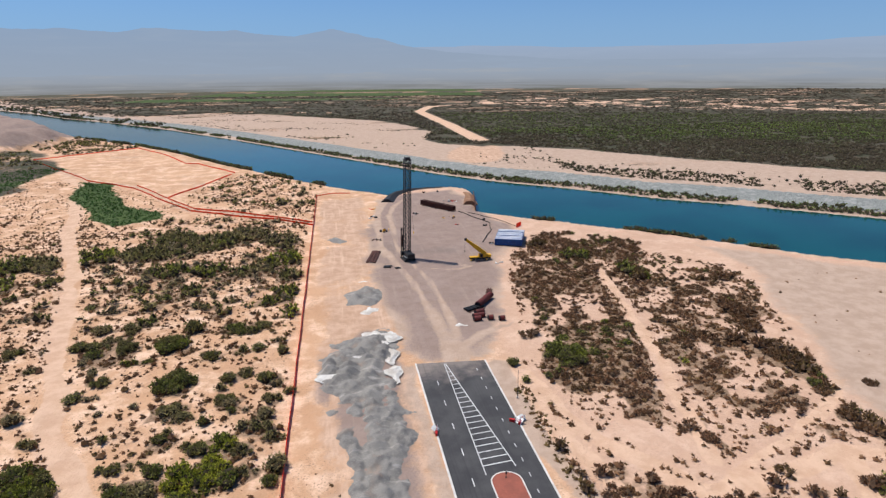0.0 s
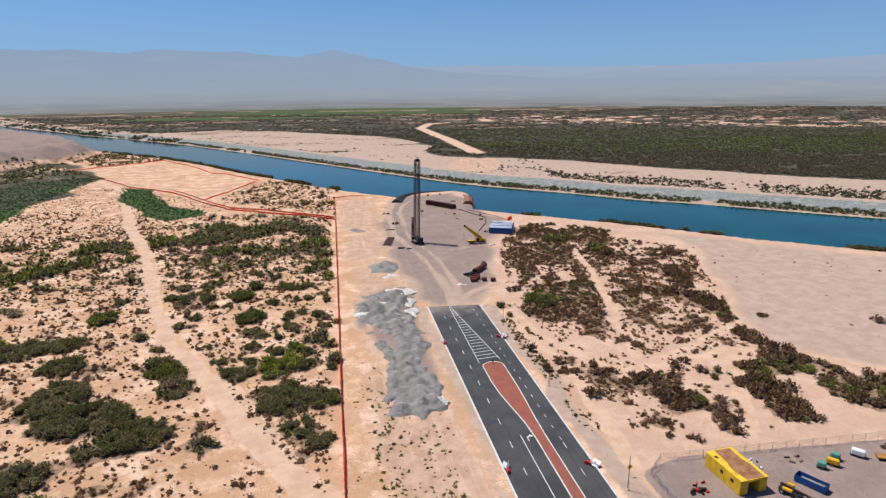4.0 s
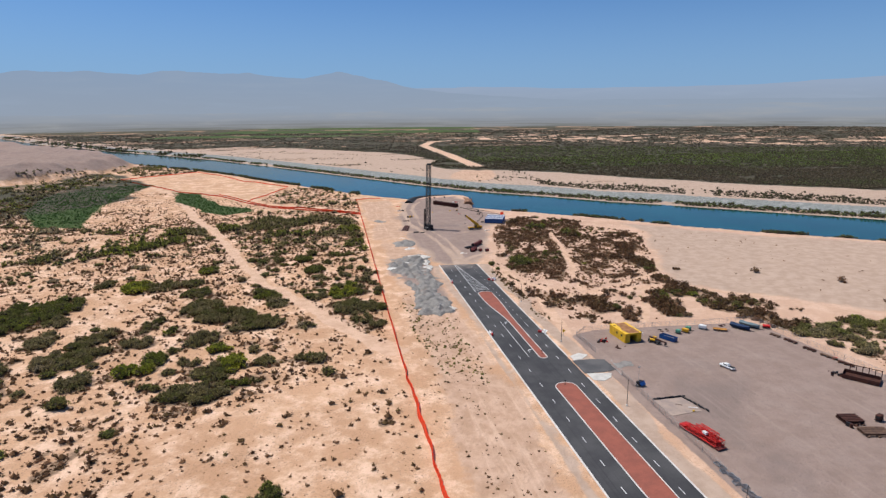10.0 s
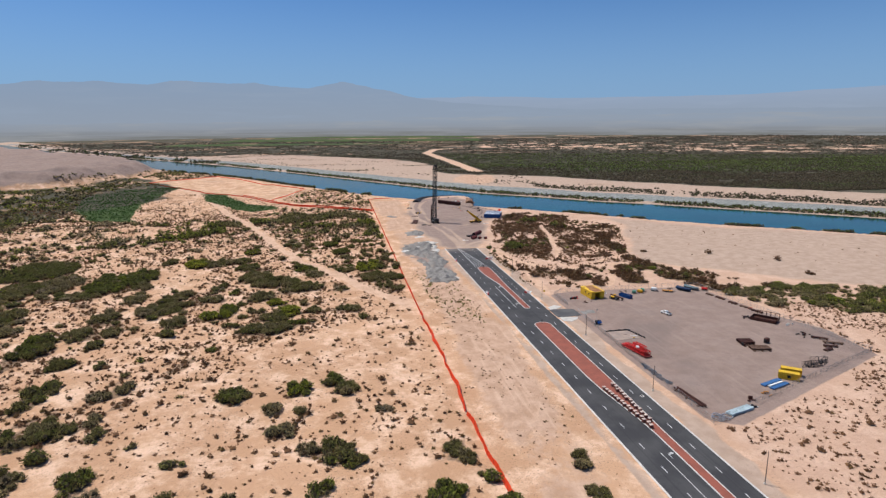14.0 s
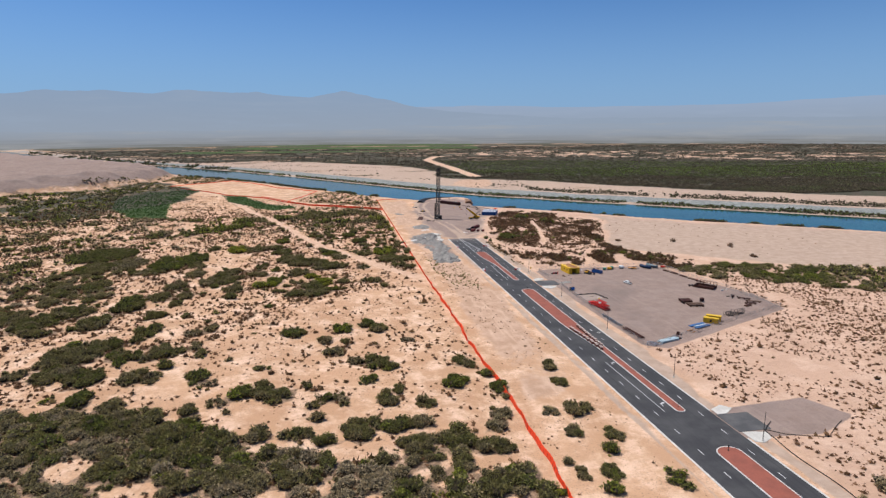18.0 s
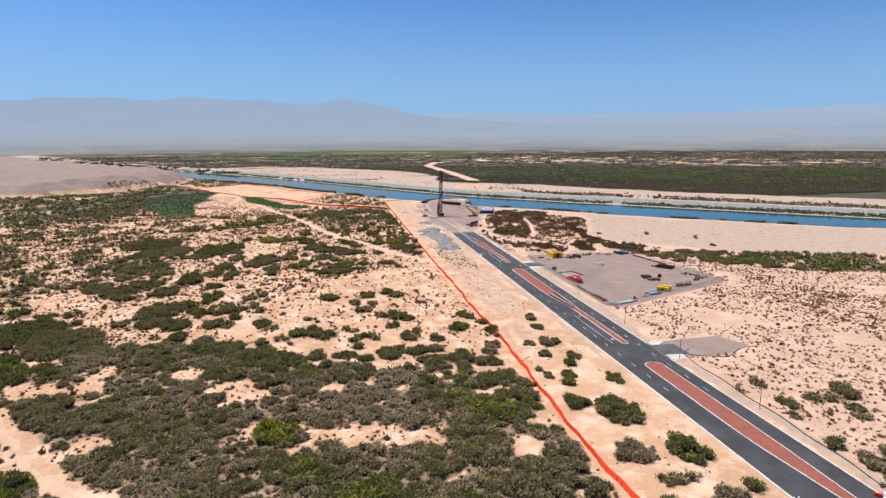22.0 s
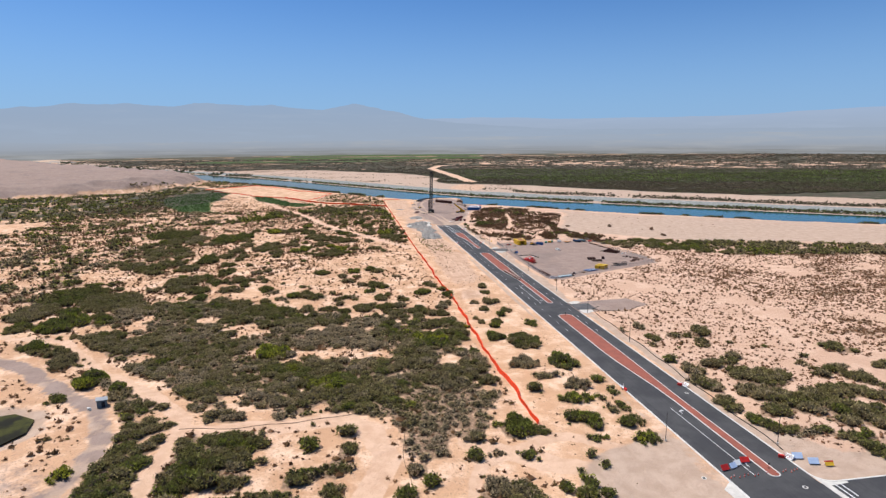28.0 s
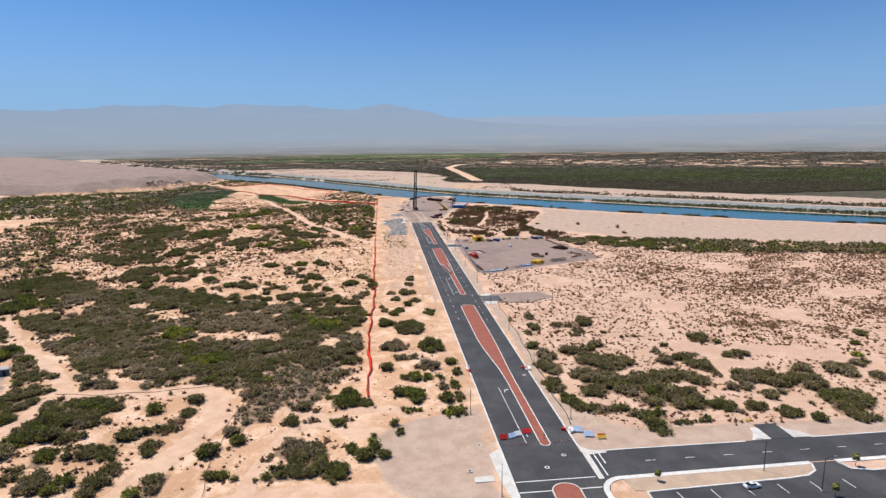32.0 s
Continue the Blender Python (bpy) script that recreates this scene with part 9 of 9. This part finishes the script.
rust_tank(142.5, -12, -52)
debris(136.5, -5.5, 3.2, 10, (M_DARK, M_RUST), "dark scrap beside the rusty hopper", "scrap", 1.0, 42)
debris(149.5, -20, 2.2, 5, (M_WHITE, M_CONCRETE), "white crates near the fence", "supplies", 0.9, 43)
debris(146, -33, 4.0, 14, (M_DARK, M_RUST), "dark rusty steel offcuts near the fence", "scrap", 1.0, 44)
for i, (x, y, rz, l) in enumerate(((143, 31, -75, 6), (144.5, 24, -78, 8), (145.5, 15, -76, 7), (147, 7, -75, 9), (148, 0, -70, 8), (149, -38, -40, 9), (150, -44, -28, 11), (146, -47, -20, 8), (142, -50, 15, 6))):
    girder_stack(x, y, rz, l * 0.7, 2, 0.6, 0.2, M_RUST if i % 3 else M_TIMBER, "rusty beams laid along the yard fence")
debris(147.2, 4, 1.4, 4, (M_REDP, M_DARK), "red drum and dark gear by the fence", "supplies", 1.0, 45)
debris(68, 41, 3.2, 13, (M_REDP, M_RUST, M_DARK), "red and rusty machine parts beside the workshop", "scrap", 0.9, 46)
debris(73, 33, 3.0, 6, (M_RUST, M_TIMBER), "rusty plates beside the workshop", "scrap", 0.3, 47)
debris(88, 47, 2.4, 7, (M_WHITE, M_GREYSTEEL), "white sheet metal behind the workshop", "scrap", 0.8, 48)
debris(100, 47, 2.4, 5, (M_TIMBER, M_DARK), "brown boards near the back fence", "scrap", 0.4, 49)
debris(129, 47, 2.0, 4, (M_TIMBER, M_RUST), "brown boards near the back fence", "scrap", 0.4, 50)


# ---- chain-link fence round the yard ----
def link_material():
    m, nt, b = nodes_of("chain_link", 0.5, 0.6)
    b.inputs["Base Color"].default_value = (0.34, 0.34, 0.34, 1)
    return m


M_LINK = link_material()


def chain_fence(pts, label):
    root = empty("chain_link_fence", pose(pts[0][0], pts[0][1], 0), label, "fence", "yard fences")
    base = Vector((*pts[0], 0))
    post = bm_mesh("post", tube((0, 0, -0.3), (0, 0, 2.3), 0.05, 6), M_GREYSTEEL)
    for a, b in zip(pts, pts[1:]):
        a, b = Vector((*a, 0)), Vector((*b, 0))
        n = max(1, int(round((b - a).length / 4)))
        for k in range(n):
            p0, p1 = a + (b - a) * k / n - base, a + (b - a) * (k + 1) / n - base
            ob = new("post", post); ob.parent, ob.location = root, p0
            bm = bmesh.new()
            add_tube(bm, p0 + Vector((0, 0, 2.2)), p1 + Vector((0, 0, 2.2)), 0.03, 4)
            t = p1 - p0
            m = 12
            for j in range(m):
                q0, q1 = p0 + t * j / m, p0 + t * (j + 1) / m
                add_tube(bm, q0 + Vector((0, 0, 0.05)), q1 + Vector((0, 0, 2.15)), 0.012, 3)
                add_tube(bm, q1 + Vector((0, 0, 0.05)), q0 + Vector((0, 0, 2.15)), 0.012, 3)
            part("mesh_panel", bm, M_LINK, root)
    ob = new("post", post); ob.parent, ob.location = root, Vector((*pts[-1], 0)) - base


chain_fence([(60, 30), (59.5, 48), (65, 53), (146, 49.5)], "grey chain-link fence along the back of the yard")
chain_fence([(60.2, 8), (59, -30), (57.5, -95)], "grey chain-link fence along the road side of the yard")
chain_fence([(57.5, -95.4), (109, -74), (158, -55), (154, -20), (151, 4), (146.5, 49)], "grey chain-link fence round the yard corner")
gate = empty("yard_gate", pose(60.2, 8.3, 0, 0, 0, 88), "wide chain-link yard gate standing ajar", "gate")
part("gate_frame", (lambda b: (add_tube(b, (0, 0, 0.2), (9.5, 0, 0.2), 0.05, 6), add_tube(b, (0, 0, 2.1), (9.5, 0, 2.1), 0.05, 6), add_tube(b, (0, 0, 0.2), (0, 0, 2.1), 0.05, 6), add_tube(b, (9.5, 0, 0.2), (9.5, 0, 2.1), 0.05, 6), b)[4])(bmesh.new()), M_GREYSTEEL, gate)
part("brace", tube((0, 0, 0.2), (9.5, 0, 2.1), 0.04, 5), M_GREYSTEEL, gate)
part("wheel", tube((9.4, -0.1, 0.18), (9.4, 0.1, 0.18), 0.18, 10), M_RUBBER, gate)


# ---- pallets of pavers on the median ----
def paver_pallet(x, y, rz):
    root = empty("paver_pallet", pose(x, y, 0.17, 0, 0, rz), "pallet of red pavers under a pale cover", "pallet", "pallets of pavers")
    part("pallet", (lambda b: (add_box(b, (0, 0, 0.05), (1.2, 1.1, 0.1)), add_box(b, (0, 0.4, 0.12), (1.2, 0.12, 0.06)), add_box(b, (0, -0.4, 0.12), (1.2, 0.12, 0.06)), b)[3])(bmesh.new()), M_TIMBER, root)
    part("pavers", box((0, 0, 0.62), (1.12, 1.05, 0.95), 0, 0.03), M_PALLETBRICK, root)
    part("cover", box((0, 0, 1.14), (1.2, 1.12, 0.1), 0, 0.04), M_PALECOVER, root)
    return root


M_PALLETBRICK = worn("stacked_pavers", (0.20, 0.075, 0.055), (0.13, 0.055, 0.045), 1.2, 0.9)
M_PALECOVER = worn("pale_cover", (0.58, 0.47, 0.40), (0.42, 0.30, 0.25), 0.9, 0.8)
first = paver_pallet(34.3, -66, 5)
for k in range(15):
    copy_thing(first, pose(34.3 + 2.6 * (k + 1) / 15 + 0.2 * math.sin(k * 3), -66 - 1.85 * (k + 1), 0.17, 0, 0, 9 * math.sin(k * 1.7)))
for k in range(13):
    copy_thing(first, pose(38.6 - 0.3 * (k / 12) + 0.25 * math.sin(k * 2.3), -64 - 2.15 * k, 0.17, 0, 0, 11 * math.sin(k * 2.1)))


# ---- pond corner ----
def shed(x, y, rz):
    root = empty("pump_shed", pose(x, y, float(height(np.array([x]), np.array([y]))[0]), 0, 0, rz), "small grey-blue pump shed beside a gravel track", "shed")
    part("wall", box((0, 0, 1.3), (3.2, 3.0, 2.6), 0, 0.03), M_GREYCOVER, root)
    part("roof", (lambda b: (bmesh.ops.transform(b, matrix=Matrix.Translation((0, 0, 2.75)) @ Matrix.Rotation(radians(5), 4, "Y"), verts=b.verts), b)[1])(box((0, 0, 0), (3.8, 3.5, 0.14))), M_GREYSTEEL, root)
    part("door", box((0.4, -1.53, 1.05), (1.1, 0.08, 2.1)), M_DARK, root)
    part("vent", box((-1.62, 0.5, 1.9), (0.06, 0.7, 0.5)), M_DARK, root)


shed(-167, -251, 20)
debris(-171, -253, 1.5, 5, (M_GREYSTEEL, M_WHITE), "pipes and valves beside the pump shed", "fittings", 0.8, 52)


# small trees in the planted strip
def young_tree(x, y, s):
    root = empty("young_tree", pose(x, y, 0.1), "small young tree with a rounded dark green crown", "tree", "planted young trees")
    part("trunk", tube((0, 0, 0), (0.05, 0, 1.4 * s), 0.07, 6, 0.04), M_STEM, root)
    V, F, n = [], [], 0
    for k in range(9):
        a = k * 2.4
        c = np.array([0.4 * s * math.cos(a), 0.4 * s * math.sin(a), (1.5 + 0.14 * k) * s])
        rad = np.array([0.5, 0.5, 0.48]) * s
        v = ICO_V * rad * 0.8 * rng.uniform(0.75, 1.2, (len(ICO_V), 1)) + c
        V.append(v); F.append(ICO_F + n); n += len(v)
        v, f = leaf_cards(40, c, rad, 0.16)
        V.append(v); F.append(f + n); n += len(v)
    me = mesh_np("crown", np.concatenate(V), np.concatenate(F), M_LEAF)
    at = me.attributes.new("tone", "FLOAT", "POINT")
    at.data.foreach_set("value", np.full(n, 0.5, np.float32))
    part("crown", me, None, root)


for x, y, s in ((63, -356.5, 1.1), (122.5, -356.3, 1.3), (105.6, -369.2, 1.3)):
    young_tree(x, y, s)
